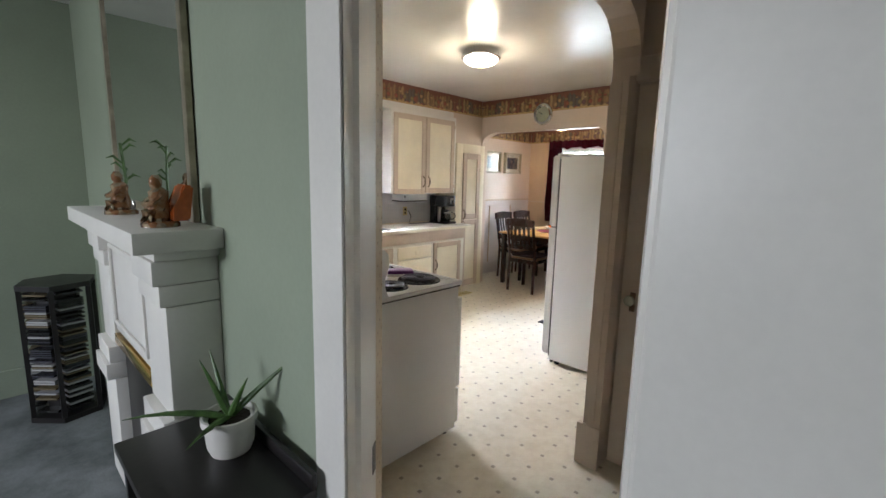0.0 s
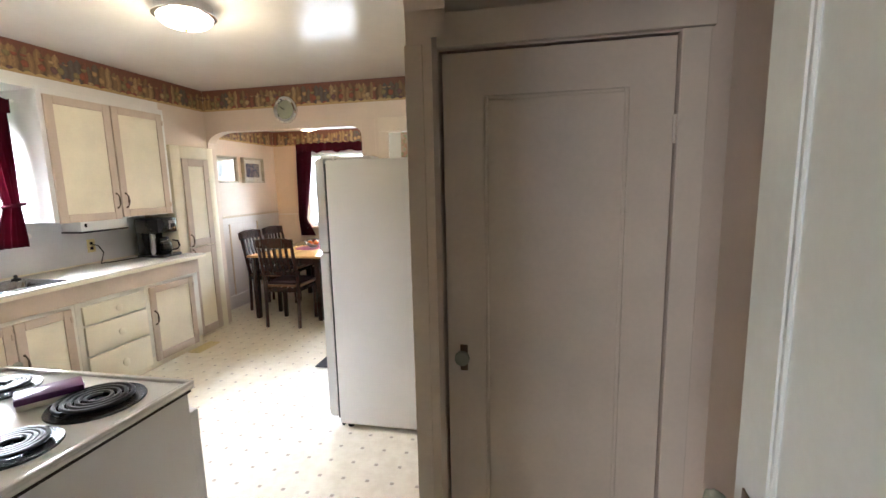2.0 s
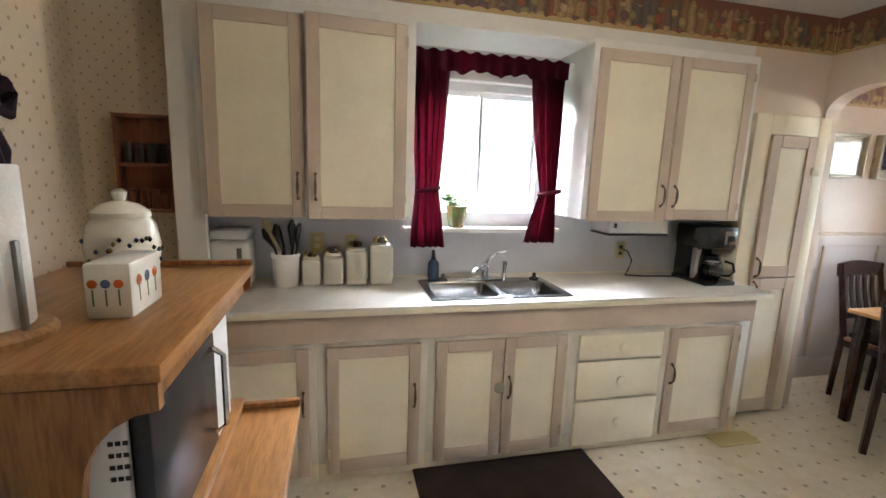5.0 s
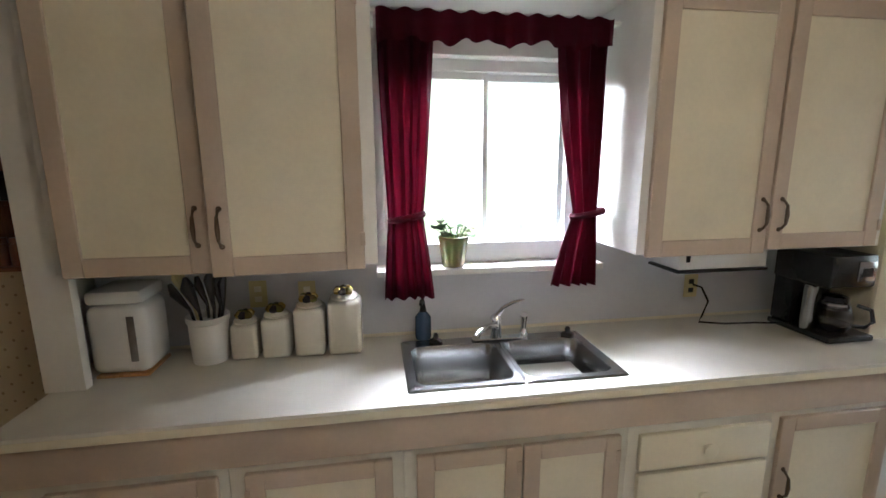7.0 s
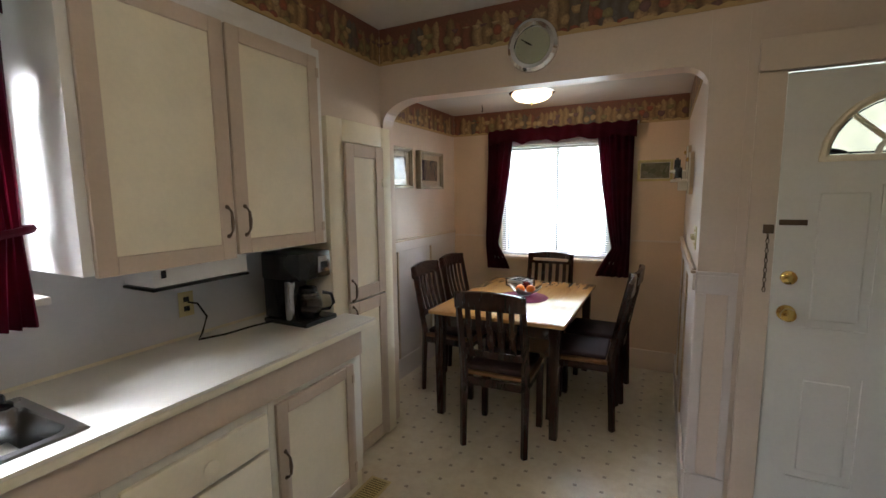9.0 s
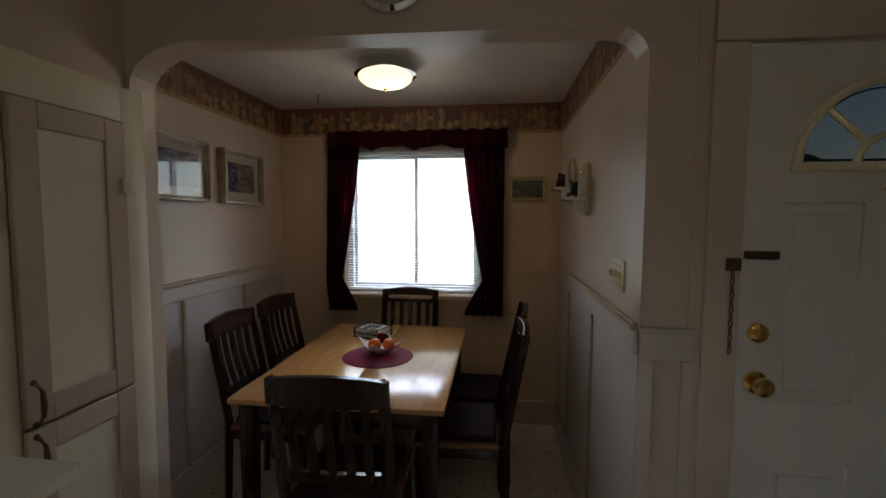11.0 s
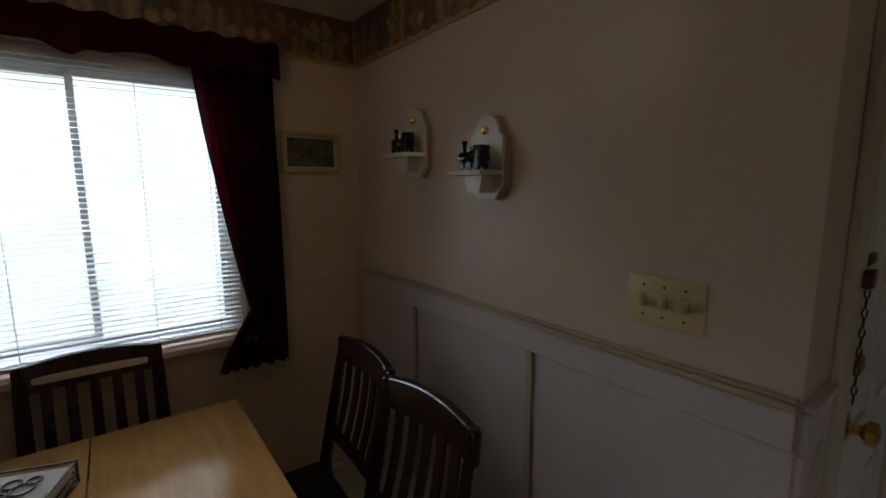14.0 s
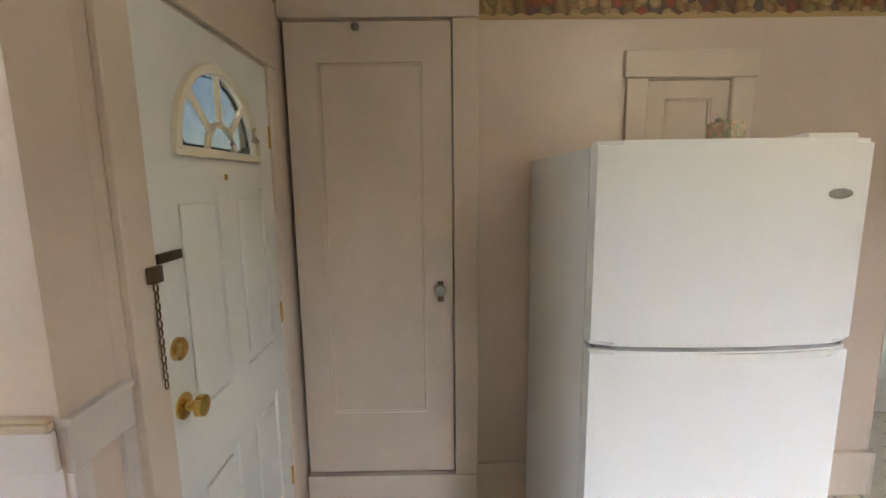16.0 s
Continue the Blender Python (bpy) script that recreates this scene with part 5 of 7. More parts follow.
def valance(bm, axis, at, u0, u1, z0, z1, folds, amp, scallop):
    cols, rows = folds * 7, 8
    grid = []
    for i in range(rows + 1):
        row = []
        for jx in range(cols + 1):
            s = jx / cols
            low = z0 + scallop * abs(math.sin(math.pi * s * folds / 3.0)) + 0.006 * math.sin(s * 57)
            top = z1 + 0.008 * math.sin(2 * math.pi * folds * s)
            z = top + (low - top) * i / rows
            d = amp * (0.4 + 0.6 * i / rows) * math.sin(2 * math.pi * folds * s + 0.8 * math.sin(s * 13))
            u = u0 + (u1 - u0) * s
            row.append(bm.verts.new((u, at + d, z) if axis == "y" else (at + d, u, z)))
        grid.append(row)
    for p, q in zip(grid, grid[1:]):
        for a in range(cols):
            bm.faces.new((p[a], p[a + 1], q[a + 1], q[a]))
    bmesh.ops.solidify(bm, geom=list(bm.faces), thickness=0.003)
    return bm


def tieback(bm, axis, at, u0, u1, z):
    n = 16
    pts = []
    for i in range(n):
        a = 2 * math.pi * i / n
        u, d = (u0 + u1) / 2 + (u1 - u0) / 2 * math.cos(a), 0.035 * math.sin(a)
        pts.append((u, at + d, z + 0.012 * math.cos(a)) if axis == "y" else (at + d, u, z + 0.012 * math.cos(a)))
    return tube(bm, pts, 0.014, 6, True)


c = thing("kitchen_curtain", (4.86, 6.46, 1.14), "burgundy tied-back curtains with a ruffled valance over the sink window", "curtain")
part("curtain_panel", drape(bmesh.new(), "y", 6.43, 4.385, 4.60, 2.17, 1.105, 5, 0.022, 1.44, 4.46, 0.35), CURTAIN, c, "tied burgundy panel")
part("curtain_panel", drape(bmesh.new(), "y", 6.43, 5.085, 5.305, 2.17, 1.13, 5, 0.022, 1.44, 5.28, 0.5), CURTAIN, c, "tied burgundy panel")
part("tieback", tieback(bmesh.new(), "y", 6.43, 4.42, 4.55, 1.44), CURTAIN, c)
part("tieback", tieback(bmesh.new(), "y", 6.43, 5.18, 5.315, 1.44), CURTAIN, c)
part("valance", valance(bmesh.new(), "y", 6.395, 4.385, 5.30, 2.075, 2.195, 11, 0.016, 0.022), CURTAIN, c, "ruffled burgundy valance")
part("rod", tube(bmesh.new(), [(4.366, 6.43, 2.19), (5.344, 6.43, 2.19)], 0.008, 8), WHITE, c)
for x in (4.372, 5.338):
    part("bracket", boxes(((x - 0.005, 6.43, 2.18), (x + 0.005, 6.586, 2.20))), WHITE, c)

c = thing("nook_curtain", (8.85, 5.5, 0.8), "dark burgundy tied-back curtains with a ruffled valance at the nook window", "curtain")
part("curtain_panel", drape(bmesh.new(), "x", 8.845, 5.95, 6.21, 2.15, 0.80, 6, 0.022, 1.05, 6.24, 0.5), CURTAIN, c, "tied burgundy panel")
part("curtain_panel", drape(bmesh.new(), "x", 8.845, 4.86, 5.17, 2.15, 0.79, 6, 0.022, 1.05, 4.86, 0.5), CURTAIN, c, "tied burgundy panel")
part("valance", valance(bmesh.new(), "x", 8.81, 4.84, 6.18, 2.02, 2.165, 12, 0.012, 0.03), CURTAIN, c, "ruffled burgundy valance")
part("rod", tube(bmesh.new(), [(8.845, 4.83, 2.15), (8.845, 6.19, 2.15)], 0.008, 8), WHITE, c)
for y in (4.835, 6.185):
    part("bracket", boxes(((8.845, y - 0.005, 2.14), (8.9045, y + 0.005, 2.16))), WHITE, c)

b = thing("venetian_blind", (8.915, 5.555, 0.94), "white slatted venetian blind, lowered and half open", "blind")
part("head_rail", boxes(((8.909, 5.03, 2.02), (8.934, 6.08, 2.058)), bevel=0.003), BLIND, b)
part("bottom_rail", boxes(((8.912, 5.03, 0.945), (8.932, 6.08, 0.96)), bevel=0.003), BLIND, b)
z = 0.972
while z < 2.015:
    m = bmesh.new()
    a = radians(14)
    dx, dz = 0.0115 * math.cos(a), 0.0115 * math.sin(a)
    vs = [m.verts.new(p) for p in ((8.9215 - dx, 5.032, z - dz), (8.9215, 5.032, z + 0.002), (8.9215 + dx, 5.032, z + dz), (8.9215 + dx, 6.078, z + dz), (8.9215, 6.078, z + 0.002), (8.9215 - dx, 6.078, z - dz))]
    m.faces.new((vs[0], vs[1], vs[4], vs[5]))
    m.faces.new((vs[1], vs[2], vs[3], vs[4]))
    part("slat", m, BLIND, b)
    z += 0.0205
for y in (5.12, 5.35, 5.76, 5.98):
    part("ladder_cord", tube(bmesh.new(), [(8.9095, y, 0.95), (8.9095, y, 2.03)], 0.0012, 4), BLIND, b)
part("wand", tube(bmesh.new(), [(8.905, 5.08, 1.45), (8.906, 5.08, 2.02)], 0.004, 6), BLIND, b)


# ---- dining set ----
def dining_table():
    x0, x1, y0, y1, h = 7.31, 8.70, 5.12, 6.07, 0.735
    t = thing("dining_table", ((x0 + x1) / 2, (y0 + y1) / 2, 0), "dining table with honey pine top and dark stained legs", "table")
    mid = (y0 + y1) / 2 - 0.01
    part("tabletop", boxes(((x0, y0, h - 0.026), (x1, mid - 0.0015, h)), bevel=0.005), PINE, t, "glossy honey pine leaf")
    part("tabletop", boxes(((x0, mid + 0.0015, h - 0.026), (x1, y1, h)), bevel=0.005), PINE, t, "glossy honey pine leaf")
    for a, b in (((x0 + 0.06, y0 + 0.05, h - 0.115), (x1 - 0.06, y0 + 0.072, h - 0.027)), ((x0 + 0.06, y1 - 0.072, h - 0.115), (x1 - 0.06, y1 - 0.05, h - 0.027)), ((x0 + 0.05, y0 + 0.072, h - 0.115), (x0 + 0.072, y1 - 0.072, h - 0.027)), ((x1 - 0.072, y0 + 0.072, h - 0.115), (x1 - 0.05, y1 - 0.072, h - 0.027))):
        part("apron", boxes((a, b), bevel=0.003), ESPRESSO, t)
    for x in (x0 + 0.03, x1 - 0.10):
        for y in (y0 + 0.03, y1 - 0.10):
            bm = bmesh.new()
            box(bm, (x, y, 0), (x + 0.07, y + 0.07, h - 0.027), 0.005)
            for v in bm.verts:
                k = 0.72 + 0.28 * min(1, v.co.z / 0.6)
                v.co.x, v.co.y = x + 0.035 + (v.co.x - x - 0.035) * k, y + 0.035 + (v.co.y - y - 0.035) * k
            part("leg", bm, ESPRESSO, t, "dark tapered leg")


dining_table()


def dining_chair():
    """A slat-back chair at the origin, facing +y; its back stands at -y."""
    t = thing("dining_chair", (0, 0, 0), "dark-stained slat-back wooden dining chair with a padded seat", "chair", "chairs round the dining table")
    w, d, sh, bh = 0.44, 0.42, 0.455, 1.0
    def lean(z):
        return -0.21 - max(0, z - sh) * 0.20 - 0.02 * max(0, (sh - z) / sh)
    for s in (-1, 1):
        x = s * (w / 2 - 0.022)
        pts = [(x, lean(zz), zz) for zz in (0.0, 0.2, 0.45, 0.6, 0.8, 0.97)]
        bm = bmesh.new()
        tube(bm, pts, [0.022, 0.024, 0.027, 0.025, 0.022, 0.02], 4)
        part("back_leg", bm, ESPRESSO, t, "curved back leg and stile", False)
        part("front_leg", boxes(((x - 0.02, 0.17, 0), (x + 0.02, 0.21, sh - 0.045)), bevel=0.003), ESPRESSO, t, "square front leg")
        part("side_rail", boxes(((x - 0.012, -0.20, sh - 0.095), (x + 0.012, 0.17, sh - 0.045)), bevel=0.003), ESPRESSO, t)
    part("front_rail", boxes(((-w / 2 + 0.045, 0.18, sh - 0.095), (w / 2 - 0.045, 0.20, sh - 0.045)), bevel=0.003), ESPRESSO, t)
    part("back_rail", boxes(((-w / 2 + 0.045, -0.225, sh - 0.095), (w / 2 - 0.045, -0.20, sh - 0.045)), bevel=0.003), ESPRESSO, t)
    part("seat_board", boxes(((-w / 2, -0.19, sh - 0.044), (w / 2, 0.225, sh - 0.018)), bevel=0.008), SEATWOOD, t, "brown wooden seat edge")
    pad = bmesh.new()
    box(pad, (-w / 2 + 0.025, -0.18, sh - 0.017), (w / 2 - 0.025, 0.20, sh + 0.018), 0.014, 3)
    part("seat_pad", pad, SEATPAD, t, "dark fabric seat pad")
    def rail(name, z0, z1, bow, thick):
        bm = bmesh.new()
        n = 10
        rows = []
        for i in range(n + 1):
            s = -1 + 2 * i / n
            x = s * (w / 2 - 0.004)
            yb = lean((z0 + z1) / 2) - bow * (1 - s * s)
            arch_ = 0.022 * (1 - s * s) if name == "top_rail" else 0.0
            rows.append([bm.verts.new(p) for p in ((x, yb - thick / 2, z0), (x, yb + thick / 2, z0), (x, yb + thick / 2 - 0.02 * (z1 - z0), z1 + arch_), (x, yb - thick / 2 - 0.10 * (z1 - z0), z1 + arch_))])
        for p, q in zip(rows, rows[1:]):
            for k in range(4):
                bm.faces.new((p[k], p[(k + 1) % 4], q[(k + 1) % 4], q[k]))
        bm.faces.new(rows[0])
        bm.faces.new(list(reversed(rows[-1])))
        bmesh.ops.bevel(bm, geom=[e for e in bm.edges if abs(e.verts[0].co.x - e.verts[1].co.x) > 0.01], offset=0.004, segments=1, affect="EDGES")
        part(name, bm, ESPRESSO, t, "broad curved top rail" if name == "top_rail" else "")
    rail("top_rail", 0.872, bh - 0.035, 0.022, 0.024)
    rail("lower_rail", 0.56, 0.60, 0.012, 0.02)
    for i in range(5):
        x = -0.135 + 0.0675 * i
        bm = bmesh.new()
        b0 = 0.02 * (1 - (x / 0.2) ** 2)
        n = 5
        prev = None
        for k in range(n + 1):
            z = 0.59 + 0.305 * k / n
            y = lean(z) - b0 * (0.6 + 0.4 * k / n) - 0.010 * math.sin(math.pi * k / n)
            ring = [bm.verts.new(p) for p in ((x - 0.016, y - 0.006, z), (x + 0.016, y - 0.006, z), (x + 0.016, y + 0.006, z), (x - 0.016, y + 0.006, z))]
            if prev:
                for q in range(4):
                    bm.faces.new((prev[q], prev[(q + 1) % 4], ring[(q + 1) % 4], ring[q]))
            else:
                bm.faces.new(list(reversed(ring)))
            prev = ring
        bm.faces.new(prev)
        part("slat", bm, ESPRESSO, t, smooth=False)
    return t


chair = dining_chair()
chair.matrix_basis = pose(7.30, 5.50, 0, 0, 0, -88)
for m, lab in ((pose(8.56, 5.565, 0, 0, 0, 90), "dark-stained slat-back dining chair in front of the window"),
               (pose(7.87, 6.09, 0, 0, 0, 180), ""), (pose(8.39, 6.10, 0, 0, 0, 177), ""),
               (pose(7.83, 5.09, 0, 0, 0, 2), ""), (pose(8.30, 5.06, 0, 0, 0, -2), "")):
    o = copy_thing(chair, m)
    if lab:
        o["label"] = lab


# ---- outdoors ----
structure("ground", boxes(((-60, -60, -0.9), (80, 80, -0.6))), GRASS, "lawn")


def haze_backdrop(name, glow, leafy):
    """Self-lit sheet beyond the windows: bright overcast distance with pale foliage, lighting the rooms."""
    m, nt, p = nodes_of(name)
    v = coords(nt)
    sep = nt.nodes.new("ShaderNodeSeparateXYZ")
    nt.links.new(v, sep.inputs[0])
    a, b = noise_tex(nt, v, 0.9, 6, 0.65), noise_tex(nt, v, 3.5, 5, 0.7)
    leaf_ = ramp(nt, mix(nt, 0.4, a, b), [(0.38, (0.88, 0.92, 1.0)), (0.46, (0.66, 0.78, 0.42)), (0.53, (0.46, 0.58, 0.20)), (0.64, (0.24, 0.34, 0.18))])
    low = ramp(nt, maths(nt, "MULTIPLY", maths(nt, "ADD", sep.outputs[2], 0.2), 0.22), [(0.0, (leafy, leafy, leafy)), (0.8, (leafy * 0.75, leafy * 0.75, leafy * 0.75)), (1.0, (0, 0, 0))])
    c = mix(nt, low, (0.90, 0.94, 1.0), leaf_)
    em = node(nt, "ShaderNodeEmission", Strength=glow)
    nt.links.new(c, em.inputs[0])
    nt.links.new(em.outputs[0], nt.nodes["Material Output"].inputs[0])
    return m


GARDEN_HAZE = haze_backdrop("glowing_foliage_backdrop", SKYGLOW_GARDEN, 0.85)
STREET_HAZE = haze_backdrop("glowing_overcast_backdrop", SKYGLOW_STREET, 0.5)
structure("backdrop_north", boxes(((0.5, 11.0, -0.6), (10.5, 11.05, 6.0))), GARDEN_HAZE, "glowing backdrop of overcast distance with pale foliage")
structure("backdrop_east", boxes(((13.5, 0.5, -0.6), (13.55, 10.5, 6.0))), STREET_HAZE, "glowing backdrop of overcast distance with pale foliage")


# ---- living room ----
def fireplace():
    t = thing("fireplace", (2.42, 4.2, 0), "white painted fireplace surround with a deep mantel shelf", "fireplace")
    part("mantel_shelf", boxes(((2.29, 3.655, 1.245), (2.5385, 4.95, 1.31)), bevel=0.004), WHITE, t, "thick white mantel shelf")
    part("shelf_moulding", boxes(((2.35, 3.70, 1.212), (2.5385, 4.90, 1.244)), bevel=0.006), WHITE, t)
    steps = [(0.0, 0.52, 2.36), (0.522, 0.60, 2.33), (0.602, 0.68, 2.345), (0.682, 1.06, 2.375), (1.062, 1.13, 2.36), (1.132, 1.21, 2.345)]
    for y0, y1 in ((3.72, 3.98), (4.60, 4.86)):
        for z0, z1, x in steps:
            bm = boxes(((x, y0, z0), (2.5385, y1, z1)), bevel=0.004)
            part("pilaster_block", bm, WHITE, t, "white painted block")
    part("frieze", boxes(((2.385, 3.981, 0.76), (2.5385, 4.599, 1.21)), bevel=0.003), WHITE, t)
    for a, b in (((2.373, 4.01, 0.80), (2.3845, 4.03, 1.17)), ((2.373, 4.55, 0.80), (2.3845, 4.57, 1.17)), ((2.373, 4.031, 0.80), (2.3845, 4.549, 0.82)), ((2.373, 4.031, 1.15), (2.3845, 4.549, 1.17))):
        part("moulding", boxes((a, b), bevel=0.003), WHITE, t)
    part("firebox", boxes(((2.42, 3.985, 0.0), (2.5385, 4.595, 0.70))), BLACK, t, "black firebox")
    part("brass_trim", boxes(((2.372, 3.982, 0.702), (2.43, 4.598, 0.745)), bevel=0.003), BRASS, t, "brass trim bar")
    part("screen", boxes(((2.405, 3.99, 0.02), (2.418, 4.59, 0.70)), bevel=0.002), BLACKWOOD, t, "dark fire screen")


fireplace()
mr = thing("wall_mirror", (2.52, 4.3, 1.312), "large framed mirror standing on the mantel shelf", "mirror")
part("glass", boxes(((2.5215, 3.90, 1.345), (2.5275, 5.06, 2.50))), MIRROR, mr, "mirror glass", False)
for a, b in (((2.512, 3.86, 1.3105), (2.535, 3.90, 2.54)), ((2.512, 5.06, 1.3105), (2.535, 5.10, 2.54)), ((2.512, 3.901, 1.3105), (2.535, 5.059, 1.345)), ((2.512, 3.901, 2.50), (2.535, 5.059, 2.54))):
    part("frame", boxes((a, b), bevel=0.004), GILT, mr, "worn silver-gilt frame")


def figurine(x, y, z, s, seat, label):
    bm = bmesh.new()
    lathe(bm, (x, y, z), [(0.055 * s, 0), (0.056 * s, 0.012 * s), (0.045 * s, 0.018 * s)], 14)
    lathe(bm, (x, y, z), [(0.030 * s, 0.016 * s), (0.034 * s, 0.05 * s), (0.026 * s, 0.085 * s), (0.030 * s, 0.11 * s), (0.012 * s, 0.125 * s)], 10)
    lathe(bm, (x - 0.006, y, z), [(0.010 * s, 0.118 * s), (0.018 * s, 0.132 * s), (0.019 * s, 0.148 * s), (0.010 * s, 0.162 * s)], 10)
    for dy in (-0.03, 0.03):
        tube(bm, [(x, y + dy * s, z + 0.10 * s), (x - 0.025 * s, y + dy * s * 1.1, z + 0.075 * s), (x - 0.04 * s, y + dy * 0.3 * s, z + 0.07 * s)], 0.009 * s, 6)
        tube(bm, [(x - 0.01, y + dy * 0.6 * s, z + 0.05 * s), (x - 0.04 * s, y + dy * 0.6 * s, z + 0.045 * s), (x - 0.042 * s, y + dy * 0.6 * s, z + 0.016 * s)], 0.011 * s, 6)
    ob = solo("figurine", bm, FIGURE, (x, y, z), label, "figurine", "mantel figurines")
    if seat:
        c = bmesh.new()
        prism(c, [(x + 0.02, z + 0.018), (x + 0.075, z + 0.018), (x + 0.09, z + 0.13), (x + 0.06, z + 0.135), (x + 0.035, z + 0.06), (x + 0.02, z + 0.055)], "y", y - 0.045, y + 0.045)
        bmesh.ops.bevel(c, geom=list(c.edges), offset=0.006, segments=2, affect="EDGES")
        solo("toy_armchair", c, FIGORANGE, (x + 0.05, y, z + 0.018), "glossy orange ceramic armchair of a figurine", "ornament")


figurine(2.40, 3.80, 1.311, 1.0, True, "seated painted figurine on the mantel shelf")
figurine(2.40, 4.36, 1.311, 1.05, False, "standing painted figurine on the mantel shelf")
figurine(2.47, 4.12, 1.311, 0.9, False, "small painted figurine beside the mirror")
bp = thing("bamboo_sprig", (2.44, 4.48, 1.311), "thin green bamboo sprig in a dark pot", "plant")
part("pot", lathe(bmesh.new(), (2.44, 4.48, 1.311), [(0.03, 0), (0.036, 0.03), (0.03, 0.05)], 14), PEWTER, bp)
part("stem", tube(bmesh.new(), [(2.44, 4.48, 1.35), (2.445, 4.47, 1.45), (2.435, 4.475, 1.60)], 0.006, 6), LEAF, bp)
lf = bmesh.new()
for k in range(7):
    a, z = k * 1.1, 1.44 + 0.025 * k
    tube(lf, [(2.44, 4.475, z), (2.44 + 0.035 * math.cos(a), 4.475 + 0.035 * math.sin(a), z + 0.03), (2.44 + 0.06 * math.cos(a), 4.475 + 0.06 * math.sin(a), z + 0.02)], [0.003, 0.006, 0.001], 4)
part("leaves", lf, LEAF, bp)

cd = thing("cd_tower", (2.28, 5.72, 0), "black hexagonal disc tower partly filled with discs", "cd rack")
hexa = [(2.28 + 0.2 * math.cos(radians(15 + 60 * i)), 5.72 + 0.2 * math.sin(radians(15 + 60 * i))) for i in range(6)]
part("base", prism(bmesh.new(), hexa, "z", 0.0, 0.03), BLACKWOOD, cd)
part("top", prism(bmesh.new(), hexa, "z", 0.78, 0.81), BLACKWOOD, cd)
core = [(2.28 + 0.11 * math.cos(radians(15 + 60 * i)), 5.72 + 0.11 * math.sin(radians(15 + 60 * i))) for i in range(6)]
part("core", prism(bmesh.new(), core, "z", 0.031, 0.779), BLACKWOOD, cd)
for i in range(6):
    a = radians(15 + 60 * i)
    part("post", boxes(((2.28 + 0.185 * math.cos(a) - 0.012, 5.72 + 0.185 * math.sin(a) - 0.012, 0.031), (2.28 + 0.185 * math.cos(a) + 0.012, 5.72 + 0.185 * math.sin(a) + 0.012, 0.779))), BLACKWOOD, cd)
random.seed(5)
DISC = [surface("disc_case_%s" % n, c, 0.2, vary=0.1, relief=0) for n, c in (("white", (0.40, 0.40, 0.40)), ("grey", (0.05, 0.05, 0.06)), ("black", (0.02, 0.02, 0.02)), ("tan", (0.16, 0.13, 0.08)))]
for side in (225, 285, 165):
    a = radians(side)
    z = 0.06
    while z < 0.75:
        if random.random() < 0.72:
            bm = boxes(((0.105, -0.062, z), (0.168, 0.062, z + 0.009)))
            bmesh.ops.rotate(bm, verts=bm.verts, cent=(0, 0, 0), matrix=Matrix.Rotation(a, 3, "Z"))
            bmesh.ops.translate(bm, verts=bm.verts, vec=(2.28, 5.72, 0))
            part("disc_case", bm, random.choice(DISC), cd)
        z += 0.0135

st = thing("side_table", (2.37, 3.35, 0), "low black side table against the green wall", "table")
part("tabletop", boxes(((2.20, 3.06, 0.70), (2.51, 3.62, 0.725)), bevel=0.003), BLACKWOOD, st)
part("back_ledge", boxes(((2.497, 3.06, 0.7255), (2.5125, 3.62, 0.765)), bevel=0.003), BLACKWOOD, st)
for x in (2.215, 2.465):
    for y in (3.075, 3.575):
        part("leg", boxes(((x, y, 0.004), (x + 0.03, y + 0.03, 0.699)), bevel=0.002), BLACKWOOD, st)
part("lower_shelf", boxes(((2.216, 3.076, 0.25), (2.494, 3.604, 0.268)), bevel=0.002), BLACKWOOD, st)


def aloe(x, y, z):
    t = thing("aloe_plant", (x, y, z), "spiky green aloe in a white pot", "plant")
    part("pot", lathe(bmesh.new(), (x, y, z), [(0.052, 0), (0.060, 0.02), (0.066, 0.085), (0.072, 0.088), (0.072, 0.108), (0.066, 0.108), (0.062, 0.095)], 28), WHITE, t, "white ribbed pot")
    part("soil", lathe(bmesh.new(), (x, y, z), [(0.0615, 0.094), (0.03, 0.098), (0.002, 0.099)], 18, caps=False), SOIL, t)
    for a, l, up in ((-35, 0.24, 0.85), (95, 0.15, 1.2), (150, 0.25, 0.35), (215, 0.16, 0.30), (125, 0.13, 1.3), (-60, 0.10, 1.3)):
        r = radians(a)
        pts = []
        for k in range(6):
            s = k / 5
            pts.append((x + math.cos(r) * l * s * (1.15 - up * 0.4), y + math.sin(r) * l * s * (1.15 - up * 0.4), z + 0.095 + l * up * s - 0.10 * s * s * l / max(up, 0.4)))
        bm = tube(bmesh.new(), pts, [0.008, 0.010, 0.008, 0.006, 0.0035, 0.001], 6)
        part("leaf", bm, LEAF, t)


aloe(2.425, 3.37, 0.7255)


# ---- kitchen small things ----
ck = thing("wall_clock", (7.055, 5.268, 2.328), "round wall clock with a silver rim", "clock")
part("rim", lathe(bmesh.new(), (7.069, 5.268, 2.328), [(0.128, 0), (0.136, -0.012), (0.134, -0.030), (0.118, -0.042), (0.098, -0.038), (0.090, -0.026)], 40, "X", caps=False), CHROME, ck, "broad domed silver rim")
part("face", lathe(bmesh.new(), (7.069, 5.268, 2.328), [(0.092, -0.002), (0.092, -0.027), (0.002, -0.028)], 36, "X", caps=False), CLOCKFACE, ck, "pale grey-green clock face")
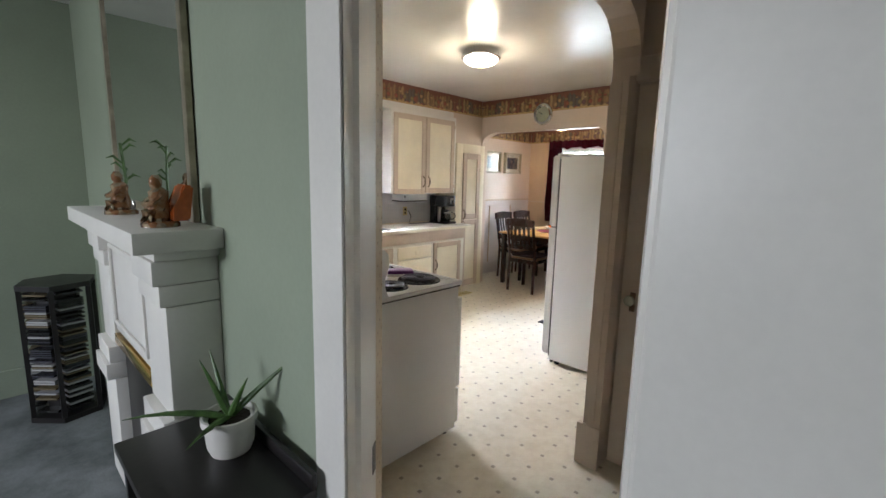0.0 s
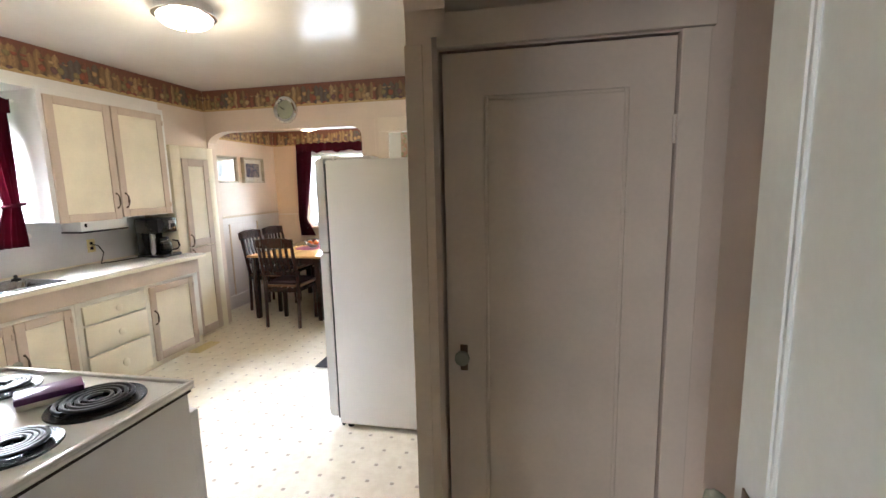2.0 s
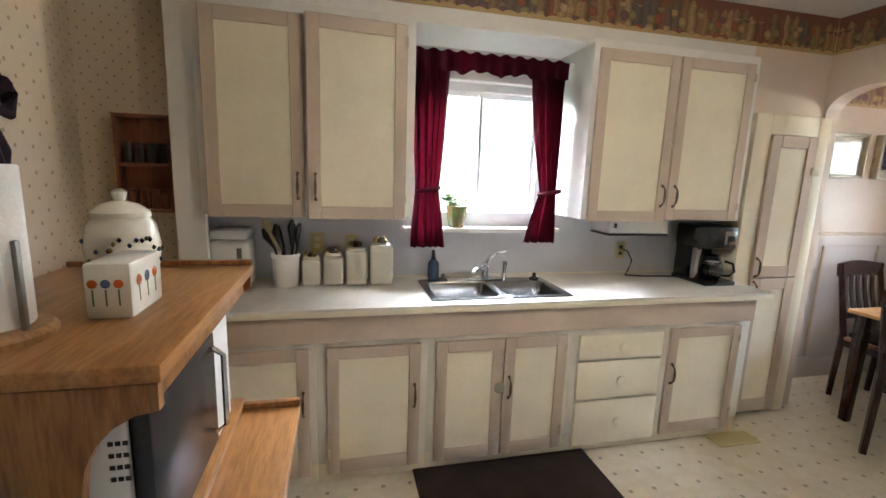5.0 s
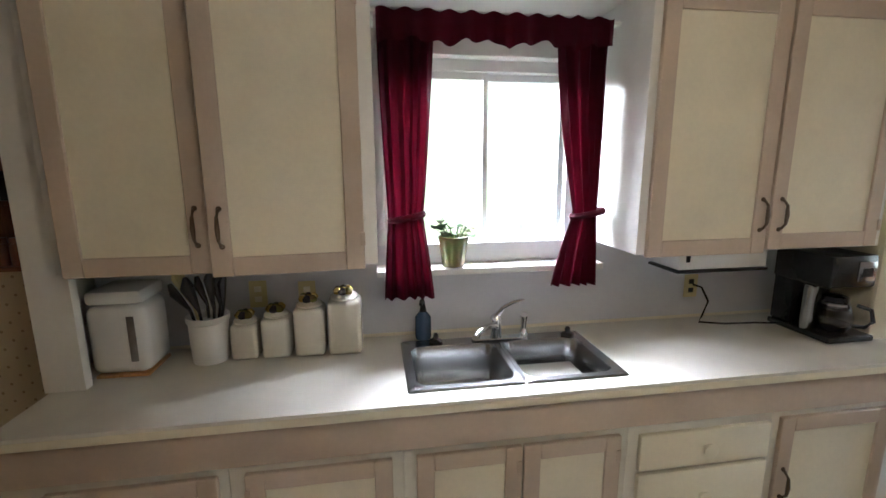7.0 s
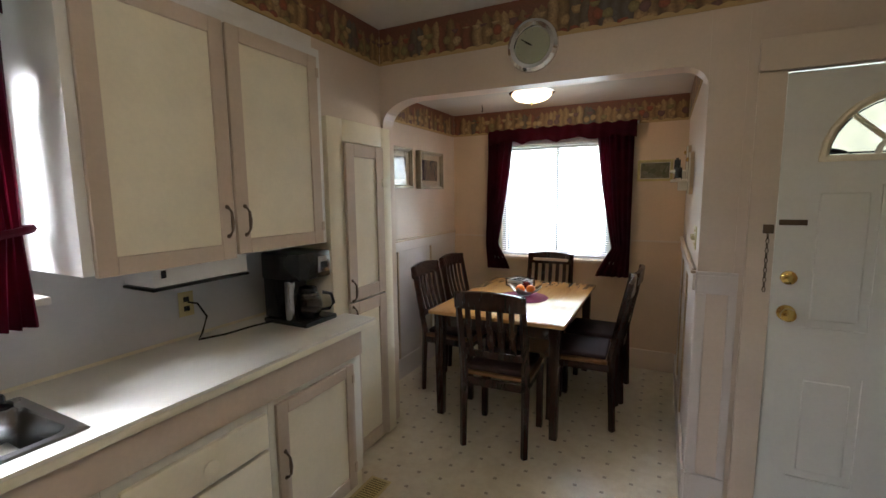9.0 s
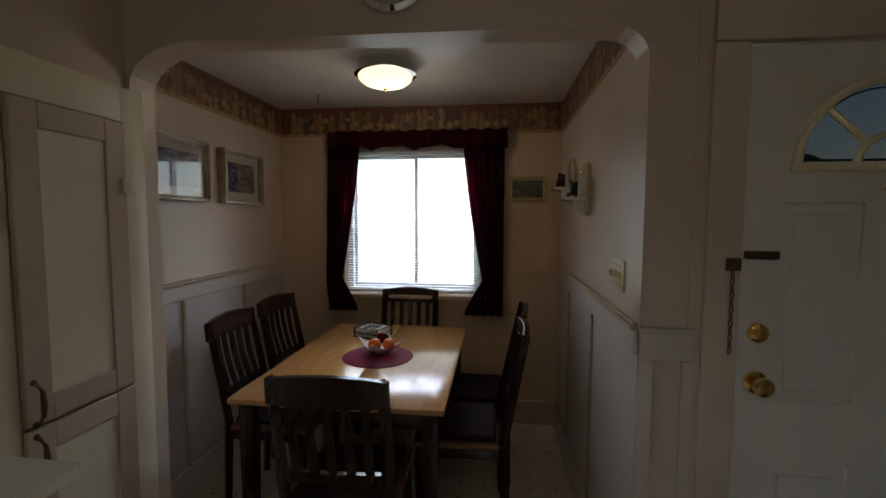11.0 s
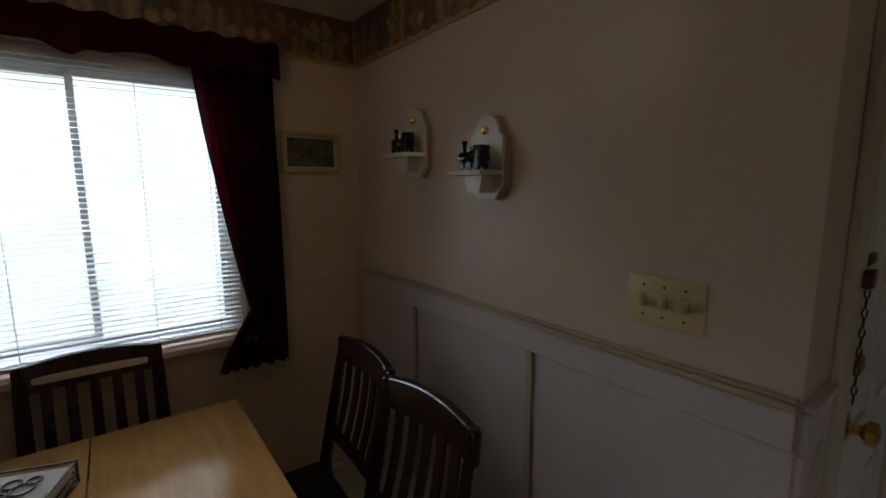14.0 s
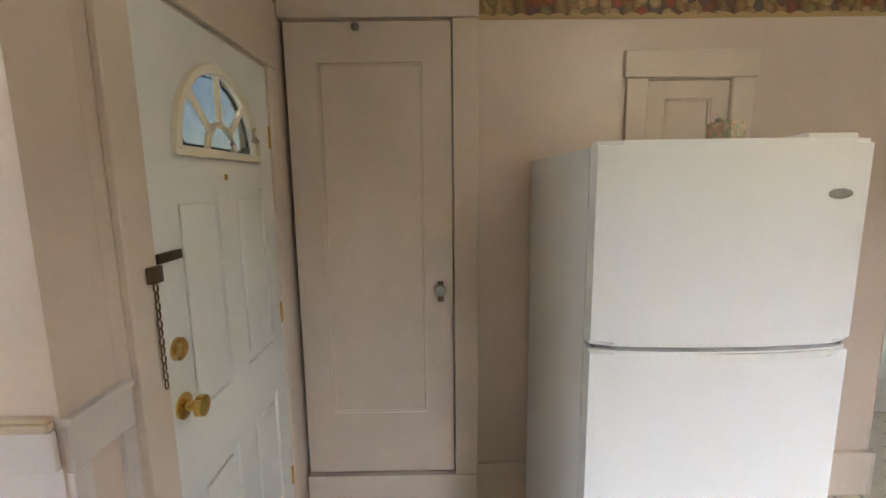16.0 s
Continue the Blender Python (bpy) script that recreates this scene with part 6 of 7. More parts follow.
for a, l, w in ((62, 0.045, 0.004), (58, 0.07, 0.003)):
    a = radians(a)
    part("clock_hand", tube(bmesh.new(), [(7.0395, 5.268, 2.328), (7.0395, 5.268 + l * math.sin(a), 2.328 + l * math.cos(a))], w, 4), BLACK, ck)
part("hub", lathe(bmesh.new(), (7.041, 5.268, 2.328), [(0.006, 0), (0.005, -0.005)], 10, "X"), PEWTER, ck)
for i in range(12):
    a = radians(30 * i)
    part("hour_mark", boxes(((7.0405, 5.268 + 0.078 * math.sin(a) - 0.0015, 2.328 + 0.078 * math.cos(a) - 0.005), (7.0412, 5.268 + 0.078 * math.sin(a) + 0.0015, 2.328 + 0.078 * math.cos(a) + 0.005))), PEWTER, ck)


def paper_towel(x, y, z):
    t = thing("paper_towel_holder", (x, y, z), "roll of white paper towel on a turned wooden stand", "paper towel")
    part("base", lathe(bmesh.new(), (x, y, z), [(0.088, 0), (0.09, 0.010), (0.082, 0.020), (0.02, 0.022)], 28), TURNED, t, "round wooden base")
    part("roll", lathe(bmesh.new(), (x, y, z + 0.023), [(0.059, 0), (0.061, 0.004), (0.061, 0.262), (0.059, 0.266), (0.02, 0.266)], 32), PAPER, t, "white paper roll")
    part("pole", lathe(bmesh.new(), (x, y, z + 0.28), [(0.010, 0), (0.010, 0.02)], 10), TURNED, t)
    part("finial", lathe(bmesh.new(), (x, y, z + 0.30), [(0.010, -0.012), (0.022, -0.004), (0.029, 0.010), (0.031, 0.022), (0.028, 0.035), (0.018, 0.046), (0.005, 0.050)], 20), TURNED, t, "round wooden knob")
    part("guide_rod", boxes(((x + 0.062, y - 0.03, z + 0.02), (x + 0.070, y - 0.018, z + 0.17)), bevel=0.002), PEWTER, t)


paper_towel(3.42, 4.79, 1.2355)


def cookie_jar(x, y, z):
    t = thing("ceramic_jar", (x, y, z), "cream ceramic lidded jar with blue flowers", "jar")
    part("body", lathe(bmesh.new(), (x, y, z), [(0.055, 0), (0.06, 0.006), (0.075, 0.05), (0.080, 0.10), (0.072, 0.15), (0.058, 0.168)], 28), CERAMIC, t)
    part("lid", lathe(bmesh.new(), (x, y, z + 0.1685), [(0.064, 0), (0.062, 0.012), (0.04, 0.03), (0.012, 0.038), (0.016, 0.05), (0.018, 0.06), (0.008, 0.068)], 28), CERAMIC, t, "domed lid with a knob")
    random.seed(3)
    for k in range(26):
        a, h = random.uniform(-2.6, 0.4), random.uniform(0.055, 0.125)
        r = 0.0795 - abs(h - 0.10) * 0.06
        petal = lathe(bmesh.new(), (x + (r + 0.001) * math.cos(a), y + (r + 0.001) * math.sin(a), z + h), [(0.001, -0.006), (0.006, 0), (0.001, 0.006)], 6)
        part("painted_flower", petal, (SLATEBLUE, TERRA, RUGDARK)[k % 3], t)


cookie_jar(3.47, 5.16, 1.2355)
nb = thing("napkin_box", (3.56, 4.95, 1.2355), "white ceramic napkin box with painted tulips", "napkin holder")
part("box", boxes(((3.52, 4.87, 1.2355), (3.60, 5.02, 1.345)), bevel=0.006), CERAMIC, nb)
for k, mat in enumerate((FIGORANGE, SLATEBLUE, FIGORANGE)):
    u = 4.905 + 0.038 * k
    part("painted_tulip", lathe(bmesh.new(), (3.6002, u, 1.305), [(0.012, 0), (0.010, 0.001), (0.002, 0.0015)], 8, "X"), mat, nb)
    part("painted_stem", boxes(((3.6002, u - 0.0015, 1.262), (3.6010, u + 0.0015, 1.294))), LEAF, nb)
    x = 3.535 + 0.022 * k
    part("painted_tulip", lathe(bmesh.new(), (x, 4.8698, 1.305), [(0.009, 0), (0.007, -0.001), (0.002, -0.0015)], 8, "Y"), mat, nb)
    part("painted_stem", boxes(((x - 0.0015, 4.8688, 1.262), (x + 0.0015, 4.8698, 1.294))), LEAF, nb)
hs = thing("wall_ornament", (3.235, 5.10, 1.50), "carved tan wall ornament with a dark purple bow and trailing ribbons", "wall decoration")
head = bmesh.new()
lathe(head, (3.225, 5.13, 1.745), [(0.045, 0), (0.052, 0.010), (0.045, 0.024), (0.010, 0.030)], 18, "X")
bmesh.ops.scale(head, vec=(1, 0.85, 1.25), space=Matrix.Translation((0, -5.13, -1.745)), verts=head.verts)
part("plaque", head, TURNED, hs, "carved tan wooden plaque")
rim = bmesh.new()
for k in range(11):
    a = radians(-20 + 22 * k)
    lathe(rim, (3.232, 5.13 + 0.056 * math.cos(a), 1.745 + 0.072 * math.sin(a)), [(0.003, -0.012), (0.014, -0.004), (0.015, 0.004), (0.004, 0.013)], 8)
part("twig_edge", rim, RUGDARK, hs, "dark twig edging")
rb = bmesh.new()
for dy, dz in ((0.075, 0.03), (-0.075, 0.025)):
    tube(rb, [(3.245, 5.12, 1.655), (3.262, 5.12 + dy * 0.6, 1.655 + dz * 1.5), (3.252, 5.12 + dy, 1.655 + dz), (3.262, 5.12 + dy * 0.6, 1.655 - dz * 0.6), (3.245, 5.12, 1.655)], [0.008, 0.018, 0.016, 0.018, 0.008], 8)
lathe(rb, (3.252, 5.12, 1.655), [(0.006, -0.022), (0.022, -0.008), (0.024, 0.006), (0.008, 0.022)], 10)
for dy, dz in ((0.03, -0.20), (-0.045, -0.17), (-0.005, -0.25)):
    tube(rb, [(3.242, 5.12, 1.65), (3.256, 5.12 + dy * 0.7, 1.65 + dz * 0.5), (3.240, 5.12 + dy, 1.65 + dz)], [0.010, 0.017, 0.012], 8)
part("ribbon", rb, PLUM, hs, "dark purple bow and ribbons")

sr = thing("spice_rack", (3.09, 6.37, 1.35), "small red-brown wooden rack on the wallpaper", "rack")
part("back", boxes(((2.97, 6.39, 1.30), (3.21, 6.3995, 1.76)), bevel=0.002), RACKWOOD, sr)
for a, b in (((2.97, 6.32, 1.30), (2.985, 6.3895, 1.76)), ((3.195, 6.32, 1.30), (3.21, 6.3895, 1.76)), ((2.9855, 6.32, 1.30), (3.1945, 6.3895, 1.315)), ((2.9855, 6.32, 1.52), (3.1945, 6.3895, 1.535)), ((2.9855, 6.32, 1.745), (3.1945, 6.3895, 1.76))):
    part("board", boxes((a, b), bevel=0.002), RACKWOOD, sr)
for x in (3.02, 3.07, 3.12, 3.165):
    for z in (1.316, 1.536):
        part("spice_jar", lathe(bmesh.new(), (x, 6.352, z), [(0.019, 0), (0.02, 0.06), (0.014, 0.075), (0.018, 0.076), (0.018, 0.095)], 10), RACKWOOD if z < 1.4 else BLACKWOOD, sr)

# thermo pot
kt = thing("thermo_pot", (3.45, 6.42, 0.887), "white electric thermo pot with a grey gauge strip", "water boiler")
kb = bmesh.new()
box(kb, (3.335, 6.335, 0.900), (3.535, 6.525, 1.16), 0.035, 4)
part("body", kb, ENAMEL, kt, "rounded white body")
part("base", boxes(((3.345, 6.342, 0.887), (3.525, 6.52, 0.8995)), bevel=0.004), TURNED, kt, "tan base")
part("lid", boxes(((3.345, 6.335, 1.161), (3.53, 6.52, 1.215)), bevel=0.018), ENAMEL, kt, "white lid")
part("gauge", boxes(((3.475, 6.3325, 0.95), (3.50, 6.335, 1.12)), bevel=0.001), PEWTER, kt, "dark water gauge")
# utensil crock
uc = thing("utensil_crock", (3.70, 6.46, 0.887), "white crock full of dark kitchen utensils", "utensil holder")
part("crock", lathe(bmesh.new(), (3.70, 6.46, 0.887), [(0.065, 0), (0.068, 0.01), (0.072, 0.16), (0.078, 0.165), (0.078, 0.185), (0.070, 0.185), (0.066, 0.16)], 26), WHITE, uc)
random.seed(9)
for k in range(7):
    a = k * 0.9
    dx, dy = 0.05 * math.cos(a), 0.05 * math.sin(a)
    top = (3.70 + dx * 1.7 - 0.02, 6.46 + dy * 1.1 - 0.01, 1.17 + random.uniform(0, 0.06))
    part("utensil", tube(bmesh.new(), [(3.70 + dx * 0.4, 6.46 + dy * 0.4, 0.93), (3.70 + dx * 1.2, 6.46 + dy * 0.9, 1.10), top, (top[0] + dx * 0.3, top[1], top[2] + 0.04)], [0.006, 0.006, 0.026 if k % 2 else 0.018, 0.008], 8), IVORY if k == 3 else BLACK, uc, "yellow brush" if k == 3 else "")


def canister(x, y, r, h):
    t = thing("canister", (x, y, 0.887), "square cream ceramic canister with a fruit-knob lid", "canister", "graduated canisters on the worktop")
    bm = bmesh.new()
    box(bm, (x - r, y - r, 0.887), (x + r, y + r, 0.887 + h), 0.018, 3)
    part("body", bm, CERAMIC, t)
    part("lid", lathe(bmesh.new(), (x, y, 0.887 + h + 0.0005), [(r * 0.85, 0), (r * 0.88, 0.008), (r * 0.7, 0.018), (0.012, 0.022)], 22), CERAMIC, t)
    for k in range(7):
        a, rr = k * 0.9, r * 0.42 * (k > 0)
        bm = lathe(bmesh.new(), (x + rr * math.cos(a), y + rr * math.sin(a), 0.887 + h + 0.026), [(0.003, -0.012), (0.016, -0.004), (0.019, 0.007), (0.008, 0.020)], 10)
        part("fruit_ornament", bm, (TERRA, BRASS, SOIL)[k % 3], t, "moulded fruit on the lid")


for x, r, h in ((3.835, 0.052, 0.145), (3.955, 0.056, 0.165), (4.085, 0.060, 0.20), (4.225, 0.066, 0.225)):
    canister(x, 6.47, r, h)

sb = thing("soap_bottle", (4.50, 6.53, 0.887), "blue pump soap bottle beside the sink", "soap bottle")
part("bottle", lathe(bmesh.new(), (4.555, 6.535, 0.887), [(0.033, 0), (0.036, 0.01), (0.035, 0.10), (0.016, 0.125)], 18), SLATEBLUE, sb)
part("pump", tube(bmesh.new(), [(4.555, 6.535, 1.010), (4.555, 6.535, 1.052), (4.55, 6.52, 1.062), (4.54, 6.49, 1.056)], [0.016, 0.009, 0.012, 0.007], 8), BLACK, sb)

pp = thing("potted_plant", (4.69, 6.53, 1.2135), "small leafy plant in a glazed brown-green pot", "plant")
part("pot", lathe(bmesh.new(), (4.69, 6.53, 1.2135), [(0.045, 0), (0.050, 0.01), (0.062, 0.10), (0.068, 0.13), (0.062, 0.132), (0.056, 0.11)], 24), TERRA, pp, "glazed pot")
part("soil", lathe(bmesh.new(), (4.69, 6.53, 1.2135), [(0.0555, 0.108), (0.002, 0.115)], 16, caps=False), SOIL, pp)
random.seed(2)
for k in range(30):
    a, r, hh = random.uniform(0, 6.28), random.uniform(0.01, 0.085), random.uniform(0.135, 0.20)
    cx, cy, cz = 4.69 + r * math.cos(a), 6.53 + r * 0.7 * math.sin(a), 1.2135 + hh
    bm = bmesh.new()
    n = 8
    pts = [bm.verts.new((cx + 0.020 * math.cos(2 * math.pi * i / n), cy + 0.014 * math.sin(2 * math.pi * i / n), cz + 0.006 * math.cos(4 * math.pi * i / n) + 0.010 * math.sin(a + 2 * math.pi * i / n))) for i in range(n)]
    c = bm.verts.new((cx, cy, cz - 0.004))
    for i in range(n):
        bm.faces.new((c, pts[i], pts[(i + 1) % n]))
    tube(bm, [(cx, cy, cz - 0.004), (4.69 + 0.4 * r * math.cos(a), 6.53 + 0.3 * r * math.sin(a), 1.33)], 0.002, 4)
    part("leaf", bm, PALELEAF if k % 2 else LEAF, pp)

co = thing("can_opener", (5.81, 6.38, 1.18), "white under-cabinet can opener with a dark foot", "appliance")
part("case", boxes(((5.60, 6.30, 1.205), (6.02, 6.50, 1.291)), bevel=0.010), ENAMEL, co)
part("foot", boxes(((5.595, 6.295, 1.192), (6.025, 6.50, 1.2045)), bevel=0.004), BLACK, co)
part("button", boxes(((5.63, 6.296, 1.24), (5.65, 6.2995, 1.27)), bevel=0.002), BLACK, co)
for x, z in ((5.90, 1.05), (3.86, 1.11), (4.06, 1.10)):
    ot = thing("wall_outlet", (x, 6.592, z), "ivory wall outlet on the splashback", "outlet", "outlets on the splashback")
    part("plate", boxes(((x - 0.036, 6.586, z - 0.058), (x + 0.036, 6.5915, z + 0.058)), bevel=0.002), IVORY, ot)
    for dz in (-0.022, 0.022):
        part("socket", boxes(((x - 0.014, 6.5845, z + dz - 0.012), (x + 0.014, 6.5858, z + dz + 0.012)), bevel=0.001), CREAM if x < 5 else BLACK, ot)
cord = tube(bmesh.new(), [(5.90, 6.575, 1.06), (5.93, 6.55, 1.05), (5.965, 6.54, 0.98), (5.93, 6.53, 0.91), (5.89, 6.50, 0.893), (6.0, 6.46, 0.892), (6.15, 6.45, 0.892), (6.26, 6.42, 0.893)], 0.005, 6)
solo("power_cord", cord, BLACK, (5.9, 6.5, 0.89), "black power cord trailing to the coffee maker", "cable")


def coffee_maker():
    t = thing("coffee_maker", (6.38, 6.36, 0.887), "black drip coffee maker with a glass carafe", "coffee maker")
    x0, x1, y0, y1 = 6.235, 6.465, 6.17, 6.47
    part("base", boxes(((x0, y0, 0.887), (x1, y1, 0.915)), bevel=0.008), BLACK, t)
    part("tower", boxes(((x0 + 0.01, y1 - 0.10, 0.916), (x1 - 0.01, y1 - 0.002, 1.15)), bevel=0.008), BLACK, t)
    part("head", boxes(((x0, y0 + 0.03, 1.12), (x1, y1 - 0.001, 1.262)), bevel=0.012), BLACK, t, "black brew head")
    part("control_panel", boxes(((x0 + 0.13, y0 + 0.027, 1.15), (x1 - 0.01, y0 + 0.0295, 1.235)), bevel=0.001), STEEL, t, "silver control panel")
    part("display", boxes(((x0 + 0.15, y0 + 0.0255, 1.17), (x1 - 0.03, y0 + 0.0268, 1.205))), BLACK, t)
    part("carafe", lathe(bmesh.new(), (6.36, 6.27, 0.917), [(0.055, 0), (0.068, 0.02), (0.072, 0.06), (0.058, 0.11), (0.046, 0.13)], 24, caps=False), CARAFE, t, "glass carafe")
    part("coffee_pool", lathe(bmesh.new(), (6.36, 6.27, 0.919), [(0.052, 0), (0.062, 0.02), (0.064, 0.03)], 20), BLACK, t)
    part("carafe_lid", lathe(bmesh.new(), (6.36, 6.27, 1.048), [(0.048, 0), (0.046, 0.02), (0.02, 0.03)], 20), BLACK, t)
    part("carafe_band", lathe(bmesh.new(), (6.36, 6.27, 1.015), [(0.0595, 0), (0.053, 0.025)], 24, caps=False), STEEL, t)
    part("carafe_handle", tube(bmesh.new(), [(6.40, 6.21, 1.04), (6.425, 6.17, 1.03), (6.43, 6.16, 0.98), (6.42, 6.18, 0.95), (6.40, 6.215, 0.945)], 0.009, 6), BLACK, t)
    part("water_tank", lathe(bmesh.new(), (6.262, 6.30, 0.916), [(0.024, 0), (0.026, 0.02), (0.026, 0.19), (0.022, 0.20)], 16), STEEL, t, "brushed steel cylinder")


coffee_maker()
mt = boxes(((4.365, 5.565, 0.001), (5.375, 6.030, 0.012)), bevel=0.004)
solo("kitchen_mat", mt, RUGDARK, (4.85, 5.8, 0), "dark brown rectangular mat in front of the sink", "mat")
rg = thing("door_rug", (6.45, 4.0, 0), "charcoal door mat with pale diagonal lines", "rug")
part("mat_top", boxes(((6.10, 3.42, 0.001), (6.86, 4.60, 0.011)), bevel=0.004), RUGGREY, rg)
for k in range(9):
    part("stripe", prism(bmesh.new(), [(6.12, 3.50 + 0.12 * k), (6.84, 3.44 + 0.12 * k), (6.84, 3.452 + 0.12 * k), (6.12, 3.512 + 0.12 * k)], "z", 0.0112, 0.0125), PAPER, rg, "pale stripe")
vt = thing("floor_vent", (6.35, 5.93, 0), "brown metal floor register near the pantry", "vent")
part("frame", boxes(((6.20, 5.865, 0.0005), (6.50, 5.88, 0.006)), ((6.20, 5.98, 0.0005), (6.50, 5.995, 0.006)), ((6.20, 5.88, 0.0005), (6.215, 5.98, 0.006)), ((6.485, 5.88, 0.0005), (6.50, 5.98, 0.006))), IVORY, vt)
# flat near-black sheet in place of the shade between the slats
part("duct_shade", boxes(((6.215, 5.88, 0.0004), (6.485, 5.98, 0.001))), SEAM, vt)
for k in range(16):
    part("slat", boxes(((6.221 + 0.0165 * k, 5.88, 0.0012), (6.229 + 0.0165 * k, 5.98, 0.005))), IVORY, vt)
vt.location = (6.39, 5.96, 0)

pb = thing("spoon_rest_case", (3.74, 4.17, 0.905), "purple lidded case lying on the cooktop", "case")
bm = boxes(((3.69, 4.10, 0.912), (3.78, 4.26, 0.932)), bevel=0.004)
part("lid", bm, PURPLE, pb, "purple lid")
part("body", boxes(((3.693, 4.103, 0.894), (3.777, 4.257, 0.9115)), bevel=0.003), CERAMIC, pb, "cream body")
part("clip", boxes(((3.72, 4.098, 0.914), (3.735, 4.0998, 0.93)), bevel=0.001), CHROME, pb)
pb.rotation_euler.z = math.radians(55)
cb = thing("cereal_box", (5.20, 3.38, 1.68), "patterned cardboard box standing on top of the refrigerator", "box")
part("carton", boxes(((5.17, 3.30, 1.679), (5.23, 3.46, 1.815)), bevel=0.002), BOXPRINT, cb)
pl = thing("paper_pile", (5.3, 3.8, 1.69), "small pile of papers on the refrigerator", "papers")
part("sheet", boxes(((5.22, 3.66, 1.679), (5.42, 3.88, 1.690)), bevel=0.001), PAPER, pl)
part("sheet", boxes(((5.25, 3.68, 1.6905), (5.40, 3.86, 1.700)), bevel=0.001), PAPER, pl)


# ---- dining nook small things ----
def framed_picture(axis, at, out, u0, u1, z0, z1, depth, rim, mount, frame_mat, print_mat, label, glazed=True):
    c = (u0 + u1) / 2
    t = thing("framed_picture", (c, at, z0) if axis == "y" else (at, c, z0), label, "picture", "pictures in the dining nook")
    def put(name, a, b, za, zb, d0, d1, mat, bev=0.0, lab=""):
        p, q = sorted((at + out * d0, at + out * d1))
        bm = boxes(((a, p, za), (b, q, zb)) if axis == "y" else ((p, a, za), (q, b, zb)), bevel=bev)
        return part(name, bm, mat, t, lab)
    for a, b, za, zb in ((u0, u0 + rim, z0, z1), (u1 - rim, u1, z0, z1), (u0 + rim, u1 - rim, z0, z0 + rim), (u0 + rim, u1 - rim, z1 - rim, z1)):
        put("frame", a, b, za, zb, 0.001, depth, frame_mat, 0.005, "bevelled frame")
    e = rim * 0.5
    for a, b, za, zb in ((u0 + rim, u0 + rim + e, z0 + rim, z1 - rim), (u1 - rim - e, u1 - rim, z0 + rim, z1 - rim), (u0 + rim + e, u1 - rim - e, z0 + rim, z0 + rim + e), (u0 + rim + e, u1 - rim - e, z1 - rim - e, z1 - rim)):
        put("inner_frame", a, b, za, zb, 0.001, depth * 0.75, frame_mat, 0.003)
    put("mount", u0 + rim + e, u1 - rim - e, z0 + rim + e, z1 - rim - e, 0.002, depth * 0.4, MOUNT, 0, "cream mount")
    k = rim + e + mount
    put("print", u0 + k, u1 - k, z0 + k, z1 - k, depth * 0.4 + 0.0004, depth * 0.4 + 0.0012, print_mat, 0, "printed picture")
    if glazed:
        g = put("glazing", u0 + rim + e, u1 - rim - e, z0 + rim + e, z1 - rim - e, depth * 0.5, depth * 0.5 + 0.002, GLASS, 0, "picture glass")
        g.visible_shadow = False


framed_picture("y", 6.6085, -1, 7.525, 7.965, 1.607, 1.945, 0.055, 0.018, 0.048, GILT, STREET, "silver-gilt framed street picture under glass")
framed_picture("y", 6.6085, -1, 8.095, 8.545, 1.603, 1.945, 0.055, 0.018, 0.05, GILT, STREET, "silver-gilt framed market picture under glass")
framed_picture("x", 8.9035, -1, 4.552, 4.828, 1.645, 1.828, 0.02, 0.014, 0.006, PALEFRAME, BARN, "pale yellow framed small landscape picture", False)


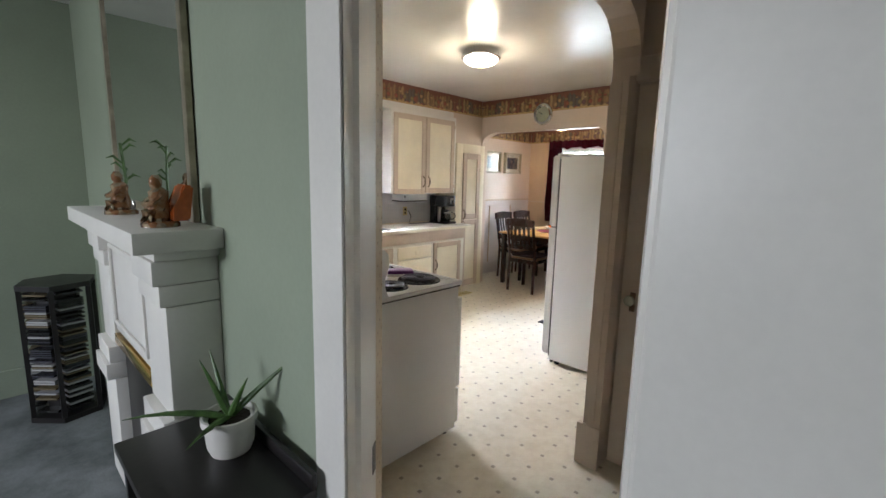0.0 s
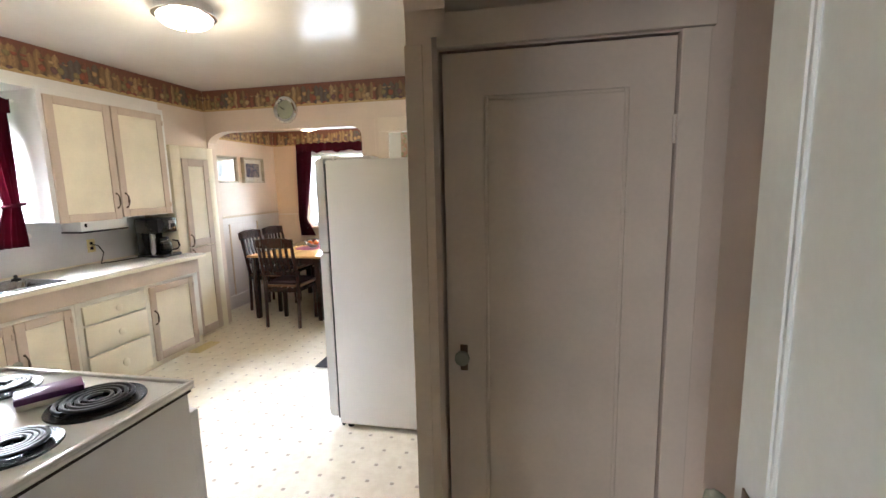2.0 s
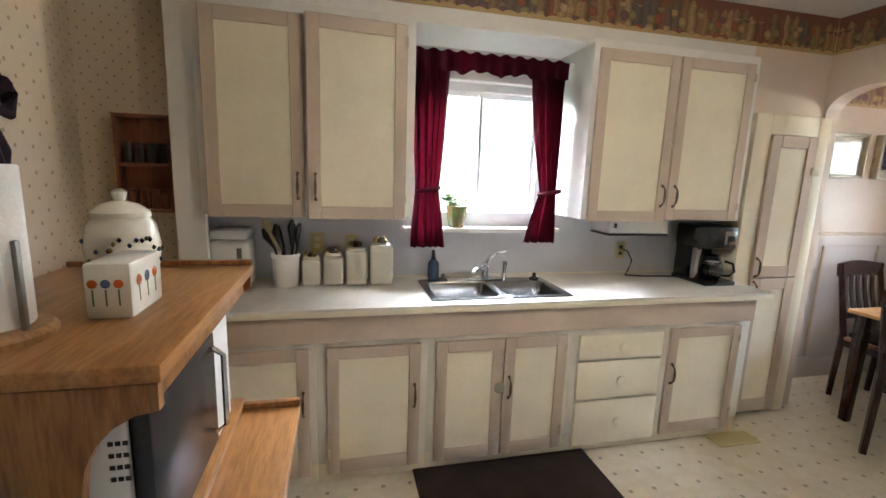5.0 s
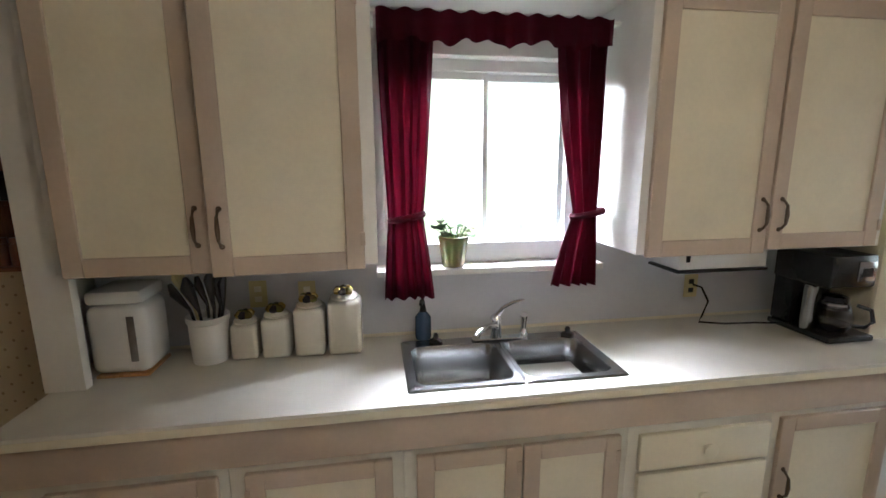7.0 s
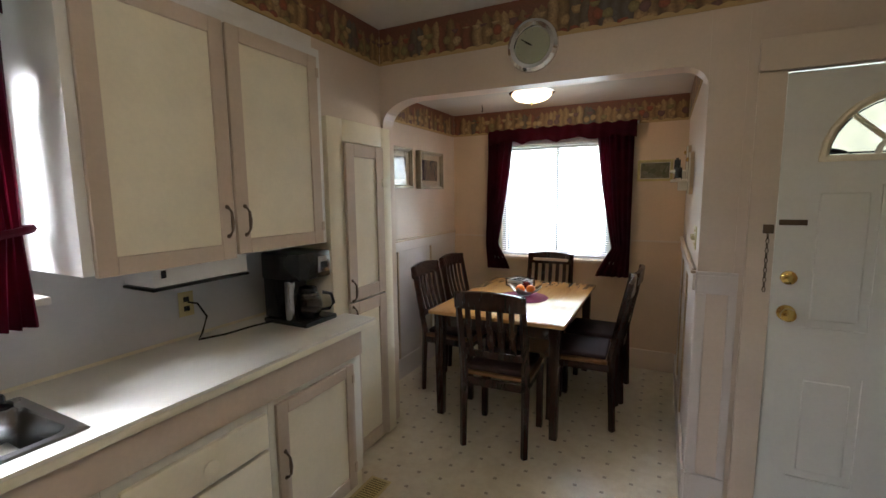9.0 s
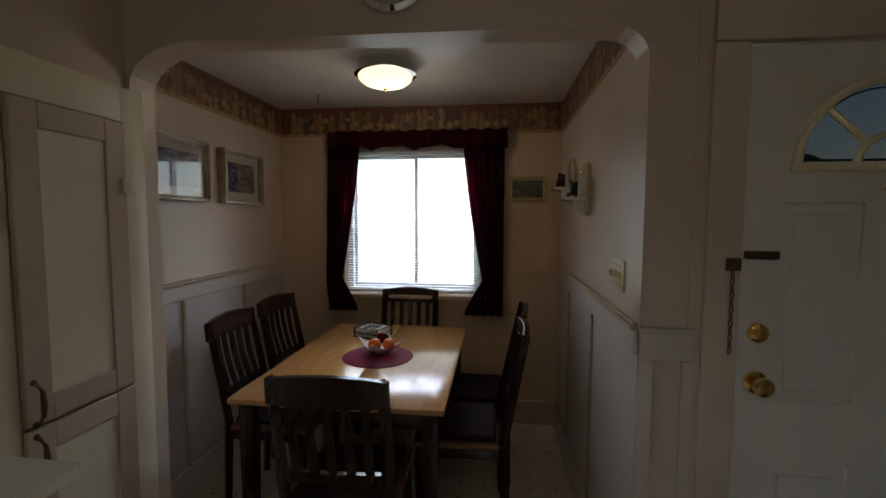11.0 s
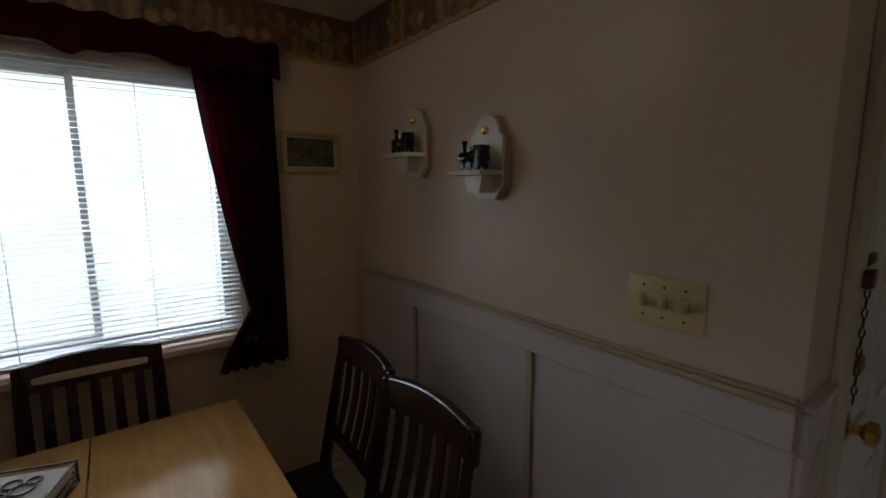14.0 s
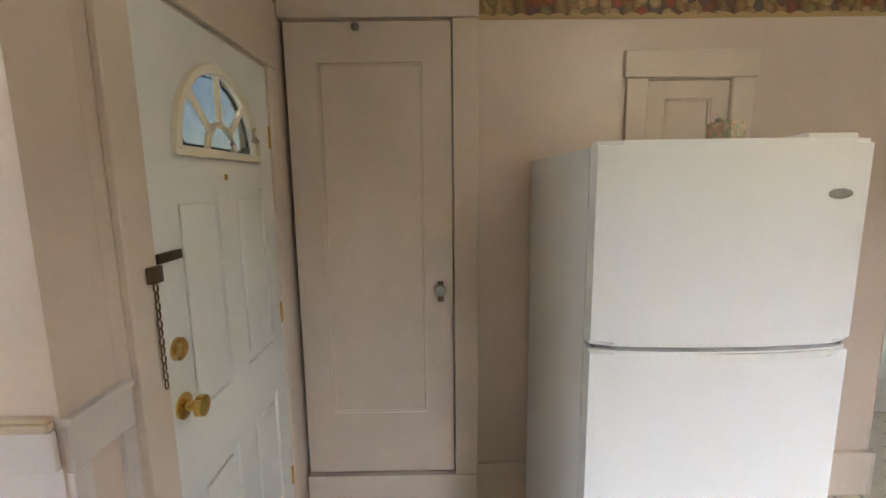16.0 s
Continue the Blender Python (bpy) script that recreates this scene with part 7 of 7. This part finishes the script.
def train_shelf(x, z, s, label):
    t = thing("train_shelf", (x, 4.46, z), label, "wall shelf", "train shelves")
    y = 4.4475
    n = 10
    back = [(x - 0.055 * s, z - 0.06 * s), (x - 0.03 * s, z - 0.09 * s), (x + 0.03 * s, z - 0.09 * s), (x + 0.055 * s, z - 0.06 * s), (x + 0.055 * s, z + 0.05 * s), (x + 0.046 * s, z + 0.062 * s)]
    back += [(x + 0.04 * s * math.cos(a), z + 0.065 * s + 0.04 * s * math.sin(a)) for a in [math.pi * i / n for i in range(n + 1)]] + [(x - 0.046 * s, z + 0.062 * s), (x - 0.055 * s, z + 0.05 * s)]
    part("backing", prism(bmesh.new(), [(x + (u - x) * 1.06, z + (w - z) * 1.03) for u, w in back], "y", y, y + 0.020), TAN, t, "tan wooden backing board", False)
    part("backboard", prism(bmesh.new(), back, "y", y + 0.0202, y + 0.030), CERAMIC, t, "white shaped backboard", False)
    part("shelf", boxes(((x - 0.06 * s, y + 0.0303, z - 0.035 * s), (x + 0.06 * s, y + 0.095 * s, z - 0.023 * s)), bevel=0.003), CERAMIC, t, "white shelf")
    part("bracket", prism(bmesh.new(), [(x - 0.02 * s, z - 0.075 * s), (x + 0.02 * s, z - 0.075 * s), (x + 0.03 * s, z - 0.0355 * s), (x - 0.03 * s, z - 0.0355 * s)], "y", y + 0.0303, y + 0.062 * s), CERAMIC, t, smooth=False)
    part("bell", lathe(bmesh.new(), (x, y + 0.0303, z + 0.07 * s), [(0.009 * s, 0), (0.010 * s, 0.007 * s), (0.004 * s, 0.012 * s)], 12, "Y"), BRASS, t)
    e = thing("toy_locomotive", (x, 4.50, z - 0.022 * s), "small black toy steam locomotive on a white shelf", "toy train", "toy locomotives")
    zz, yc = z - 0.0225 * s, y + 0.062 * s
    s = 0.74 * s
    part("chassis", boxes(((x - 0.05 * s, yc - 0.018 * s, zz + 0.010 * s), (x + 0.055 * s, yc + 0.018 * s, zz + 0.022 * s)), bevel=0.002), BLACK, e)
    part("boiler", lathe(bmesh.new(), (x - 0.02 * s, yc, zz + 0.04 * s), [(0.015 * s, 0), (0.018 * s, 0.004), (0.018 * s, 0.075 * s), (0.012 * s, 0.08 * s)], 14, "X"), BLACK, e)
    part("cab", boxes(((x - 0.055 * s, yc - 0.02 * s, zz + 0.0225 * s), (x - 0.021 * s, yc + 0.02 * s, zz + 0.075 * s)), bevel=0.003), BLACK, e)
    part("chimney", lathe(bmesh.new(), (x + 0.042 * s, yc, zz + 0.055 * s), [(0.006 * s, 0), (0.006 * s, 0.02 * s), (0.011 * s, 0.036 * s), (0.008 * s, 0.038 * s)], 10), BLACK, e)
    part("dome", lathe(bmesh.new(), (x + 0.012 * s, yc, zz + 0.055 * s), [(0.009 * s, 0), (0.009 * s, 0.010 * s), (0.004 * s, 0.018 * s)], 10), BRASS, e)
    for wx in (-0.035, 0.0, 0.035):
        for wy in (-0.021, 0.018):
            part("wheel", lathe(bmesh.new(), (x + wx * s, yc + wy * s, zz + 0.013 * s), [(0.013 * s, 0), (0.013 * s, 0.003 * s)], 12, "Y"), BLACK, e)


train_shelf(7.925, 1.660, 1.36, "white wooden wall shelf with a brass bell, holding a toy locomotive")
train_shelf(8.345, 1.738, 1.36, "white wooden wall shelf near the window, holding a toy locomotive")

sw = thing("light_switch", (7.34, 4.45, 1.31), "ivory triple light switch plate", "light switch")
part("plate", boxes(((7.25, 4.4465, 1.248), (7.43, 4.4525, 1.368)), bevel=0.003), IVORY, sw)
for x in (7.292, 7.34, 7.388):
    part("toggle", boxes(((x - 0.006, 4.4531, 1.296), (x + 0.006, 4.470, 1.320)), bevel=0.002), IVORY, sw)
    part("slot", boxes(((x - 0.009, 4.4526, 1.290), (x + 0.009, 4.4530, 1.328))), TAN, sw)
    for z in (1.272, 1.344):
        part("screw", lathe(bmesh.new(), (x, 4.4526, z), [(0.004, 0), (0.003, 0.002)], 8, "Y"), BRASS, sw)
hk = solo("ceiling_hook", tube(bmesh.new(), [(8.52, 6.14, 2.359), (8.52, 6.14, 2.335), (8.535, 6.14, 2.32), (8.53, 6.14, 2.302), (8.512, 6.14, 2.305)], 0.004, 6), BLACK, (8.52, 6.14, 2.31), "small dark metal hook in the ceiling", "hook")

solo("placemat", lathe(bmesh.new(), (7.96, 5.575, 0.7355), [(0.198, 0), (0.20, 0.003), (0.196, 0.005), (0.002, 0.005)], 48), MATCLOTH, (7.96, 5.575, 0.7355), "round burgundy woven placemat on the table", "placemat")


def square_bowl(cx, cy, z):
    bm = bmesh.new()
    n = 16
    def grid(off):
        g = []
        for i in range(n + 1):
            row = []
            for k in range(n + 1):
                u, v = -1 + 2 * i / n, -1 + 2 * k / n
                m = max(abs(u), abs(v))
                zz = z + 0.004 + off + 0.030 * m ** 2.2 + 0.045 * (abs(u * v)) ** 1.6
                a = radians(40)
                x, y = u * 0.098 * (1 - 0.12 * (1 - abs(v)) * m), v * 0.098 * (1 - 0.12 * (1 - abs(u)) * m)
                row.append(bm.verts.new((cx + x * math.cos(a) - y * math.sin(a), cy + x * math.sin(a) + y * math.cos(a), zz)))
            g.append(row)
        for p, q in zip(g, g[1:]):
            for k in range(n):
                bm.faces.new((p[k], p[k + 1], q[k + 1], q[k]))
        return g
    lo, hi = grid(0), grid(0.005)
    for edge in (lambda g: g[0], lambda g: g[n], lambda g: [r[0] for r in g], lambda g: [r[n] for r in g]):
        a, b = edge(lo), edge(hi)
        for k in range(n):
            bm.faces.new((a[k], a[k + 1], b[k + 1], b[k]))
    lathe(bm, (cx, cy, z), [(0.04, 0), (0.038, 0.006)], 20)
    return bm


solo("fruit_bowl", square_bowl(8.03, 5.575, 0.7408), ENAMEL, (8.03, 5.575, 0.7408), "white square bowl with upswept corners, holding fruit", "bowl")


def fruit(name, x, y, z, r, mat, label):
    bm = lathe(bmesh.new(), (x, y, z), [(0.004, -r * 0.97)] + [(r * math.cos(a), r * math.sin(a) * 0.96) for a in [radians(-70 + 14 * k) for k in range(11)]] + [(0.006, r * 0.90)], 20)
    solo(name, bm, mat, (x, y, z - r), label, "fruit", "fruit in the bowl")


fruit("orange", 7.985, 5.60, 0.795, 0.038, ORANGE, "whole orange in the white bowl")
fruit("orange", 8.00, 5.52, 0.797, 0.036, ORANGE, "whole orange beside the apple")
fruit("apple", 8.07, 5.575, 0.812, 0.037, APPLE, "dark red apple in the white bowl")

nbx = thing("napkin_basket", (8.38, 5.72, 0.7355), "dark wire napkin basket with patterned napkins", "napkin holder")
nm = Matrix.Rotation(radians(-20), 3, "Z")


def turned_box(name, a, b, mat, bev=0.0, lab=""):
    bm = boxes((a, b), bevel=bev)
    bmesh.ops.rotate(bm, verts=bm.verts, cent=(8.38, 5.72, 0), matrix=nm)
    part(name, bm, mat, nbx, lab)


turned_box("napkin_pack", (8.305, 5.635, 0.742), (8.455, 5.805, 0.795), PAPER, 0.008, "stack of folded napkins")
for z in (0.738, 0.765, 0.798):
    for a, b in (((8.295, 5.625, z), (8.30, 5.815, z + 0.005)), ((8.46, 5.625, z), (8.465, 5.815, z + 0.005)), ((8.30, 5.625, z), (8.46, 5.63, z + 0.005)), ((8.30, 5.81, z), (8.46, 5.815, z + 0.005))):
        turned_box("wire", a, b, BLACK)
for x, y in ((8.295, 5.625), (8.46, 5.625), (8.295, 5.81), (8.46, 5.81)):
    turned_box("corner_post", (x, y, 0.7355), (x + 0.006, y + 0.006, 0.805), BLACK)
sc_ = bmesh.new()
for cx, cy, r in ((8.36, 5.71, 0.026), (8.40, 5.735, 0.02), (8.39, 5.69, 0.016), (8.35, 5.755, 0.016)):
    tube(sc_, [(cx + r * math.cos(k * 0.628), cy + r * math.sin(k * 0.628), 0.7985) for k in range(11)], 0.003, 6)
part("scroll", sc_, BLACK, nbx, "dark wire scroll")
